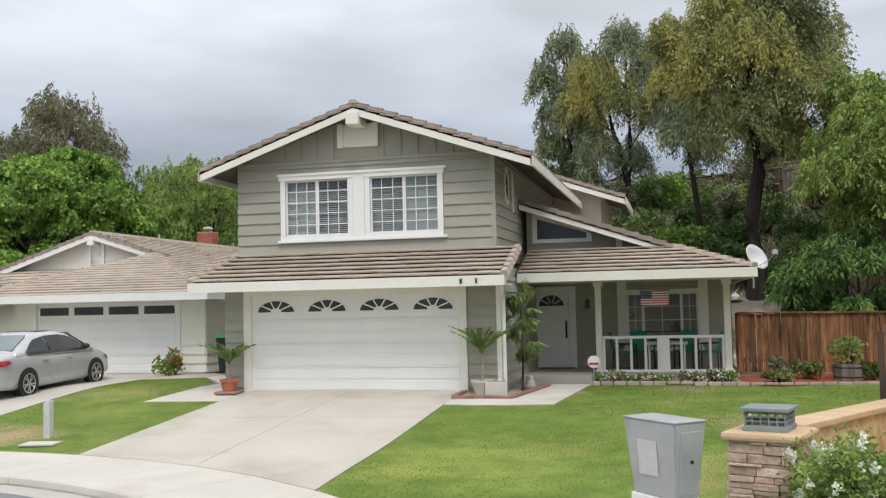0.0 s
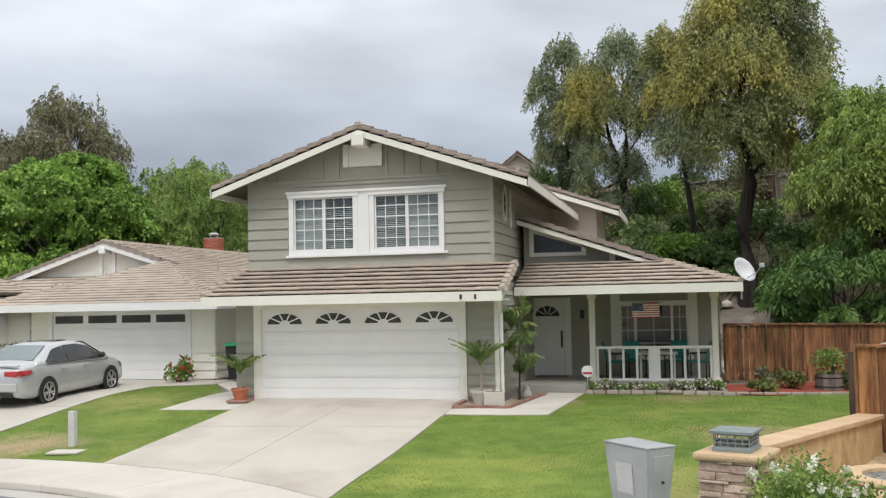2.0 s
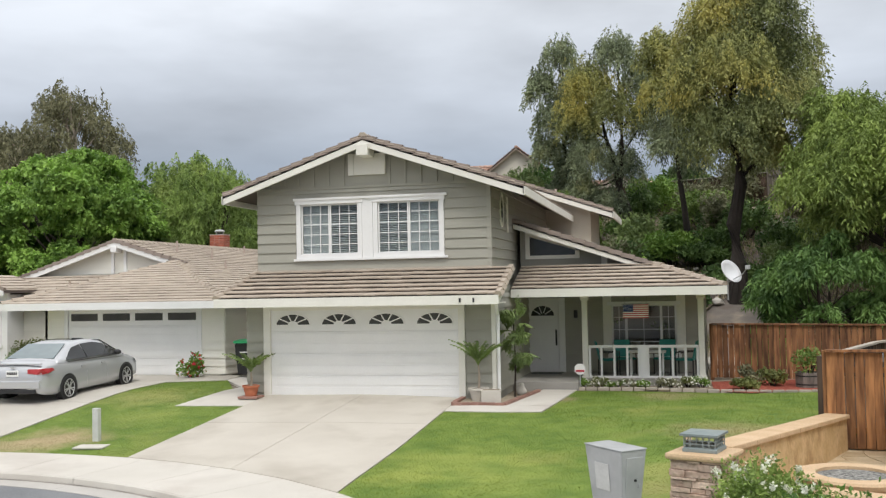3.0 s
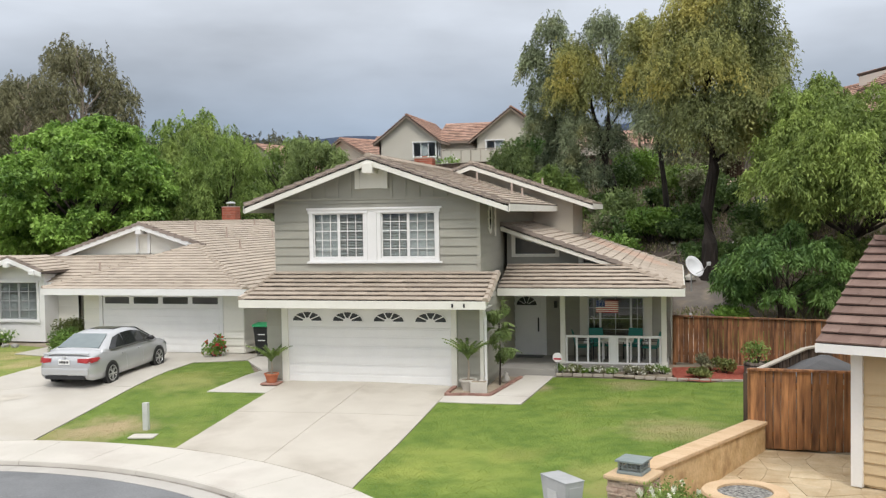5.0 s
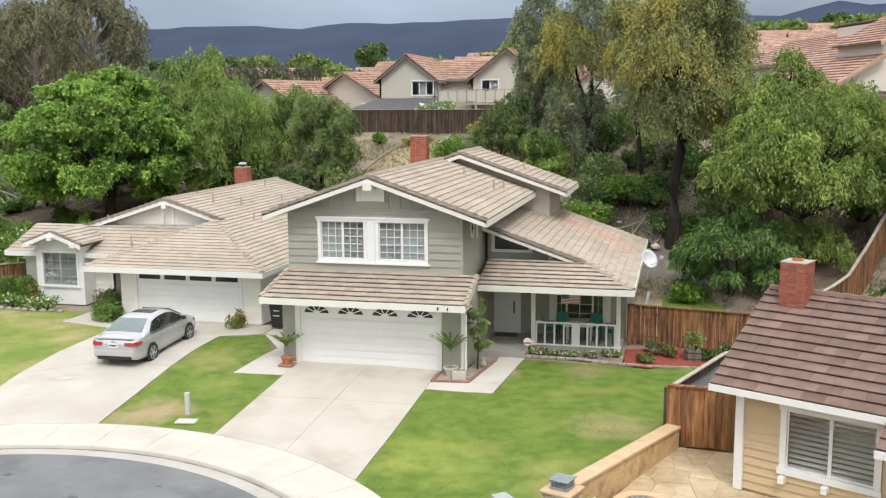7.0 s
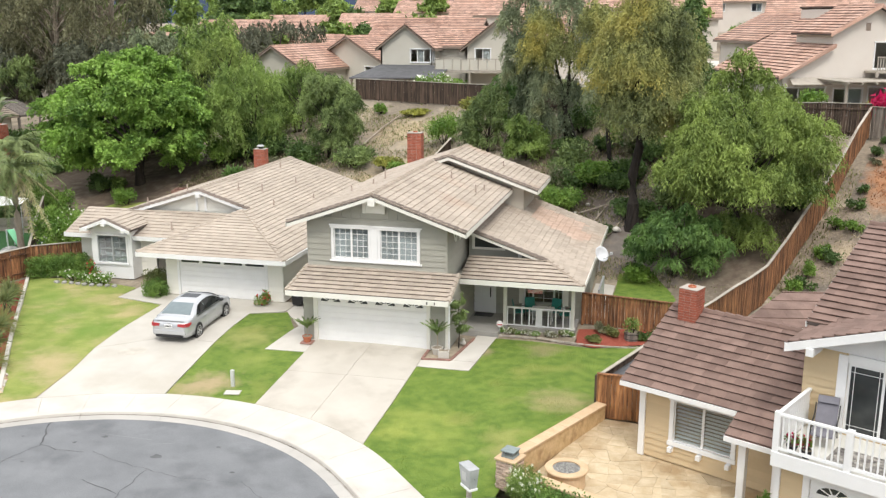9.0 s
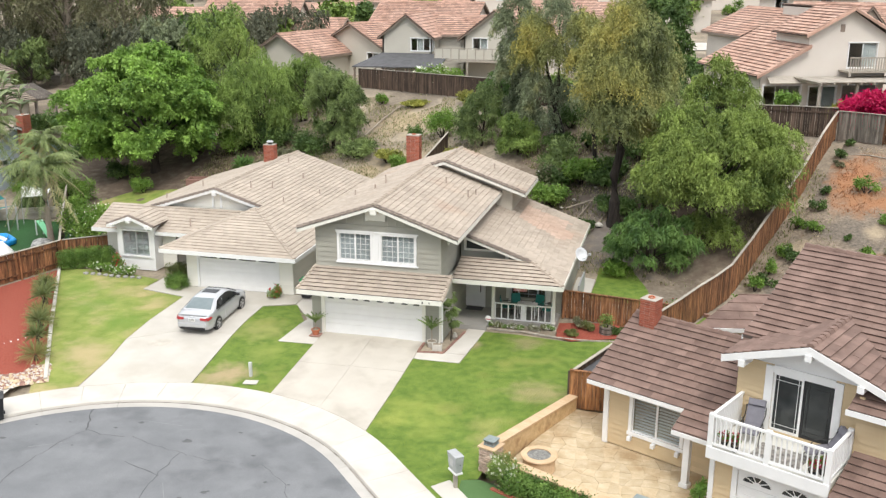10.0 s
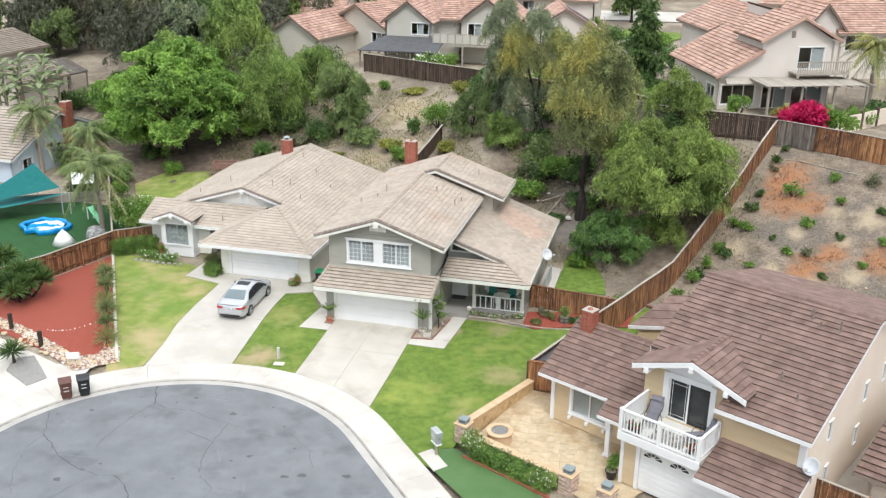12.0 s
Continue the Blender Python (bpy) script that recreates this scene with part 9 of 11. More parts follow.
keep = np.array([noise.noise((a * 0.35, b * 0.35, 1.0)) > -0.12 and 0.03 < (b - (9.5 + (17 - a) * 0.25)) / max(4, 24 + (22.8 - a) * 0.5 - (9.5 + (17 - a) * 0.25)) < 1.0 for a, b in zip(bx, by)])
bx, by = bx[keep], by[keep]
bz = np.array([land(a, b) for a, b in zip(bx, by)]) - 0.05


def blades(x, y, z, h, w, lean, seed):
    r = np.random.default_rng(seed)
    n = len(x)
    a = r.uniform(0, math.tau, n)
    hh = h * (0.5 + r.random(n))
    base = np.stack([x, y, z], 1)
    side = np.stack([np.cos(a), np.sin(a), np.zeros(n)], 1) * (w * (0.6 + 0.8 * r.random(n)))[:, None]
    tip = base + np.stack([np.cos(a + 1.57) * lean * hh * r.random(n), np.sin(a + 1.57) * lean * hh * r.random(n), hh], 1)
    return np.stack([base - side, base + side, tip + side * 0.25, tip - side * 0.25], 1).reshape(-1, 3)


L_STRAW = leaf_mat("straw", (0.34, 0.27, 0.17), (0.60, 0.50, 0.34), 0.4)
L_GRND = leaf_mat("low_weeds", (0.12, 0.14, 0.05), (0.32, 0.33, 0.15), 0.4)
half = len(bx) // 2
tagged(quads("dry_grass", blades(bx[:half], by[:half], bz[:half], 0.12, 0.02, 1.2, 4), L_STRAW, None), "pale dry grass tufts over the slope", "grass", kind="stuff")
tagged(quads("weeds", blades(bx[half:], by[half:], bz[half:], 0.13, 0.03, 1.2, 5), L_GRND, None), "low grey-green weeds over the slope", "weeds", kind="stuff")


def inside(px, py, poly):
    res = np.zeros(len(px), bool)
    for (x0, y0), (x1, y1) in zip(poly, poly[1:] + poly[:1]):
        if y0 != y1:
            hit = ((y0 > py) != (y1 > py)) & (px < (x1 - x0) * (py - y0) / (y1 - y0) + x0)
            res ^= hit
    return res


def turf(outline, density, leaf, label, seed, h=0.016):
    """Blades of grass over a lawn, one mesh."""
    r = np.random.default_rng(seed)
    xs, ys = [p[0] for p in outline], [p[1] for p in outline]
    n = int((max(xs) - min(xs)) * (max(ys) - min(ys)) * density)
    x, y = r.uniform(min(xs), max(xs), n), r.uniform(min(ys), max(ys), n)
    k = inside(x, y, outline)
    x, y = x[k], y[k]
    z = np.array([land(a, b) for a, b in zip(x, y)])
    tagged(quads("grass", blades(x, y, z - 0.004, h, 0.006, 1.3, seed), leaf, None), label, "grass", kind="stuff")


turf(lawns[0][1], 900, L_GRASS, "short green grass blades of the front lawn", 41)
turf(lawns[1][1], 900, L_GRASS, "short green grass blades between the driveways", 42)
turf(lawns[2][1], 600, spotted(leaf_mat("dry_grass_blades", (0.17, 0.25, 0.045), (0.44, 0.43, 0.16), 0.4), DRY_WEAR), "yellowing grass blades of the neighbour lawn", 43)

# beds by the houses
for i, (x, y, rx, h, lf, fl, fc, label) in enumerate((
    (-6.75, 3.9, 0.48, 0.85, L_GREEN, L_RED, 70, "red-flowered rose bush by the cream garage"),
    (-18.3, 5.6, 0.8, 0.65, L_GREEN, L_WHITE, 60, "low white-flowered roses under the bay window"),
    (-17.3, 5.5, 0.7, 0.6, L_GREEN, L_WHITE, 90, "low white-flowered roses under the bay window"),
    (-16.4, 5.4, 0.6, 0.6, L_GREEN, L_WHITE, 60, "low white-flowered roses under the bay window"),
    (-17.2, 5.9, 0.4, 1.2, L_GREEN, L_RED, 60, "tall red rose under the bay window"),
    (9.0, 2.75, 0.45, 0.28, L_BRUSHY, None, 0, "low olive mound plant in the mulch"),
    (9.7, 3.6, 0.42, 0.5, L_BRUSHY, None, 0, "thin dark shrub against the fence"),
    (11.9, 3.5, 0.5, 0.6, L_DARK, L_WHITE, 14, "green shrub with a few white flowers by the fence"),
    (12.9, 3.7, 0.5, 0.6, L_DARK, None, 0, "green shrub by the fence"),
    (11.2, 3.55, 0.4, 0.45, L_DARK, None, 0, "dark green shrub by the fence"),
    (12.3, 3.3, 0.5, 0.55, L_DARK, L_WHITE, 18, "low dark shrub with white flowers by the fence"),
    (9.25, 3.9, 0.4, 0.5, L_BRUSH, None, 0, "dry grey shrub in the red mulch"),
    (13.6, 6.2, 0.7, 1.0, L_GREEN, L_RED, 40, "red-flowered rose behind the fence"),
    (15.0, 8.4, 0.5, 0.9, L_GREEN, L_WHITE, 30, "white-flowered rose along the fence"),
    (14.4, 7.4, 0.5, 0.8, L_GREEN, L_WHITE, 30, "white-flowered rose along the fence"),
)):
    shrub(x, y, rx, h, label, lf, 300 + i, int(900 * rx + 300), 0.09, flowers=fl, flower_count=fc, group="garden shrubs", n=8)
def box_hedge(x, y, yaw, ln, w, h, label, leaf, seed, count):
    """A clipped hedge: clumps filling a rounded box."""
    rng = random.Random(seed)
    ob = thing("hedge", pose(x, y, land(x, y), 0, 0, yaw), label, "hedge")
    n = int(ln / 0.22)
    blobs = [(-ln / 2 + ln * (i + 0.5) / n + rng.uniform(-0.05, 0.05), (j - 0.5) * w * 0.6 + rng.uniform(-0.05, 0.05), z * h + rng.uniform(-0.05, 0.05), 0.3, 0.26) for i in range(n) for j in (0, 1) for z in (0.22, 0.52, 0.8)]
    quads("foliage", leaves(blobs, count, 0.075, 0, seed, 0.5, 0.6, True), leaf, ob, 4)
    bm = bmesh.new()
    for i in range(0, n, 2):
        tube(bm, [(blobs[i * 6][0], 0, -0.05), (blobs[i * 6][0] + 0.04, 0.03, h * 0.7)], [0.025, 0.01], 5)
    part("stem", bm, M_BARK, ob)
    return ob


box_hedge(-19.7, 6.35, 35, 2.9, 0.9, 1.1, "clipped green hedge by the dark fence", L_HEDGE, 330, 12000)
box_hedge(-12.95, 5.0, -20, 1.2, 0.85, 1.05, "clipped olive bush beside the cream garage", L_BRUSHY, 331, 4200)
box_hedge(-12.6, 4.1, -20, 0.85, 0.7, 0.75, "clipped green bush at the cream garage corner", L_HEDGE, 332, 3200)
setting(sheet("flower_bed", [(4.97, 3.4), (4.97, 2.66), (6.2, 2.66), (7.0, 2.45), (8.3, 2.4), (8.3, 3.4)], 0.012, M_SOIL, 0.6), "brown soil border before the porch", "flower bed")
# border in front of the porch
for i in range(9):
    x = 5.1 + 0.36 * i
    shrub(x, 3.0 + rng.uniform(-0.14, 0.14), 0.32, rng.uniform(0.2, 0.34), "low bedding plant with pale flowers by the porch", rng.choice((L_BRUSHY, L_GREEN, L_BRUSH)), 340 + i, 420, 0.055, flowers=L_WHITE, flower_count=70, group="porch border", n=6, flower_size=0.05)
# hedge before the low wall
box_hedge(10.45, -12.35, -27, 4.2, 0.7, 0.62, "clipped green hedge before the low wall", L_HEDGE, 360, 17000)
for i, k in enumerate((0.06, 0.86, 0.97)):
    shrub(8.45 + 3.9 * k, -11.35 - 2.0 * k, 0.5, 0.9, "white-blossomed bush in the front hedge", L_PRIVET, 361 + i, 3600, 0.06, flowers=L_WHITE, flower_count=70, group="front hedge", n=12, flower_size=0.032, cluster=16)
shrub(8.35, -11.25, 0.66, 1.12, "white-flowering bush beside the stone pier", L_PRIVET, 372, 13000, 0.045, flowers=L_WHITE, flower_count=120, n=18, flower_size=0.03, cluster=34)
setting(sheet("brick_edge", [(8.0, -11.65), (12.3, -13.85), (12.35, -13.72), (8.06, -11.52)], 0.05, M_BRICK, 1.0, 0.12), "brick edging below the hedge", "edging")
# magenta bougainvillea and shrubs by the top fence
shrub(24.45, 25.0, 1.95, 2.9, "large magenta bougainvillea over the fence", L_MAGENTA, 380, 4600, 0.24, n=16, z=6.8)
shrub(27.2, 26.0, 1.7, 2.0, "bright green shrubs behind the fence", L_GREEN, 381, 1800, 0.2, n=12, z=7.2)
for i, (x, y, rx, h, kind) in enumerate(((15.6, 47.0, 1.6, 3.2, L_DARK), (14.6, 53.0, 2.0, 2.6, L_SHRUB), (10.0, 60.0, 2.0, 2.2, L_DARK), (12.6, 64.0, 1.8, 2.0, L_GREEN), (7.6, 66.0, 2.0, 2.4, L_SHRUB), (29.6, 31.6, 1.3, 1.6, L_GREEN), (23.6, 31.4, 0.8, 1.5, L_YELLOW), (31.5, 34.5, 1.4, 1.8, L_DARK))):
    shrub(x, y, rx, h, "garden shrub beside the pale house", kind, 740 + i, int(900 * rx), 0.2, group="pale house shrubs", n=12)
shrub(20.4, 30.0, 1.2, 1.8, "bright green shrub beside the pale house", L_GREEN, 382, 1200, 0.18, z=7.2)
shrub(-8.6, 42.2, 1.75, 2.6, "white-flowering shrub behind the dark fence", L_GREEN, 383, 2200, 0.18, flowers=L_WHITE, flower_count=170, flower_size=0.2, n=12)


def frond(bm, foot, yaw, pitch, length, n=30, width=0.42, sag=0.9, seed=0):
    """A feather palm leaf: an arching rib with thin hanging leaflets down both sides."""
    rng = random.Random(seed)
    d = Vector((math.cos(yaw), math.sin(yaw), 0))
    s_ = Vector((-d.y, d.x, 0))
    p = [foot + d * length * k / n * math.cos(pitch * (1 - 0.4 * k / n)) + Vector((0, 0, length * (math.sin(pitch) * k / n - sag * (k / n) ** 2 * 0.6))) for k in range(n + 1)]
    for k in range(3, n + 1):
        w = width * math.sin(math.pi * (0.16 + 0.78 * k / (n + 1)))
        for sg in (-1, 1):
            ln = w * rng.uniform(0.8, 1.2)
            step = (p[k] - p[k - 1]).normalized()
            t = p[k] + s_ * sg * ln * rng.uniform(0.55, 0.95) + step * ln * rng.uniform(0.3, 0.7) + Vector((0, 0, -ln * rng.uniform(0.15, 0.95)))
            bm.faces.new([bm.verts.new(v) for v in (p[k] - step * 0.04, p[k] + step * 0.04, t)])
    tube(bm, p[::3] + [p[-1]], [0.02 * length / 2 * (1 - 0.8 * k / (len(p[::3]))) for k in range(len(p[::3]) + 1)], 4, False)


def palm(x, y, h, label, seed, fronds=22, length=2.2, trunk=0.16, leaf=None, z=None, width=0.42, group="", skirt=10):
    rng = random.Random(seed)
    ob = thing("palm", pose(x, y, land(x, y) if z is None else z), label, "palm", group)
    bm = bmesh.new()
    pts = [(0.05 * math.sin(k), 0.04 * math.cos(k * 1.3), h * k / 8) for k in range(9)]
    tube(bm, pts, [trunk * (1.3 - 0.5 * k / 8) + 0.015 * (k % 2) for k in range(9)], 9)
    part("trunk", bm, M_PALEBARK, ob)
    for i in range(fronds + skirt):
        low = i >= fronds
        bm = bmesh.new()
        frond(bm, Vector((0, 0, h - 0.12 * low)), i * 2.399 + rng.uniform(-0.3, 0.3), rng.uniform(-0.9, -0.2) if low else rng.uniform(-0.2, 1.25), length * rng.uniform(0.75, 1.1), width=width, sag=rng.uniform(0.8, 1.5), seed=seed * 100 + i)
        part("frond", bm, L_STRAWY if low and i % 2 else leaf or L_FEATHER, ob)
    return ob


palm(-24.0, 9.0, 5.2, "feathery palm over the turf yard", 1, 36, 3.0, width=0.55, skirt=12)
palm(-30.6, 18.0, 5.1, "feathery palm behind the turf yard", 2, 30, 2.5, width=0.55)
palm(-38.2, 21.5, 5.4, "tall feathery palm by the blue house", 3, 30, 3.0, width=0.55)
palm(31.3, 39.0, 4.6, "yellowing palm by the pale house", 6, 44, 2.9, leaf=L_GUMY, z=7.2, width=0.6)
palm(27.0, 62.0, 6.0, "palm between far houses", 7, 18, 2.6, leaf=L_DARK)


def banana(x, y, h, label, seed, n=9):
    """Broad paddle leaves that arch from a pale stem."""
    rng = random.Random(seed)
    ob = thing("banana_plant", pose(x, y, land(x, y)), label, "banana plant", "banana plants")
    bm = bmesh.new()
    tube(bm, [(0, 0, -0.1), (0.05, 0.03, h * 0.35), (0.1, 0.0, h * 0.7)], [0.16, 0.13, 0.08], 8)
    part("stem", bm, M_PALEBARK, ob)
    for i in range(n):
        a, up, ln = i * 2.399 + rng.uniform(-0.3, 0.3), rng.uniform(0.5, 1.35), rng.uniform(1.5, 2.3)
        d, sd = Vector((math.cos(a), math.sin(a), 0)), Vector((-math.sin(a), math.cos(a), 0))
        foot = Vector((0.1, 0, h * (0.45 + 0.28 * i / n)))
        bm = bmesh.new()
        rows_ = []
        for k in range(9):
            f = k / 8
            p = foot + d * ln * f * math.cos(up * (1 - 0.3 * f)) + Vector((0, 0, ln * (math.sin(up) * f - 0.55 * f * f)))
            w = 0.30 * math.sin(math.pi * min(1, max(0.04, f * 1.02 - 0.12))) + 0.02
            rows_.append([bm.verts.new(p + sd * w * q + Vector((0, 0, 0.3 * w * abs(q)))) for q in (-1, 0, 1)])
        for u, v in zip(rows_, rows_[1:]):
            for q in (0, 1):
                bm.faces.new((u[q], u[q + 1], v[q + 1], v[q]))
        part("leaf", bm, L_BANANA, ob, smooth=True)
    return ob


for i, (x, y, h) in enumerate(((-47.5, 32.0, 9.6), (-45.8, 33.2, 8.6), (-48.8, 33.4, 9.4), (-46.8, 34.6, 9.0), (-44.9, 31.4, 7.0), (-47.0, 30.6, 7.4), (-49.6, 31.2, 8.0), (-45.4, 34.8, 7.0), (-50.4, 33.0, 8.6), (-48.0, 30.2, 6.4))):
    banana(x, y, h, "tall banana plant with broad grey-green leaves behind the blue house", 640 + i, 12)
yard_rng = random.Random(91)
for i in range(22):
    x, y = yard_rng.uniform(-47.0, -36.0), yard_rng.uniform(36.0, 54.0)
    rx = yard_rng.uniform(1.0, 2.0)
    shrub(x, y, rx, rx * yard_rng.uniform(0.9, 1.6), "dark green garden shrub behind the blue house", yard_rng.choice((L_DARK, L_WATTLE, L_SHRUB)), 700 + i, int(500 * rx * rx + 400), 0.22, group="back yard shrubs", n=14)

# spiky plants along the divider of the red yard
M_YUCCA = leaf_mat("yucca_blades", (0.10, 0.14, 0.05), (0.30, 0.34, 0.14), 0.3)
L_SEDGE = leaf_mat("straw_green_blades", (0.16, 0.19, 0.06), (0.42, 0.40, 0.17), 0.3)


def rosette(count, length, width, seed, at=(0, 0, 0), low=-0.15):
    """Stiff blades that spread from one heart in all directions."""
    r = np.random.default_rng(seed)
    d = r.normal(size=(count * 3, 3))
    d /= np.linalg.norm(d, axis=1)[:, None]
    d = d[d[:, 2] > low][:count]
    side = np.cross(d, r.normal(size=d.shape))
    side /= np.linalg.norm(side, axis=1)[:, None]
    ln = length * (0.7 + 0.45 * r.random(len(d)))[:, None]
    o = np.array(at) + d * 0.04
    tip = o + d * ln
    tip[:, 2] -= (0.16 * ln[:, 0]) * (1 - d[:, 2])
    mid = o + d * ln * 0.55
    return np.stack([o - side * width * 0.4, mid - side * width, tip, mid + side * width], 1).reshape(-1, 3)


def spiky(x, y, h, length, label, leaf, seed, heads=1, spread_=0.0, count=150, width=0.018, category="yucca", group="yuccas"):
    """A plant of one or more rosettes on short stems."""
    rng = random.Random(seed)
    ob = thing("spiky_plant", pose(x, y, land(x, y)), label, category, group)
    for k in range(heads):
        a, q = k * 2.4, spread_ * math.sqrt((k + 0.3) / heads)
        px_, py_, pz_ = q * math.cos(a), q * math.sin(a), h * (1 - 0.55 * (q / (spread_ + 0.01)) ** 2) * rng.uniform(0.85, 1.1)
        quads("rosette", rosette(count, length, width, seed * 50 + k, (px_, py_, pz_)), leaf, ob, 4)
        bm = bmesh.new()
        tube(bm, [(px_ * 0.4, py_ * 0.4, -0.1), (px_ * 0.8, py_ * 0.8, pz_ * 0.5), (px_, py_, pz_)], [0.1, 0.08, 0.06], 7)
        part("stem", bm, M_BARK, ob)
    return ob


for i, (x, y, lf) in enumerate(((-19.2, 1.9, L_SEDGE), (-17.8, 0.0, M_YUCCA), (-16.6, -2.0, L_SEDGE), (-15.2, -4.0, M_YUCCA), (-13.9, -6.1, L_SEDGE), (-18.5, 1.0, M_YUCCA), (-17.2, -1.0, M_YUCCA), (-15.9, -3.0, L_SEDGE), (-14.5, -5.1, M_YUCCA))):
    spiky(x, y, 0.8 if lf == M_YUCCA else 0.25, 0.7 if lf == M_YUCCA else 0.95, "stiff green yucca in the red mulch" if lf == M_YUCCA else "fine straw-green tussock in the red mulch", lf, 20 + i, count=140 if lf == M_YUCCA else 260, width=0.026 if lf == M_YUCCA else 0.012)
spiky(-22.2, -2.4, 1.75, 0.95, "dense clump of spiky cycads in the red mulch", L_DARK, 30, 11, 1.55, 170, 0.045, "cycad", "cycads")
spiky(-25.0, -1.2, 2.3, 1.0, "tall spiky cycad clump by the fence", L_DARK, 31, 7, 1.2, 160, 0.045, "cycad", "cycads")
spiky(-17.3, -9.6, 0.75, 0.85, "small cycad in the gravel island", L_DARK, 32, 1, 0.0, 150, 0.04, "cycad", "cycads")
spiky(-19.3, 26.6, 0.5, 0.9, "dark green aloe clump behind the cream house", L_SHRUB, 33, 4, 0.7, 60, 0.06, "aloe", "aloes")
rb = thing("raised_bed", pose(-21.9, 24.6, land(-21.9, 24.6), 0, 0, 12), "low red brick planter box on the bare slope", "planter")
for x0, x1, y0, y1 in ((-1.1, 1.1, -0.6, -0.45), (-1.1, 1.1, 0.45, 0.6), (-1.1, -0.95, -0.45, 0.45), (0.95, 1.1, -0.45, 0.45)):
    part("side", boxed(x0, x1, y0, y1, -0.5, 0.4, 0.015), M_OLDBRICK, rb)
part("soil", boxed(-0.95, 0.95, -0.45, 0.45, -0.5, 0.22), M_SOIL, rb)
setting(sheet("gravel_bed", [(-17.2, -10.4), (-15.3, -11.3), (-14.8, -10.3), (-16.8, -8.6), (-17.6, -9.2)], 0.03, mat("grey_gravel", (0.22, 0.21, 0.195), (0.42, 0.40, 0.37), 22.0, 0.95, 1.0, 50, grain=0.5), 0.6, 0.05), "grey gravel island edged in the concrete yard", "gravel")
shrub(-22.2, 10.4, 2.2, 3.0, "large flowering bush by the fence", L_GREEN, 391, 4600, 0.16, flowers=L_WHITE, flower_count=200, n=12)

# far trees, built once and set out again
ft = tree(-20.0, 82.0, 8.0, 3.2, "rounded green tree between far houses", L_PEPPER, 51, bare=0.15, count=2000, size=0.7, droop=0.3, n=18, r0=0.9, r1=1.6, trunk=0.2, group="far trees")
ft2 = tree(8.0, 84.0, 9.0, 2.8, "dark green tree between far houses", L_DARK, 52, bare=0.1, count=2000, size=0.7, droop=0.3, n=18, r0=0.8, r1=1.5, trunk=0.2, group="far trees")
for i in range(136):
    x, y = rng.uniform(-95, 95), rng.uniform(80, 210)
    if i >= 64:
        x, y = rng.uniform(-130, 130), rng.uniform(150, 270)
    if i < 16:
        x, y = rng.uniform(-85, -30), rng.uniform(60, 100)
    q = rng.uniform(0.75, 1.1) if y < 140 else rng.uniform(0.9, 1.35)
    if i >= 100:
        x, y, q = rng.uniform(-240, -70), rng.uniform(170, 290), 1.5
    copy_thing(ft if i % 3 else ft2, pose(x, y, land(x, y) - 0.2, 0, 0, rng.uniform(0, 360)) @ Matrix.Diagonal((q, q, q, 1)))
hedge = shrub(-8.0, 46.5, 1.3, 1.6, "rounded green garden shrub behind the fences", L_GREEN, 460, 900, 0.26, group="far shrubs", n=12)
hedge2 = shrub(10.0, 36.5, 1.6, 2.2, "olive garden shrub behind the fences", L_PEPPER, 461, 900, 0.28, group="far shrubs", n=12)
for i in range(70):
    x, y = rng.uniform(-70, 70), rng.uniform(44, 130)
    if i < 26:
        x, y = rng.uniform(2, 17), rng.uniform(29, 36)
        y += max(0, (20 - x)) * 0.35
    copy_thing(hedge if i % 2 else hedge2, pose(x, y, land(x, y) - 0.1, 0, 0, rng.uniform(0, 360)))

# rust and straw scrub over the bare slope
r = np.random.default_rng(31)
ax_, ay_ = r.uniform(17.8, 47, 90000), r.uniform(-4, 23, 90000)
k_ = inside(ax_, ay_, [(18.2, 10.0), (23.6, 22.8), (45, 15.5), (49, 2), (30, -5), (20.5, 2.5)])
ax_, ay_ = ax_[k_], ay_[k_]
pt = np.array([noise.noise((a * 0.22, b * 0.22, 6.0)) + 0.5 * noise.noise((a * 0.9, b * 0.9, 2.0)) for a, b in zip(ax_, ay_)])
L_RUST = leaf_mat("rust_dry_grass", (0.34, 0.16, 0.08), (0.55, 0.28, 0.15), 0.4)
for sel, lf, nm, label in ((np.min([np.hypot(ax_ - x, ay_ - y) / q for x, y, q in RUSTY], axis=0) < 0.95 + 0.5 * pt, L_RUST, "rust_grass", "rust-coloured dry grass in patches on the dirt slope"), ((pt < -0.22) & (r.random(len(pt)) < 0.6), L_STRAW, "dry_grass", "pale dry grass in patches on the dirt slope")):
    gx_, gy_ = ax_[sel], ay_[sel]
    gz_ = np.array([land(a, b) for a, b in zip(gx_, gy_)]) + 0.0
    tagged(quads(nm, blades(gx_, gy_, gz_, 0.09, 0.03, 1.3, 61), lf, None), label, "grass", kind="stuff")
for i in range(10):
    shrub(rng.uniform(-36, -25), rng.uniform(16, 27), rng.uniform(0.9, 1.7), rng.uniform(0.8, 2.0), "green garden shrub behind the turf yard", rng.choice((L_GREEN, L_DARK, L_PEPPER)), 470 + i, 1500, 0.16, group="back yard shrubs", n=12)
shrub(-21.4, 31.5, 1.0, 0.8, "spiky green clump behind the chimney", L_DARK, 485, 1500, 0.3, n=8)

# ---- the silver saloon on the neighbour's driveway ----
M_CAR = mat("silver_car_paint", (0.52, 0.53, 0.545), (0.55, 0.56, 0.575), 1.5, 0.27, 0.0, 5, grain=0.02, metal=0.4, spec=0.6)
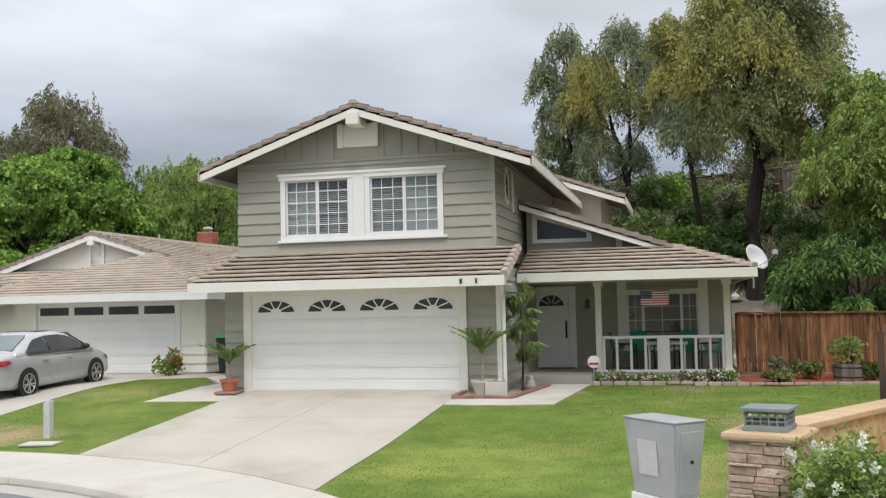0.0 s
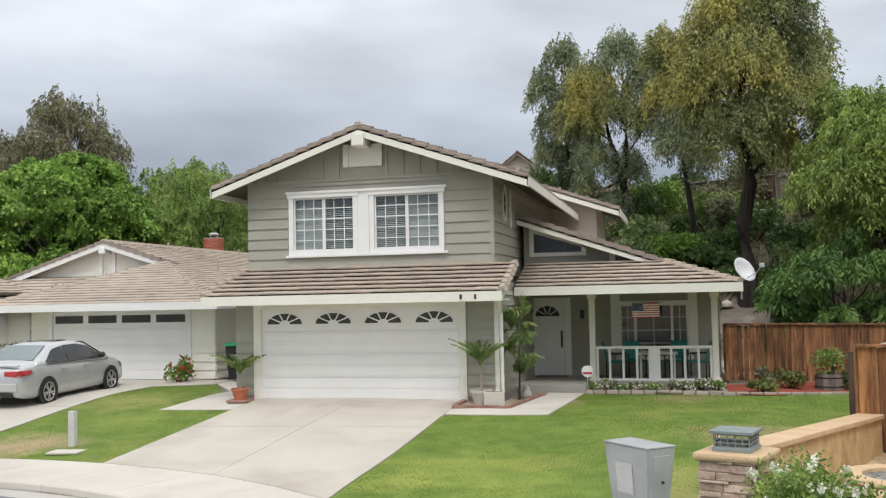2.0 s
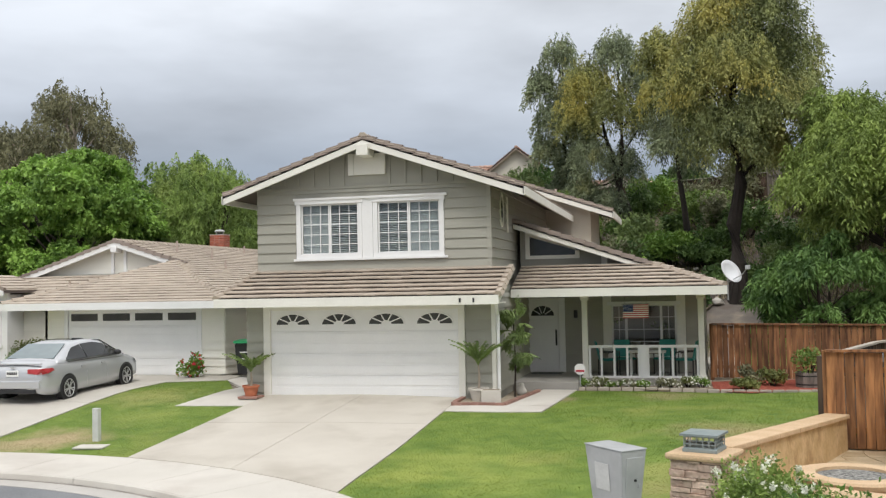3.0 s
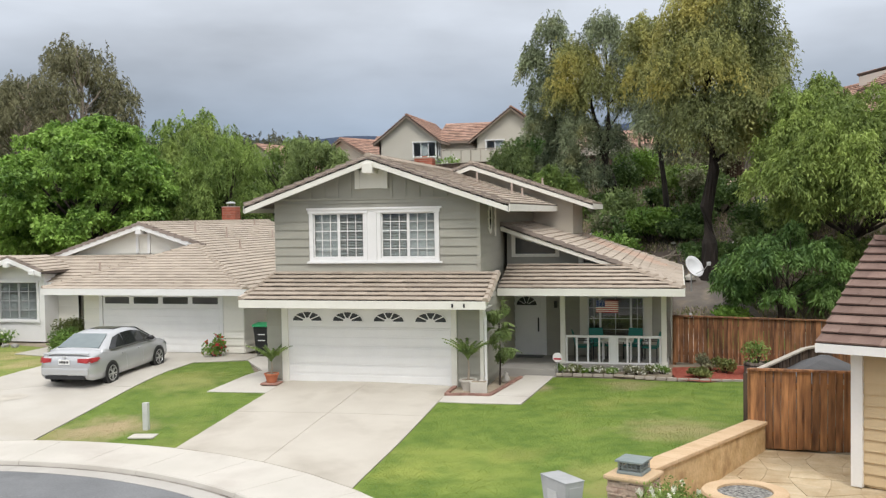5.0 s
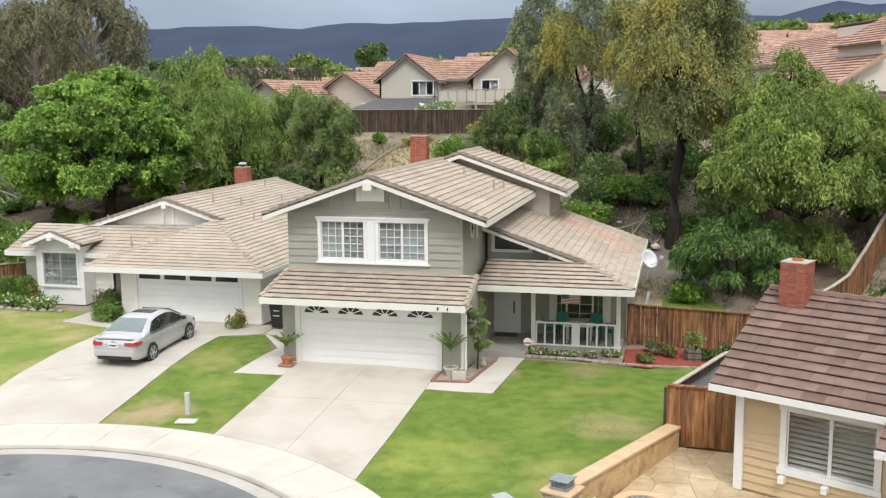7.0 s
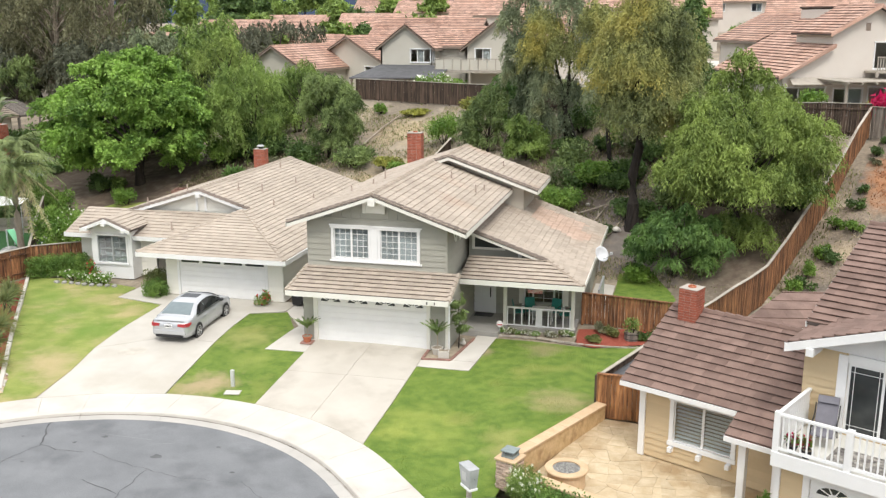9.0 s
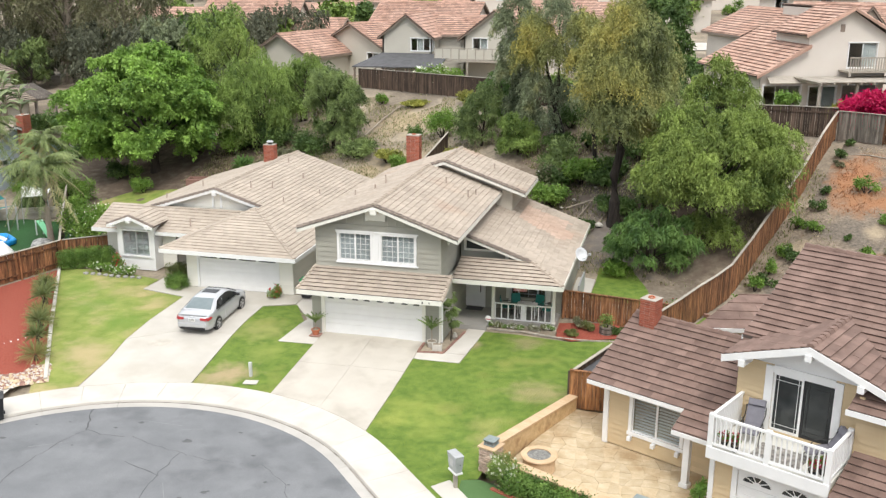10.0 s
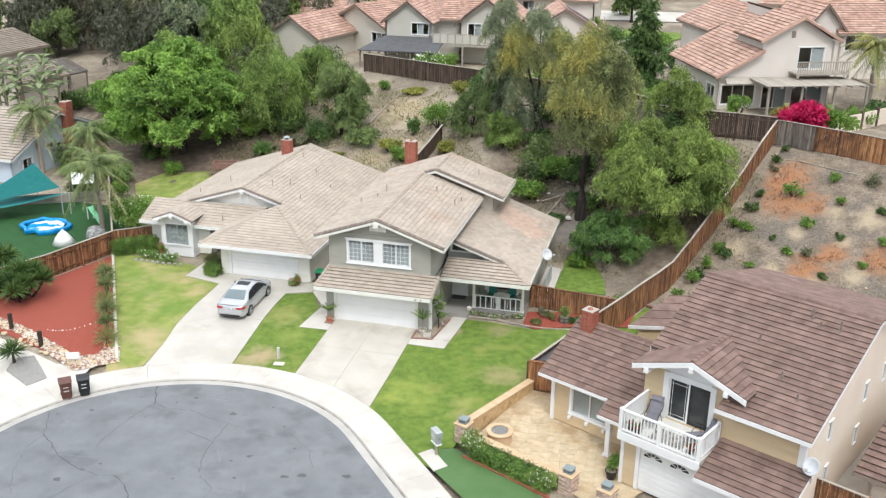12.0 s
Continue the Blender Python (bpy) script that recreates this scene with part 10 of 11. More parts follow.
M_CARGLASS = mat("tinted_car_glass", (0.012, 0.014, 0.015), (0.018, 0.02, 0.021), 1, 0.06, 0.0, 5, spec=0.35)
M_REARGLASS = mat("pale_reflective_glass", (0.13, 0.17, 0.18), (0.17, 0.21, 0.22), 1, 0.05, 0.0, 5, spec=0.8)
M_TYRE = mat("tyre_rubber", (0.02, 0.02, 0.021), (0.03, 0.03, 0.031), 4, 0.85, 0.2, 40)
M_ALLOY = mat("alloy_wheel", (0.55, 0.56, 0.57), (0.6, 0.61, 0.62), 3, 0.35, 0.0, 5, metal=0.7)
M_TAIL = mat("red_tail_light", (0.34, 0.015, 0.02), (0.42, 0.03, 0.035), 3, 0.4, 0.0, 5, spec=0.6)


def loft(rings, smooth_ends=True):
    """A skin over rings of equal length, each a list of points."""
    verts = [p for ring_ in rings for p in ring_]
    k = len(rings[0])
    faces = []
    for i in range(len(rings) - 1):
        for j in range(k - 1):
            a = i * k + j
            faces.append((a, a + 1, a + k + 1, a + k))
    faces.append(tuple(range(k - 1, -1, -1)))
    faces.append(tuple(range((len(rings) - 1) * k, len(rings) * k)))
    return verts, faces


def saloon(m, label, paint=None):
    car = thing("car", m, label, "car")
    # body: stations along its length from the rear (0) to the nose (4.8)
    st = [(0.0, 0.66, 0.42, 0.80), (0.06, 0.78, 0.30, 0.93), (0.25, 0.86, 0.24, 1.02), (0.7, 0.90, 0.20, 1.05), (1.3, 0.91, 0.19, 1.0), (2.2, 0.91, 0.19, 0.965), (3.0, 0.91, 0.19, 0.955), (3.6, 0.905, 0.19, 0.94), (4.1, 0.88, 0.20, 0.88), (4.5, 0.80, 0.22, 0.78), (4.72, 0.66, 0.26, 0.68), (4.8, 0.50, 0.34, 0.58)]
    rings = []
    for y, hw, zb, zt in st:
        half = [(hw * 0.82, zb), (hw * 0.97, zb + 0.07), (hw, zb + (zt - zb) * 0.32), (hw * 0.985, zb + (zt - zb) * 0.62), (hw * 0.955, zt - 0.09), (hw * 0.86, zt - 0.015), (hw * 0.5, zt + 0.015), (0, zt + 0.022)]
        rings.append([(x, y, z) for x, z in half] + [(-x, y, z) for x, z in half[-2::-1]])
    body = part("body", loft(rings), paint or M_CAR, car, smooth=True)
    # cabin: roof skin over pillars
    cab = [(0.62, 0.72, 1.04, 1.05), (0.95, 0.69, 1.0, 1.20), (1.45, 0.62, 0.98, 1.40), (1.95, 0.59, 0.97, 1.455), (2.5, 0.585, 0.97, 1.455), (2.95, 0.61, 0.96, 1.38), (3.4, 0.68, 0.95, 1.16), (3.72, 0.74, 0.94, 0.97)]
    rings = []
    for y, hr, zb, zt in cab:
        hb_ = 0.86
        half = [(hb_, zb - 0.06), (hb_ * 0.985, zb), (hb_ + (hr - hb_) * 0.5, zb + (zt - zb) * 0.5), (hr + 0.02, zt - 0.055), (hr * 0.9, zt - 0.012), (hr * 0.5, zt + 0.008), (0, zt + 0.012)]
        rings.append([(x, y, z) for x, z in half] + [(-x, y, z) for x, z in half[-2::-1]])
    part("cabin", loft(rings), paint or M_CAR, car, smooth=True)

    def side_at(y, f):
        """A point on the cabin's side at y, f of the way up from the belt."""
        for a, b in zip(cab, cab[1:]):
            if a[0] <= y <= b[0]:
                k = (y - a[0]) / (b[0] - a[0])
                hr, zb, zt = (a[q] + (b[q] - a[q]) * k for q in (1, 2, 3))
                return 0.86 + (hr - 0.86) * f + 0.012, y, zb + 0.03 + (zt - zb - 0.05) * f

    for sg in (-1, 1):
        # each pane follows the cabin's side; its top edge is given as (y, share of the height)
        for top in (((0.98, 0.10), (1.12, 0.42), (1.3, 0.70), (1.45, 0.80), (1.86, 0.85)), ((1.90, 0.85), (1.95, 0.85), (2.5, 0.85), (2.72, 0.84), (2.95, 0.80), (3.18, 0.70), (3.4, 0.42), (3.5, 0.12))):
            verts, faces = [], []
            for y, f1 in top:
                for d in (0.0, -0.03):
                    for f in (0.03, f1 * 0.5 + 0.015, f1):
                        x_, y_, z_ = side_at(y, f)
                        verts.append((sg * (x_ + d), y_, z_))
            for i in range(len(top) - 1):
                a, b = 6 * i, 6 * i + 6
                for q in (0, 1, 3, 4):
                    faces.append((a + q, b + q, b + q + 1, a + q + 1))
                for q in (0, 2):
                    faces.append((a + q, b + q, b + q + 3, a + q + 3))
            e = 6 * (len(top) - 1)
            faces += [(0, 1, 4, 3), (1, 2, 5, 4), (e, e + 3, e + 4, e + 1), (e + 1, e + 4, e + 5, e + 2)]
            part("side_window", (verts, faces), M_CARGLASS, car)
        part("belt_trim", beam(bmesh.new(), (sg * 0.875, 1.0, 0.995), (sg * 0.875, 3.4, 0.965), 0.015, 0.02), M_BLACK, car)
        part("door_mirror", lathe(bmesh.new(), [(0.02, -0.10), (0.07, -0.06), (0.075, 0.04), (0.03, 0.1)], 10), M_BLACK, car, smooth=True).matrix_local = pose(sg * 0.97, 3.2, 1.03, 0, 90, 0)
        for y in (1.55, 2.5):
            part("door_handle", boxed(sg * 0.905 - 0.02, sg * 0.905 + 0.02, y, y + 0.18, 0.80, 0.83, 0.008), paint or M_CAR, car)
        for y in (1.80, 2.78):
            part("door_seam", boxed(sg * 0.908 - 0.003, sg * 0.908 + 0.003, y, y + 0.005, 0.34, 0.70), M_GALV, car)
        bm = bmesh.new()
        prism(bm, [(sg * 0.42, -0.008, 0.79), (sg * 0.66, -0.004, 0.77), (sg * 0.80, 0.05, 0.77), (sg * 0.872, 0.17, 0.79), (sg * 0.884, 0.34, 0.84), (sg * 0.868, 0.30, 0.90), (sg * 0.78, 0.05, 0.905), (sg * 0.42, -0.006, 0.895)], (0, 0.07, 0.0))
        part("tail_light", bm, M_TAIL, car, "red tail light")
        part("head_light", prism(bmesh.new(), [(sg * 0.5, 4.70, 0.60), (sg * 0.80, 4.45, 0.62), (sg * 0.83, 4.30, 0.74), (sg * 0.55, 4.62, 0.72)], (0, 0.05, 0)), M_REARGLASS, car)
        for y in (0.98, 3.75):
            arch = bmesh.new()
            prism(arch, [(sg * 0.90, y + 0.365 * math.cos(a * math.pi / 10), 0.33 + 0.365 * math.sin(a * math.pi / 10)) for a in range(-3, 14)], (sg * 0.014, 0, 0))
            part("wheel_arch", arch, M_BLACK, car)
            wheel = part("wheel", lathe(bmesh.new(), [(0.22, -0.105), (0.30, -0.11), (0.325, -0.085), (0.33, 0), (0.325, 0.085), (0.30, 0.11), (0.225, 0.105)], 28), M_TYRE, car, "black tyre on a silver alloy wheel", smooth=True)
            wheel.matrix_local = pose(sg * 0.815, y, 0.33, 0, 90 * sg, 0)
            bm = bmesh.new()
            lathe(bm, [(0.225, 0.06), (0.23, 0.108), (0.21, 0.112), (0.20, 0.09), (0.19, 0.07)], 24)
            lathe(bm, [(0.06, 0.06), (0.055, 0.112), (0.02, 0.118)], 12)
            for k in range(5):
                for q in (-9, 9):
                    a = radians(72 * k + q)
                    a2 = radians(72 * k + q * 1.2)
                    beam(bm, (0.05 * math.cos(a), 0.05 * math.sin(a), 0.11), (0.205 * math.cos(a2), 0.205 * math.sin(a2), 0.105), 0.032, 0.03)
            part("rim", bm, M_ALLOY, wheel)
    # rear window, windscreen, sunroof
    part("rear_window", prism(bmesh.new(), [(-0.66, 0.72, 1.085), (0.66, 0.72, 1.085), (0.53, 1.40, 1.395), (-0.53, 1.40, 1.395)], (0, -0.012, 0.022)), M_REARGLASS, car, "pale reflecting rear window")
    part("windscreen", prism(bmesh.new(), [(-0.54, 3.0, 1.375), (0.54, 3.0, 1.375), (0.68, 3.62, 1.035), (-0.68, 3.62, 1.035)], (0, 0.012, 0.022)), M_CARGLASS, car)
    part("sunroof", prism(bmesh.new(), [(-0.38, 1.98, 1.462), (0.38, 1.98, 1.462), (0.38, 2.5, 1.462), (-0.38, 2.5, 1.462)], (0, 0, 0.012)), M_CARGLASS, car, "dark sunroof")
    part("bumper_trim", boxed(-0.62, 0.62, -0.012, 0.05, 0.30, 0.40, 0.012), M_BLACK, car, "black rear diffuser")
    part("bumper", boxed(-0.74, 0.74, -0.02, 0.1, 0.42, 0.62, 0.03), paint or M_CAR, car)
    plate = part("number_plate", boxed(-0.17, 0.17, -0.018, 0.0, 0.72, 0.87, 0.006), M_WHITE, car)
    for k in range(6):
        part("plate_bar", boxed(-0.14 + 0.048 * k, -0.105 + 0.048 * k, -0.022, -0.018, 0.765, 0.83), M_BLACK, plate)
    part("boot_lip", boxed(-0.72, 0.72, 0.06, 0.16, 1.005, 1.035, 0.012), paint or M_CAR, car)
    part("badge", boxed(-0.06, 0.06, -0.012, 0.01, 0.925, 0.965, 0.01), M_ALLOY, car)
    return car


saloon(pose(-8.5, -1.75, -0.15, 1.4, 0, 2.5), "silver four-door saloon car parked on the pale driveway")
stain = part("oil_stain", ([(-0.5, -0.3, 0), (0.1, -0.42, 0), (0.5, -0.2, 0), (0.62, 0.15, 0), (0.3, 0.4, 0), (-0.2, 0.3, 0), (-0.6, 0.1, 0)], [(0, 1, 2, 3, 4, 5, 6)]), mat("oil_stained_concrete", (0.42, 0.385, 0.33), (0.56, 0.52, 0.45), 2.5, 0.75, 0.1, 40, grain=0.12), drive2)
stain.matrix_local = pose(-9.6, -2.9, land(-9.6, -2.9) + 0.018, 3.6, 0, 20)

saloon(pose(10.6, -19.5, ROAD_Z, 0, 0, 42), "black car parked at the kerb", mat("black_car_paint", (0.02, 0.022, 0.025), (0.03, 0.032, 0.036), 1.5, 0.2, 0.0, 5, spec=0.7))

# ---- small things about the main house ----
def pot(x, y, z, r, h, material, label, name="flower_pot"):
    ob = thing(name, pose(x, y, z), label, "pot")
    part("pot_body", lathe(bmesh.new(), [(r * 0.68, 0), (r * 0.95, h * 0.82), (r * 1.06, h * 0.83), (r * 1.06, h), (r * 0.92, h), (r * 0.9, h * 0.9)], 20), material, ob)
    part("soil", lathe(bmesh.new(), [(r * 0.9, h * 0.86), (r * 0.88, h * 0.91), (0.001, h * 0.93)], 16), M_SOIL, ob)
    return ob


def small_palm(x, y, z, h, label, seed, n=14, length=0.75, leaf=None):
    rng = random.Random(seed)
    ob = thing("potted_palm", pose(x, y, z), label, "palm", "potted palms")
    bm = bmesh.new()
    tube(bm, [(0, 0, 0), (0.02, 0, h * 0.5), (0, 0.02, h)], [0.035, 0.028, 0.02], 7)
    part("trunk", bm, M_PALEBARK, ob)
    for i in range(n):
        bm = bmesh.new()
        frond(bm, Vector((0, 0, h)), i * 2.4, rng.uniform(0.95, 1.45), length * rng.uniform(0.8, 1.2), 13, 0.10, 0.5)
        part("frond", bm, leaf or L_PALM, ob)
    return ob


# planter bed beside the garage with brick edging
setting(sheet("planter_bed", [(2.55, -1.12), (3.6, -0.95), (3.95, 1.8), (3.36, 1.8), (3.36, -0.12), (2.55, -0.12)], 0.02, M_SOIL, 0.5), "brown soil bed edged with brick", "planter")
edge = [(2.52, -0.15), (2.52, -1.2), (3.64, -1.03), (4.0, 1.85)]
edging = thing("brick_edging", pose(0, 0, 0), "row of weathered red edging bricks round the bed", "edging")
for (ax, ay), (bx_, by_) in zip(edge, edge[1:]):
    ln = math.hypot(bx_ - ax, by_ - ay)
    n = round(ln / 0.2)
    for i in range(n):
        k = (i + 0.5) / n
        x, y = ax + (bx_ - ax) * k, ay + (by_ - ay) * k
        part("brick", boxed(-0.092, 0.092, -0.055, 0.055, -0.05, 0.06, 0.006), M_OLDBRICK, edging).matrix_local = pose(x, y, land(x, y) + 0.01, 0, 0, math.degrees(math.atan2(by_ - ay, bx_ - ax)))
border = thing("border_edging", pose(0, 0, 0), "scalloped concrete edging of the porch border", "edging")
for i in range(24):
    x = 4.95 + 0.3 * i
    y = 2.62 - 0.25 * math.sin(max(0, (i - 6)) / 17 * math.pi) * 1.6 if i < 24 else 2.6
    part("edging_stone", boxed(-0.14, 0.14, -0.04, 0.04, -0.05, 0.05, 0.02), M_GREYWOOD, border).matrix_local = pose(x, y, land(x, y) + 0.01, 0, 0, 0)

pz = land(2.95, -0.5) + 0.02
pot(2.95, -0.45, pz, 0.23, 0.30, M_WALK, "pale concrete pot with a small palm")
small_palm(2.95, -0.45, pz + 0.27, 0.55, "young palm in a pale pot beside the garage", 61, 16, 0.85)
pz = land(-2.75, -0.45) + 0.02
pot(-2.75, -0.45, pz + 0.05, 0.2, 0.26, M_TERRA, "terracotta pot beside the garage door")
part("tray", boxed(-3.0, -2.5, -0.68, -0.22, pz, pz + 0.05, 0.008), M_OLDBRICK, None)
tagged(bpy.data.objects["tray"], "flat brick stand under the terracotta pot", "stand")
small_palm(-2.75, -0.45, pz + 0.28, 0.35, "small palm in a terracotta pot", 62, 14, 0.7)
# climbing vine tree at the corner
vine = thing("climbing_vine", pose(3.62, 0.55, land(3.6, 0.5)), "leafy climber on a stake at the garage corner", "vine")
vb = [(0.22 * math.sin(k * 1.7), 0.18 * math.cos(k * 2.1), 0.75 + 0.17 * k, 0.16 + 0.1 * math.sin(k * 2), 0.16) for k in range(10)]
quads("foliage", leaves(vb, 2000, 0.12, 1.1, 64, 0.2, 0.22), L_WATTLE, vine, 3)
for k in range(8):
    bm = bmesh.new()
    frond(bm, Vector((0.02, 0, 1.0 + 0.14 * k)), k * 2.4, 0.5 + 0.08 * (k % 4), 0.6, 12, 0.16, 0.9)
    part("frond", bm, L_WATTLE, vine)
bm = bmesh.new()
tube(bm, [(0, 0, -0.05), (0.03, 0.02, 0.9), (0.0, 0.0, 1.7), (0.05, 0, 2.2)], [0.03, 0.025, 0.018, 0.01], 6)
part("stem", bm, M_BARK, vine)
dsp = thing("downspout", pose(0, 0, 0), "white downspout at the garage corner", "downspout")
bm = bmesh.new()
tube(bm, [(3.48, -0.9, 2.25), (3.42, -0.5, 2.05), (3.36, -0.06, 1.9), (3.36, -0.06, 0.05)], [0.04] * 4, 6)
part("pipe", bm, M_WHITE, dsp)
# statuettes in the bed, as plain shapes
for i, (x, y, h) in enumerate(((3.35, -0.62, 0.34), (3.72, 0.95, 0.30))):
    bm = bmesh.new()
    lathe(bm, [(0.10, 0), (0.13, h * 0.3), (0.09, h * 0.6), (0.06, h * 0.75), (0.08, h * 0.85), (0.03, h)], 12)
    tagged(part("garden_ornament", bm, M_WALK, None, smooth=True), "small pale garden ornament in the bed", "ornament").matrix_world = pose(x, y, land(x, y) + 0.02)
crate = thing("planter_box", pose(3.3, -0.75, land(3.3, -0.75) + 0.02, 0, 0, 8), "small white planter box in the bed", "planter")
part("box_body", boxed(-0.22, 0.22, -0.14, 0.14, 0, 0.3, 0.012), M_WALK, crate)
part("soil", boxed(-0.19, 0.19, -0.11, 0.11, 0.28, 0.31), M_SOIL, crate)

# the flag: seven red and six white stripes and a blue corner
flag = thing("flag", pose(6.04, 3.45, 2.02), "small striped flag with a blue corner hung at the porch", "flag")
M_FRED = mat("flag_red", (0.45, 0.03, 0.05), (0.5, 0.05, 0.07), 4, 0.8, 0.05)
M_FBLUE = mat("flag_blue", (0.03, 0.05, 0.16), (0.04, 0.06, 0.2), 4, 0.8, 0.05)
fw, fh = 0.66, 0.36
wave = lambda x: 0.02 * math.sin(x * 12)
for k in range(13):
    z0 = -fh + fh * k / 13
    verts, faces = [], []
    a = 0 if k < 6 else fw * 0.4
    for i in range(9):
        x = a + (fw - a) * i / 8
        verts += [(x, wave(x), z0), (x, wave(x), z0 + fh / 13), (x, wave(x) + 0.004, z0), (x, wave(x) + 0.004, z0 + fh / 13)]
        if i:
            q = 4 * i
            faces += [(q - 4, q, q + 1, q - 3), (q - 2, q - 1, q + 3, q + 2), (q - 3, q + 1, q + 3, q - 1), (q - 4, q - 2, q + 2, q)]
    part("stripe", (verts, faces), M_WHITE if k % 2 else M_FRED, flag)
verts, faces = [], []
for i in range(5):
    x = fw * 0.4 * i / 4
    verts += [(x, wave(x) - 0.003, -fh * 7 / 13), (x, wave(x) - 0.003, 0), (x, wave(x) + 0.004, -fh * 7 / 13), (x, wave(x) + 0.004, 0)]
    if i:
        q = 4 * i
        faces += [(q - 4, q, q + 1, q - 3), (q - 2, q - 1, q + 3, q + 2)]
canton = part("canton", (verts, faces), M_FBLUE, flag)
for r_ in range(5):
    for c_ in range(6):
        x, z = 0.022 + 0.043 * c_, -0.018 - 0.038 * r_
        part("star", prism(bmesh.new(), [(x + 0.011 * math.sin(k * math.tau / 10) * (1 if k % 2 == 0 else 0.45), wave(x) - 0.005, z + 0.011 * math.cos(k * math.tau / 10) * (1 if k % 2 == 0 else 0.45)) for k in range(10)], (0, 0.001, 0)), M_WHITE, canton)
bm = bmesh.new()
tube(bm, [(-0.02, 0.0, 0.015), (fw + 0.02, 0.0, 0.015)], [0.008, 0.008], 6)
tube(bm, [(0.05, 0, 0.015), (0.05, 0.1, 0.42)], [0.003, 0.003], 4)
tube(bm, [(fw - 0.05, 0, 0.015), (fw - 0.05, 0.1, 0.42)], [0.003, 0.003], 4)
part("hanging_rod", bm, M_BLACK, flag)

# porch table and teal chairs
M_TEAL = mat("teal_plastic", (0.02, 0.20, 0.17), (0.03, 0.25, 0.21), 3, 0.5, 0.05)


def porch_chair(x, y, yaw):
    ob = thing("porch_chair", pose(x, y, 0.09, 0, 0, yaw), "teal patio chair with a dark metal frame on the porch", "chair", "porch chairs")
    part("seat", boxed(-0.24, 0.24, -0.24, 0.24, 0.40, 0.45, 0.015), M_TEAL, ob)
    part("backrest", prism(bmesh.new(), [(-0.24, 0.22, 0.46), (0.24, 0.22, 0.46), (0.22, 0.32, 0.92), (-0.22, 0.32, 0.92)], (0, 0.03, 0)), M_TEAL, ob)
    for sx in (-0.23, 0.23):
        for sy in (-0.22, 0.24):
            part("leg", boxed(sx - 0.014, sx + 0.014, sy - 0.014, sy + 0.014, 0, 0.42), M_BLACK, ob)
        bm = bmesh.new()
        tube(bm, [(sx, -0.22, 0.42), (sx, -0.22, 0.62), (sx, 0.25, 0.64)], [0.014] * 3, 6)
        part("armrest", bm, M_BLACK, ob)
    return ob


for x, y, yaw in ((5.55, 4.4, 100), (7.6, 4.45, -100), (6.0, 4.75, 20), (7.05, 4.8, -15)):
    porch_chair(x, y, yaw)
tb = thing("porch_table", pose(6.6, 4.3, 0.09), "white patio table on the porch", "table")
part("tabletop", boxed(-0.5, 0.5, -0.32, 0.32, 0.62, 0.66, 0.012), M_WHITE, tb)
for sx in (-0.42, 0.42):
    for sy in (-0.26, 0.26):
        part("leg", boxed(sx - 0.02, sx + 0.02, sy - 0.02, sy + 0.02, 0, 0.62), M_WHITE, tb)
sign = thing("yard_sign", pose(4.95, 2.75, land(4.95, 2.75)), "small red and white octagonal yard sign on a stake", "sign")
part("stake", boxed(-0.012, 0.012, -0.01, 0.01, -0.05, 0.42), M_GALV, sign)
part("plate", prism(bmesh.new(), [(0.15 * math.cos(radians(22.5 + 45 * k)), -0.012, 0.5 + 0.15 * math.sin(radians(22.5 + 45 * k))) for k in range(8)], (0, 0.008, 0)), M_WHITE, sign)
part("red_band", boxed(-0.11, 0.11, -0.018, -0.012, 0.43, 0.48), M_FRED, sign)
lamp = thing("wall_lantern", pose(4.62, 5.1, 1.75), "small dark wall lantern beside the front door", "wall lamp")
part("body", boxed(-0.05, 0.05, -0.05, 0.05, -0.12, 0.1, 0.01), M_BLACK, lamp)
part("bracket", boxed(-0.02, 0.02, 0.04, 0.1, -0.02, 0.02), M_BLACK, lamp)
num = thing("house_number", pose(2.66, -1.07, 2.27), "two small dark number plates on the fascia", "number plate")
part("bar", boxed(0, 0.05, -0.006, 0.004, -0.05, 0.05), M_BLACK, num)
part("bar", boxed(0.32, 0.36, -0.006, 0.004, -0.05, 0.05), M_BLACK, num)

# satellite dish and meter housing at the right wall
M_DISH = mat("dish_grey", (0.60, 0.61, 0.62), (0.66, 0.67, 0.68), 2, 0.4, 0.0, 5)


def dish(m, label, r=0.42):
    ob = thing("satellite_dish", m, label, "satellite dish", "satellite dishes")
    bm = bmesh.new()
    lathe(bm, [(0.02, 0.0), (r * 0.4, 0.025), (r * 0.75, 0.085), (r, 0.16), (r * 1.0, 0.172), (r * 0.74, 0.10), (r * 0.4, 0.04), (0.02, 0.015)], 24)
    bmesh.ops.transform(bm, matrix=pose(0, 0, 0.75, 62, 0, -25), verts=bm.verts)
    part("reflector", bm, M_DISH, ob, "pale grey reflector", True)
    bm = bmesh.new()
    tube(bm, [(0, 0, 0), (0, 0, 0.7)], [0.025, 0.025], 7)
    part("mast", bm, M_GALV, ob)
    bm = bmesh.new()
    tube(bm, [(0, 0, 0.5), (-0.12, -0.45, 0.72), (-0.16, -0.6, 0.9)], [0.014] * 3, 5)
    box(bm, -0.22, -0.1, -0.68, -0.56, 0.86, 0.98, 0.015)
    part("feed_arm", bm, M_GALV, ob)
    return ob


dish(pose(8.85, 6.6, 2.05, 0, 0, 72), "pale satellite dish on a mast at the roof edge", 0.37)
dish(brown.matrix_world @ pose(13.35, -0.85, 2.85, 0, 0, 10), "pale satellite dish on the wall corner", 0.36)
mh = thing("side_enclosure", pose(9.3, 8.2, 0, 0, 0, 0), "pale grey side-yard screen panel by the house", "enclosure")
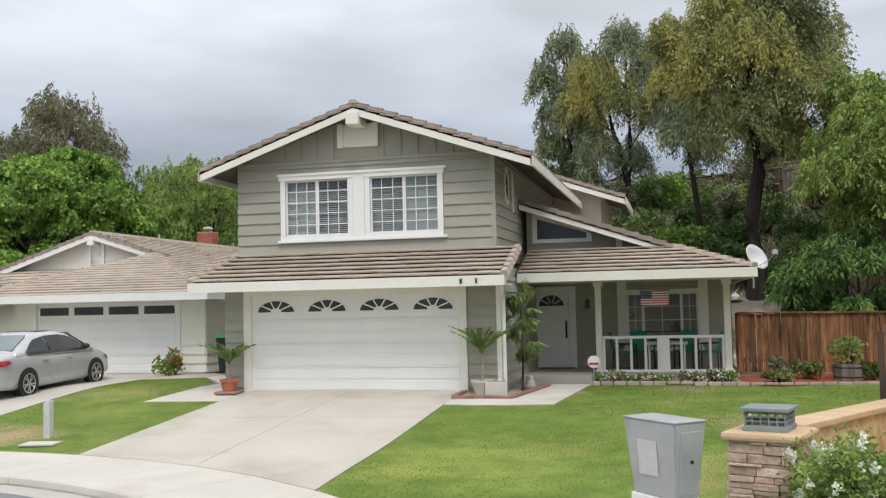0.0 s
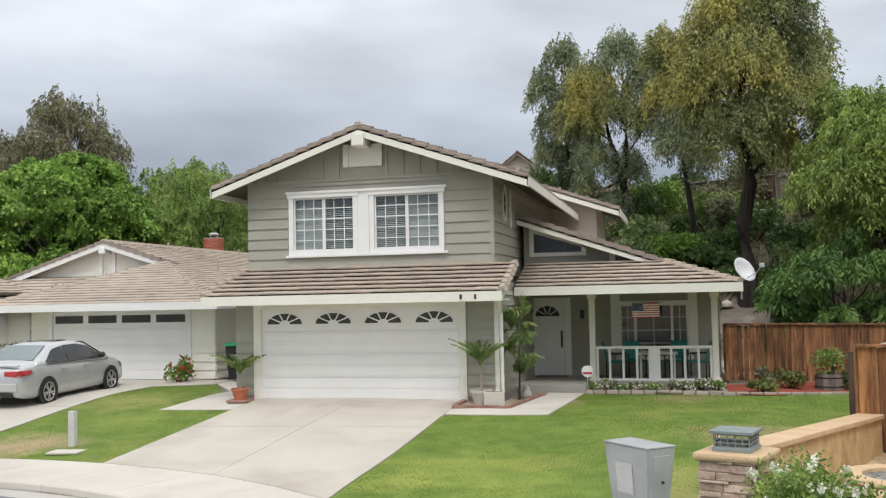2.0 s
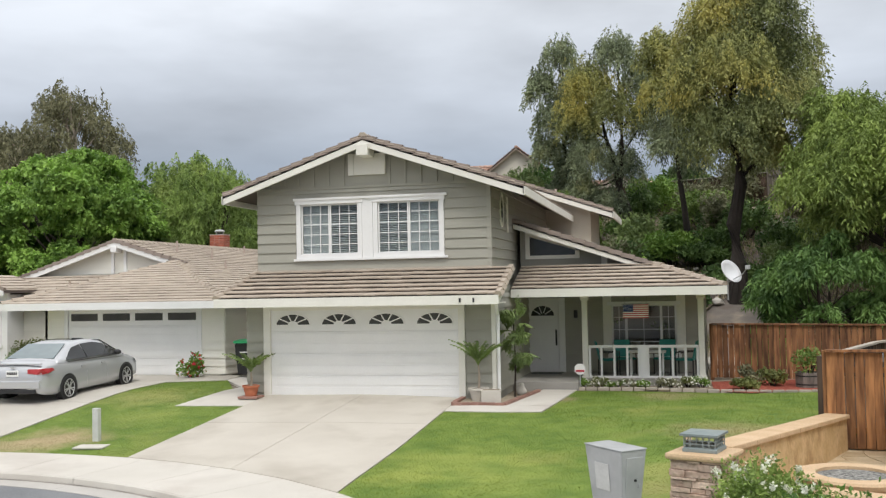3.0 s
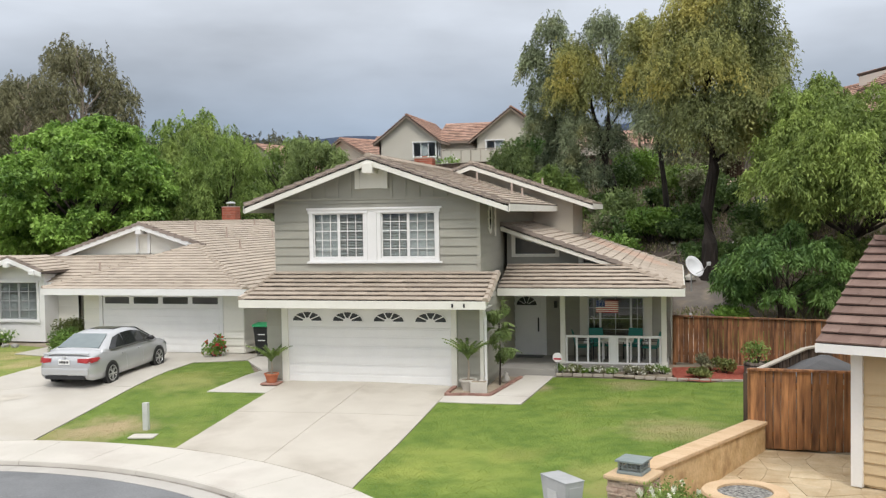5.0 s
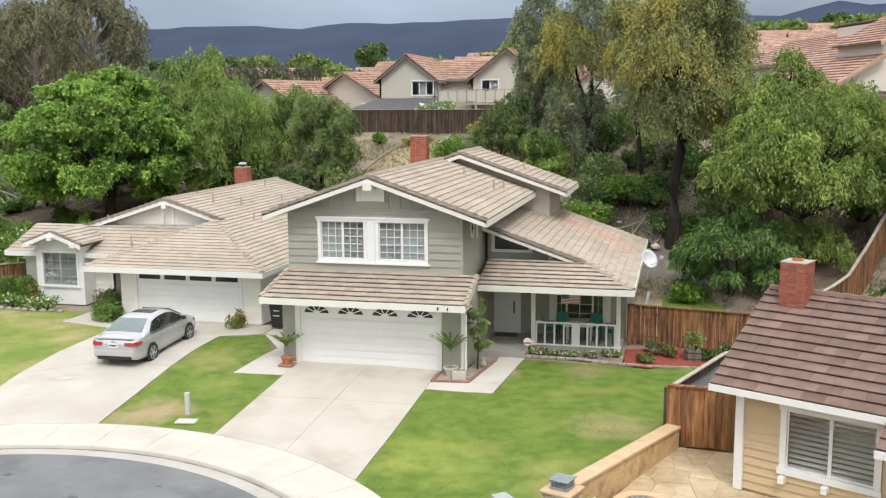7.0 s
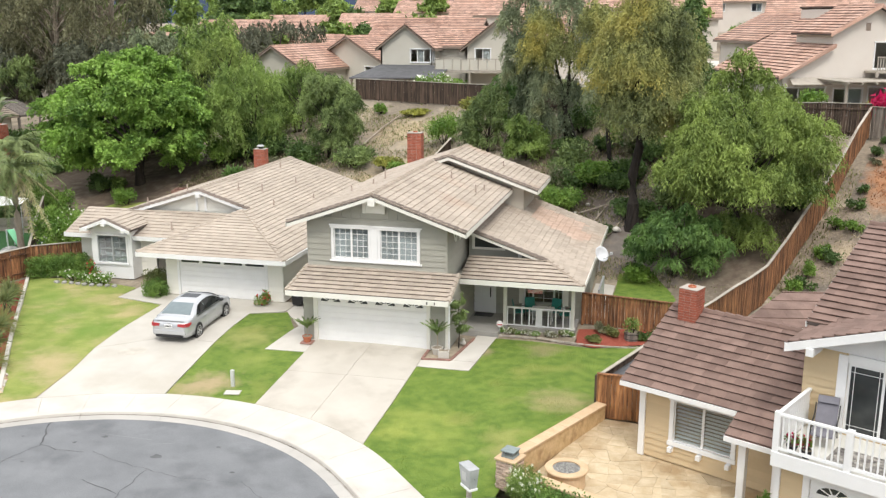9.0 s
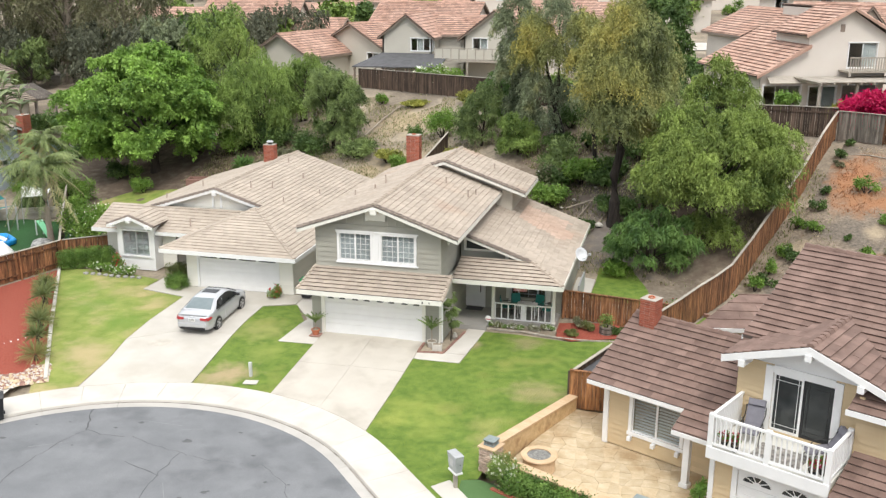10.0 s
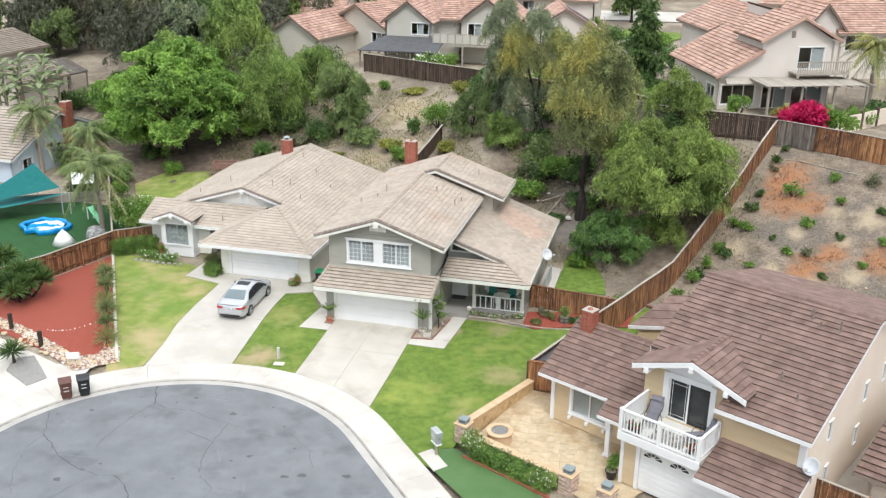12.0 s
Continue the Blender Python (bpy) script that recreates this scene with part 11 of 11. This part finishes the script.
part("panel", boxed(-0.5, -0.4, -1.3, 1.3, -0.05, 1.05, 0.02), M_GALV, mh)
part("slab", boxed(-1.0, 0.0, -2.6, 4.2, -0.06, 0.03), M_WALK, mh)

# half-barrel planter
tub = thing("barrel_planter", pose(10.6, 3.45, land(10.6, 3.4)), "weathered half-barrel planter with a leggy shrub", "planter")
n = 16
for k in range(n):
    a = math.tau * k / n
    bm = boxed(-0.064, 0.064, -0.015, 0.015, 0, 0.38, 0.004)
    part("stave", bm, M_STAVE, tub).matrix_local = pose(0.31 * math.cos(a), 0.31 * math.sin(a), 0, 0, 0, math.degrees(a) + 90)
for z in (0.07, 0.28):
    part("hoop", lathe(bmesh.new(), [(0.326, z), (0.333, z), (0.333, z + 0.03), (0.326, z + 0.03)], 24), M_BLACK, tub)
part("soil", lathe(bmesh.new(), [(0.29, 0.26), (0.29, 0.33), (0.001, 0.34)], 16), M_SOIL, tub)
shrub(10.6, 3.45, 0.5, 0.8, "leggy olive shrub growing in a half-barrel", L_PEPPER, 402, 420, 0.085, z=land(10.6, 3.4) + 0.3)


def wheelie_bin(m, body, lid, label, s=1.0):
    ob = thing("wheelie_bin", m, label, "bin", "wheelie bins")
    bm = bmesh.new()
    vs = [bm.verts.new((x * s, y * s, z * s)) for z, q in ((0.06, 0.23), (1.0, 0.30)) for x, y in ((-q, -q * 1.05), (q, -q * 1.05), (q, q * 1.1), (-q, q * 1.1))]
    for f in ((3, 2, 1, 0), (4, 5, 6, 7), (0, 1, 5, 4), (1, 2, 6, 5), (2, 3, 7, 6), (3, 0, 4, 7)):
        bm.faces.new([vs[k] for k in f])
    bmesh.ops.bevel(bm, geom=bm.edges[:], offset=0.025 * s, segments=2, affect="EDGES")
    part("bin_body", bm, body, ob)
    part("lid", prism(bmesh.new(), [(-0.32 * s, -0.36 * s, 1.0 * s), (-0.32 * s, -0.3 * s, 1.07 * s), (-0.32 * s, 0.2 * s, 1.1 * s), (-0.32 * s, 0.36 * s, 1.04 * s), (-0.32 * s, 0.36 * s, 1.0 * s)], (0.64 * s, 0, 0)), lid, ob)
    bm = bmesh.new()
    tube(bm, [(-0.26 * s, 0.4 * s, 0.98 * s), (0.26 * s, 0.4 * s, 0.98 * s)], [0.018, 0.018], 6)
    part("handle", bm, body, ob)
    for sx in (-0.25, 0.25):
        bm = bmesh.new()
        tube(bm, [(sx * s - 0.03, 0.3 * s, 0.11 * s), (sx * s + 0.03, 0.3 * s, 0.11 * s)], [0.11 * s, 0.11 * s], 14)
        part("wheel", bm, M_BLACK, ob)
    for z in (0.72, 0.52):
        part("label_bar", boxed(-0.12 * s, 0.12 * s, -0.31 * s, -0.285 * s, z * s, z * s + 0.03), M_WHITE, ob)
    return ob


M_BINGREEN = mat("bin_lid_green", (0.01, 0.20, 0.07), (0.015, 0.24, 0.09), 3, 0.5, 0.05)
M_BINBROWN = mat("bin_brown", (0.11, 0.045, 0.032), (0.14, 0.06, 0.045), 3, 0.5, 0.05)
wheelie_bin(pose(-5.12, 4.35, 0.02, 0, 0, 0), M_BLACK, M_BINGREEN, "black wheelie bin with a green lid between the houses")
wheelie_bin(pose(-12.75, -11.55, ROAD_Z + 0.01, 0, 0, 40), M_BINBROWN, M_BINBROWN, "brown wheelie bin at the kerb")
wheelie_bin(pose(-12.08, -11.0, ROAD_Z + 0.01, 0, 0, 38), M_BLACK, M_BLACK, "black wheelie bin at the kerb")

# balcony furniture
M_SLING = mat("grey_lilac_sling", (0.17, 0.165, 0.19), (0.21, 0.205, 0.23), 4, 0.8, 0.1, 60)


def lounge_chair(m):
    ob = thing("lounge_chair", m, "grey sling lounge chair with a dark frame on the balcony", "chair", "balcony chairs")
    part("seat", prism(bmesh.new(), [(-0.27, -0.55, 0.36), (0.27, -0.55, 0.36), (0.27, 0.2, 0.42), (-0.27, 0.2, 0.42)], (0, 0, 0.04)), M_SLING, ob)
    part("backrest", prism(bmesh.new(), [(-0.27, 0.2, 0.44), (0.27, 0.2, 0.44), (0.27, 0.62, 1.08), (-0.27, 0.62, 1.08)], (0, 0.04, -0.02)), M_SLING, ob)
    part("headrest", prism(bmesh.new(), [(-0.25, 0.49, 0.92), (0.25, 0.49, 0.92), (0.25, 0.59, 1.07), (-0.25, 0.59, 1.07)], (0, -0.06, 0.03)), M_SLING, ob)
    for sx in (-0.3, 0.3):
        bm = bmesh.new()
        tube(bm, [(sx, -0.5, 0.0), (sx, -0.2, 0.58), (sx, 0.38, 0.62), (sx, 0.5, 0.9)], [0.016] * 4, 6)
        tube(bm, [(sx, 0.45, 0.0), (sx, 0.0, 0.58)], [0.016] * 2, 6)
        part("side_frame", bm, M_BLACK, ob)
    return ob


lounge_chair(brown.matrix_world @ pose(6.5, -0.85, 2.72, 0, 0, 12))
lounge_chair(brown.matrix_world @ pose(8.75, -0.95, 2.72, 0, 0, -52))
rug = part("balcony_rug", boxed(6.9, 8.4, -1.9, -0.9, 2.722, 2.732), mat("patterned_rug", (0.08, 0.07, 0.07), (0.5, 0.47, 0.42), 9.0, 0.9, 0.1, 60), None)
rug.matrix_world = brown.matrix_world
tagged(rug, "dark and cream patterned rug on the balcony", "rug")
for i, (u, v_) in enumerate(((6.1, -2.0), (6.5, -2.05), (8.85, -2.0), (9.05, -1.7))):
    w_ = brown.matrix_world @ Vector((u, v_, 2.72))
    pot(w_.x, w_.y, w_.z, 0.14, 0.22, M_BLACK, "dark flower pot on the balcony floor")
    shrub(w_.x, w_.y, 0.22, 0.42, "flowering pot plant on the balcony", L_GREEN, 420 + i, 240, 0.07, z=w_.z + 0.2, flowers=L_MAGENTA, flower_count=70, n=6, flower_size=0.06)
pot(14.75, -11.75, -0.27, 0.26, 0.42, M_BLACK, "dark glazed pot by the garage corner")
shrub(14.75, -11.75, 0.4, 1.05, "leafy potted shrub by the garage corner", L_GREEN, 430, 600, 0.11, z=0.1, n=8)

# ---- left yard ----
div = thing("yard_divider", pose(0, 0, 0), "low pale concrete divider between the yards", "divider")
a_, b_ = Vector((-12.35, -7.6, 0)), Vector((-21.1, 5.75, 0))
for k in range(16):
    p, q = a_.lerp(b_, k / 16), a_.lerp(b_, (k + 1) / 16)
    z = land(p.x, p.y) + 0.14
    part("divider_block", beam(bmesh.new(), (p.x, p.y, z), (q.x - 0.01 * (q.x - p.x), q.y - 0.01 * (q.y - p.y), land(q.x, q.y) + 0.14), 0.16, 0.3, bev=0.01), M_WALK, div)


def rock(x, y, r, label="rounded tan boulder in the yard", material=None, group="yard stones", z=None):
    rng = random.Random(int(x * 97 + y * 31))
    bm = bmesh.new()
    bmesh.ops.create_icosphere(bm, subdivisions=1, radius=r)
    for v in bm.verts:
        v.co *= rng.uniform(0.78, 1.15)
        v.co.z *= 0.62
    tagged(part("rock", bm, material or M_FLAG, None), label, "rock", group).matrix_world = pose(x, y, (land(x, y) if z is None else z) + r * 0.25, 0, 0, rng.uniform(0, 360))


rng = random.Random(19)
for i in range(44):
    k = rng.random()
    x, y = (-13.2 - 7.2 * k + rng.uniform(-0.5, 0.5), -8.35 + 1.2 * k + rng.uniform(-0.45, 0.5)) if i < 30 else (-20.4 - 6 * k + rng.uniform(-0.4, 0.4), -7.0 + 4.6 * k + rng.uniform(-0.4, 0.4))
    rock(x, y, rng.uniform(0.07, 0.2))
for i in range(26):
    a, b = rng.random(), rng.random()
    rock(19.0 + 20 * a, 6.0 + 13 * b - 0.27 * 20 * a, rng.uniform(0.1, 0.28), "pale stone on the dirt slope", group="slope stones")
for i in range(16):
    rock(rng.uniform(4, 15), rng.uniform(14.5, 24), rng.uniform(0.12, 0.3), "pale stone on the wooded slope", M_WALK, "slope stones")
for i in range(9):
    x, y = -18.9 + 0.42 * i, 5.05 + 0.05 * math.sin(i)
    rock(x, y, 0.17, "flat edging stone of the rose bed", M_PORCH, "bed stones")
r = np.random.default_rng(71)
GRAVEL = [(-21.6, -5.3), (-18.9, -6.2), (-16.1, -7.3), (-14.8, -8.0), (-13.7, -7.4), (-13.7, -6.6), (-13.1, -6.2), (-12.2, -7.7), (-13.0, -8.4), (-13.9, -9.2), (-14.9, -8.8), (-17.3, -7.6), (-19.4, -6.7), (-20.6, -6.5)]
for tone, (name_, m_) in enumerate((("tan_pebbles", M_FLAG), ("brown_pebbles", M_OLDBRICK), ("white_pebbles", M_WALK))):
    gx_, gy_ = r.uniform(-21.6, -12.1, 2600), r.uniform(-9.3, -5.2, 2600)
    k_ = inside(gx_, gy_, GRAVEL)
    verts, faces = [], []
    for x, y in zip(gx_[k_], gy_[k_]):
        q, z, k = r.uniform(0.04, 0.11), land(x, y) + 0.02, len(verts)
        c = r.uniform(0, 6.3)
        verts += [(x + q * 1.2 * math.cos(c + a * 1.571) * (1 + 0.3 * (a % 2)), y + q * 1.2 * math.sin(c + a * 1.571), z) for a in range(4)] + [(x + q * 0.2, y, z + q * 0.75), (x, y, z - q * 0.5)]
        faces += [(k + a, k + (a + 1) % 4, k + 4) for a in range(4)] + [(k + (a + 1) % 4, k + a, k + 5) for a in range(4)]
    tagged(part(name_, (verts, faces), m_, None), ("tan river pebbles", "brown river pebbles", "pale river pebbles")[tone] + " along the front of the red yard", "pebbles", kind="stuff")
for i in range(15):
    k = i / 14
    rock(-17.9 + 2.4 * k, -5.9 + 2.3 * k - 0.9 * math.sin(k * 3.1) + 0.18 * math.sin(k * 91), 0.045 + 0.02 * math.sin(k * 57), "small white stone in an arc on the red mulch", M_WHITE, "arc stones")
bs = thing("yard_sign", pose(-14.4, -8.55, land(-14.4, -8.55), 0, 0, 20), "small blank white yard sign", "sign")
part("plate", boxed(-0.35, 0.35, -0.015, 0.015, 0.25, 0.65, 0.008), M_WHITE, bs)
for sx in (-0.25, 0.25):
    part("stake", boxed(sx - 0.015, sx + 0.015, -0.01, 0.01, -0.05, 0.26), M_GALV, bs)
for x, y in ((-17.0, -7.7), (-19.8, -6.5), (-22.6, -5.0)):
    tagged(part("timber_post", boxed(-0.09, 0.09, -0.09, 0.09, -0.1, 1.0, 0.015), M_BARK, None), "dark short timber post in the yard", "post", "yard posts").matrix_world = pose(x, y, land(x, y))
# inflatable pool, slide, shade sail
M_POOL = mat("pool_blue", (0.0, 0.20, 0.58), (0.03, 0.36, 0.74), 2.5, 0.3, 0.05, 8)
pool = thing("paddling_pool", pose(-28.7, 8.9, land(-28.7, 8.9)), "blue and white inflatable paddling pool on the turf", "pool")
bm = bmesh.new()
for z, rr_ in ((0.12, 0.13), (0.24, 0.16)):
    pts = [((1.75 + 0.2 * math.sin(k % 20 * 1.9)) * math.cos(k * math.tau / 20), (1.35 + 0.2 * math.cos(k % 20 * 2.7)) * math.sin(k * math.tau / 20), z + 0.06 * math.sin(k % 20 * 2.2)) for k in range(21)]
    tube(bm, pts, [rr_] * 21, 8, False)
part("ring", bm, M_POOL, pool, "blue inflated ring", True)
part("water", lathe(bmesh.new(), [(1.3, 0.1), (1.3, 0.22), (0.001, 0.22)], 20), mat("pool_water", (0.01, 0.26, 0.66), (0.03, 0.40, 0.78), 0.9, 0.25, 0.0, 5, dirt=(0.82, 0.85, 0.88), dirt_scale=1.1, dirt_edge=(0.50, 0.53)), pool)
slide = thing("toy_slide", pose(-26.2, 11.4, land(-26.2, 11.4), 0, 0, 60), "light green plastic toy slide on the turf", "slide")
bm = bmesh.new()
prism(bm, [(-0.2, -0.9, 0.05), (0.2, -0.9, 0.05), (0.2, 0.7, 0.95), (-0.2, 0.7, 0.95)], (0, 0, 0.04))
part("chute", bm, mat("mint_plastic", (0.18, 0.55, 0.28), (0.22, 0.62, 0.33), 3, 0.4, 0.0), slide)
for sx in (-0.22, 0.22):
    part("ladder_leg", boxed(sx - 0.03, sx + 0.03, 0.7, 0.78, 0, 1.0), M_WHITE, slide)
M_SAIL = mat("teal_shade_cloth", (0.0, 0.11, 0.105), (0.005, 0.14, 0.135), 3, 0.8, 0.05, 40)
M_SAILOW = mat("pale_teal_shade_cloth", (0.02, 0.20, 0.20), (0.03, 0.25, 0.245), 3, 0.8, 0.05, 40)


def shade_sail(A, B, C_, material, label):
    ob = thing("shade_sail", pose(0, 0, 0), label, "shade sail", "shade sails")
    verts, faces, idx, n = [], [], {}, 10
    for i in range(n + 1):
        for j in range(n + 1 - i):
            u, v = i / n, j / n
            w = 1 - u - v
            p = A * u + B * v + C_ * w
            p.z -= 0.5 * (u * v + v * w + u * w)
            idx[i, j] = len(verts)
            verts.append(tuple(p))
    for i in range(n):
        for j in range(n - i):
            faces.append((idx[i, j], idx[i + 1, j], idx[i, j + 1]))
            if i + j < n - 1:
                faces.append((idx[i + 1, j], idx[i + 1, j + 1], idx[i, j + 1]))
    part("cloth", (verts, faces), material, ob, smooth=True)
    for p in (A, B, C_):
        bm = bmesh.new()
        tube(bm, [(p.x, p.y, land(p.x, p.y) - 0.1), (p.x, p.y, p.z + 0.05)], [0.05, 0.05], 7)
        part("pole", bm, M_GALV, ob)
    return ob


shade_sail(Vector((-29.4, 12.0, 2.2)), Vector((-33.2, 14.2, 3.25)), Vector((-35.0, 8.6, 1.5)), M_SAIL, "teal triangular shade sail over the yard")
shade_sail(Vector((-29.0, 12.4, 1.7)), Vector((-35.6, 11.6, 1.0)), Vector((-34.0, 8.2, 1.0)), M_SAILOW, "paler teal shade sail under the other")
cov = thing("covered_seat", pose(-25.5, 6.5, land(-25.5, 6.5)), "white cloth cover over garden furniture", "cover")
bm = bmesh.new()
lathe(bm, [(0.8, 0.0), (0.55, 0.5), (0.3, 0.8), (0.06, 1.05)], 10)
part("cloth", bm, M_WHITE, cov, smooth=True)
fw_ = thing("felled_trunk", pose(0, 0, 0), "pale fallen trunk lying on the slope", "log")
bm = bmesh.new()
tube(bm, [(-11.0, 31.2, land(-11.0, 31.2) + 0.1), (-10.35, 34.2, land(-10.35, 34.2) + 0.12), (-9.7, 37.0, land(-9.7, 37.0) + 0.1)], [0.07, 0.06, 0.04], 7)
part("log", bm, M_PALEBARK, fw_)

# behind the turf: a low timber wall, a white canopy, covered furniture
tw = thing("timber_wall", pose(0, 0, 0), "low grey weathered timber retaining wall behind the turf", "wall")
a_, b_ = Vector((-36.0, 12.0, 0)), Vector((-27.6, 16.6, 0))
for k in range(6):
    p, q = a_.lerp(b_, k / 6), a_.lerp(b_, (k + 1) / 6)
    for j in range(4):
        z = land(p.x, p.y) + 0.2 * (j + 1)
        part("plank", beam(bmesh.new(), (p.x, p.y, z), (q.x - 0.02, q.y, z), 0.1, 0.19), M_GREYWOOD, tw)
can = thing("canopy", pose(0, 0, 0), "white cloth canopy on thin poles in the back yard", "canopy")
corners = [(-29.7, 13.9), (-28.0, 14.4), (-29.2, 16.7), (-31.6, 16.5)]
part("cloth", prism(bmesh.new(), [(x, y, 1.85 + 0.12 * (k % 2)) for k, (x, y) in enumerate(corners)], (0, 0, 0.03)), M_WHITE, can)
for x, y in corners:
    bm = bmesh.new()
    tube(bm, [(x, y, land(x, y) - 0.1), (x, y, 1.86)], [0.025, 0.025], 6)
    part("pole", bm, M_GALV, can)
gc = thing("covered_seat", pose(-23.9, 8.0, land(-23.9, 8.0)), "grey mottled cover over garden furniture by the palm", "cover")
bm = bmesh.new()
lathe(bm, [(0.75, 0.0), (0.72, 0.45), (0.55, 0.8), (0.2, 0.95)], 10)
for v in bm.verts:
    v.co.x *= 1.0 + 0.15 * math.sin(v.co.y * 5)
part("cloth", bm, mat("grey_mottled_cover", (0.12, 0.12, 0.12), (0.5, 0.5, 0.48), 5.0, 0.8, 0.3, 20), gc, smooth=True)
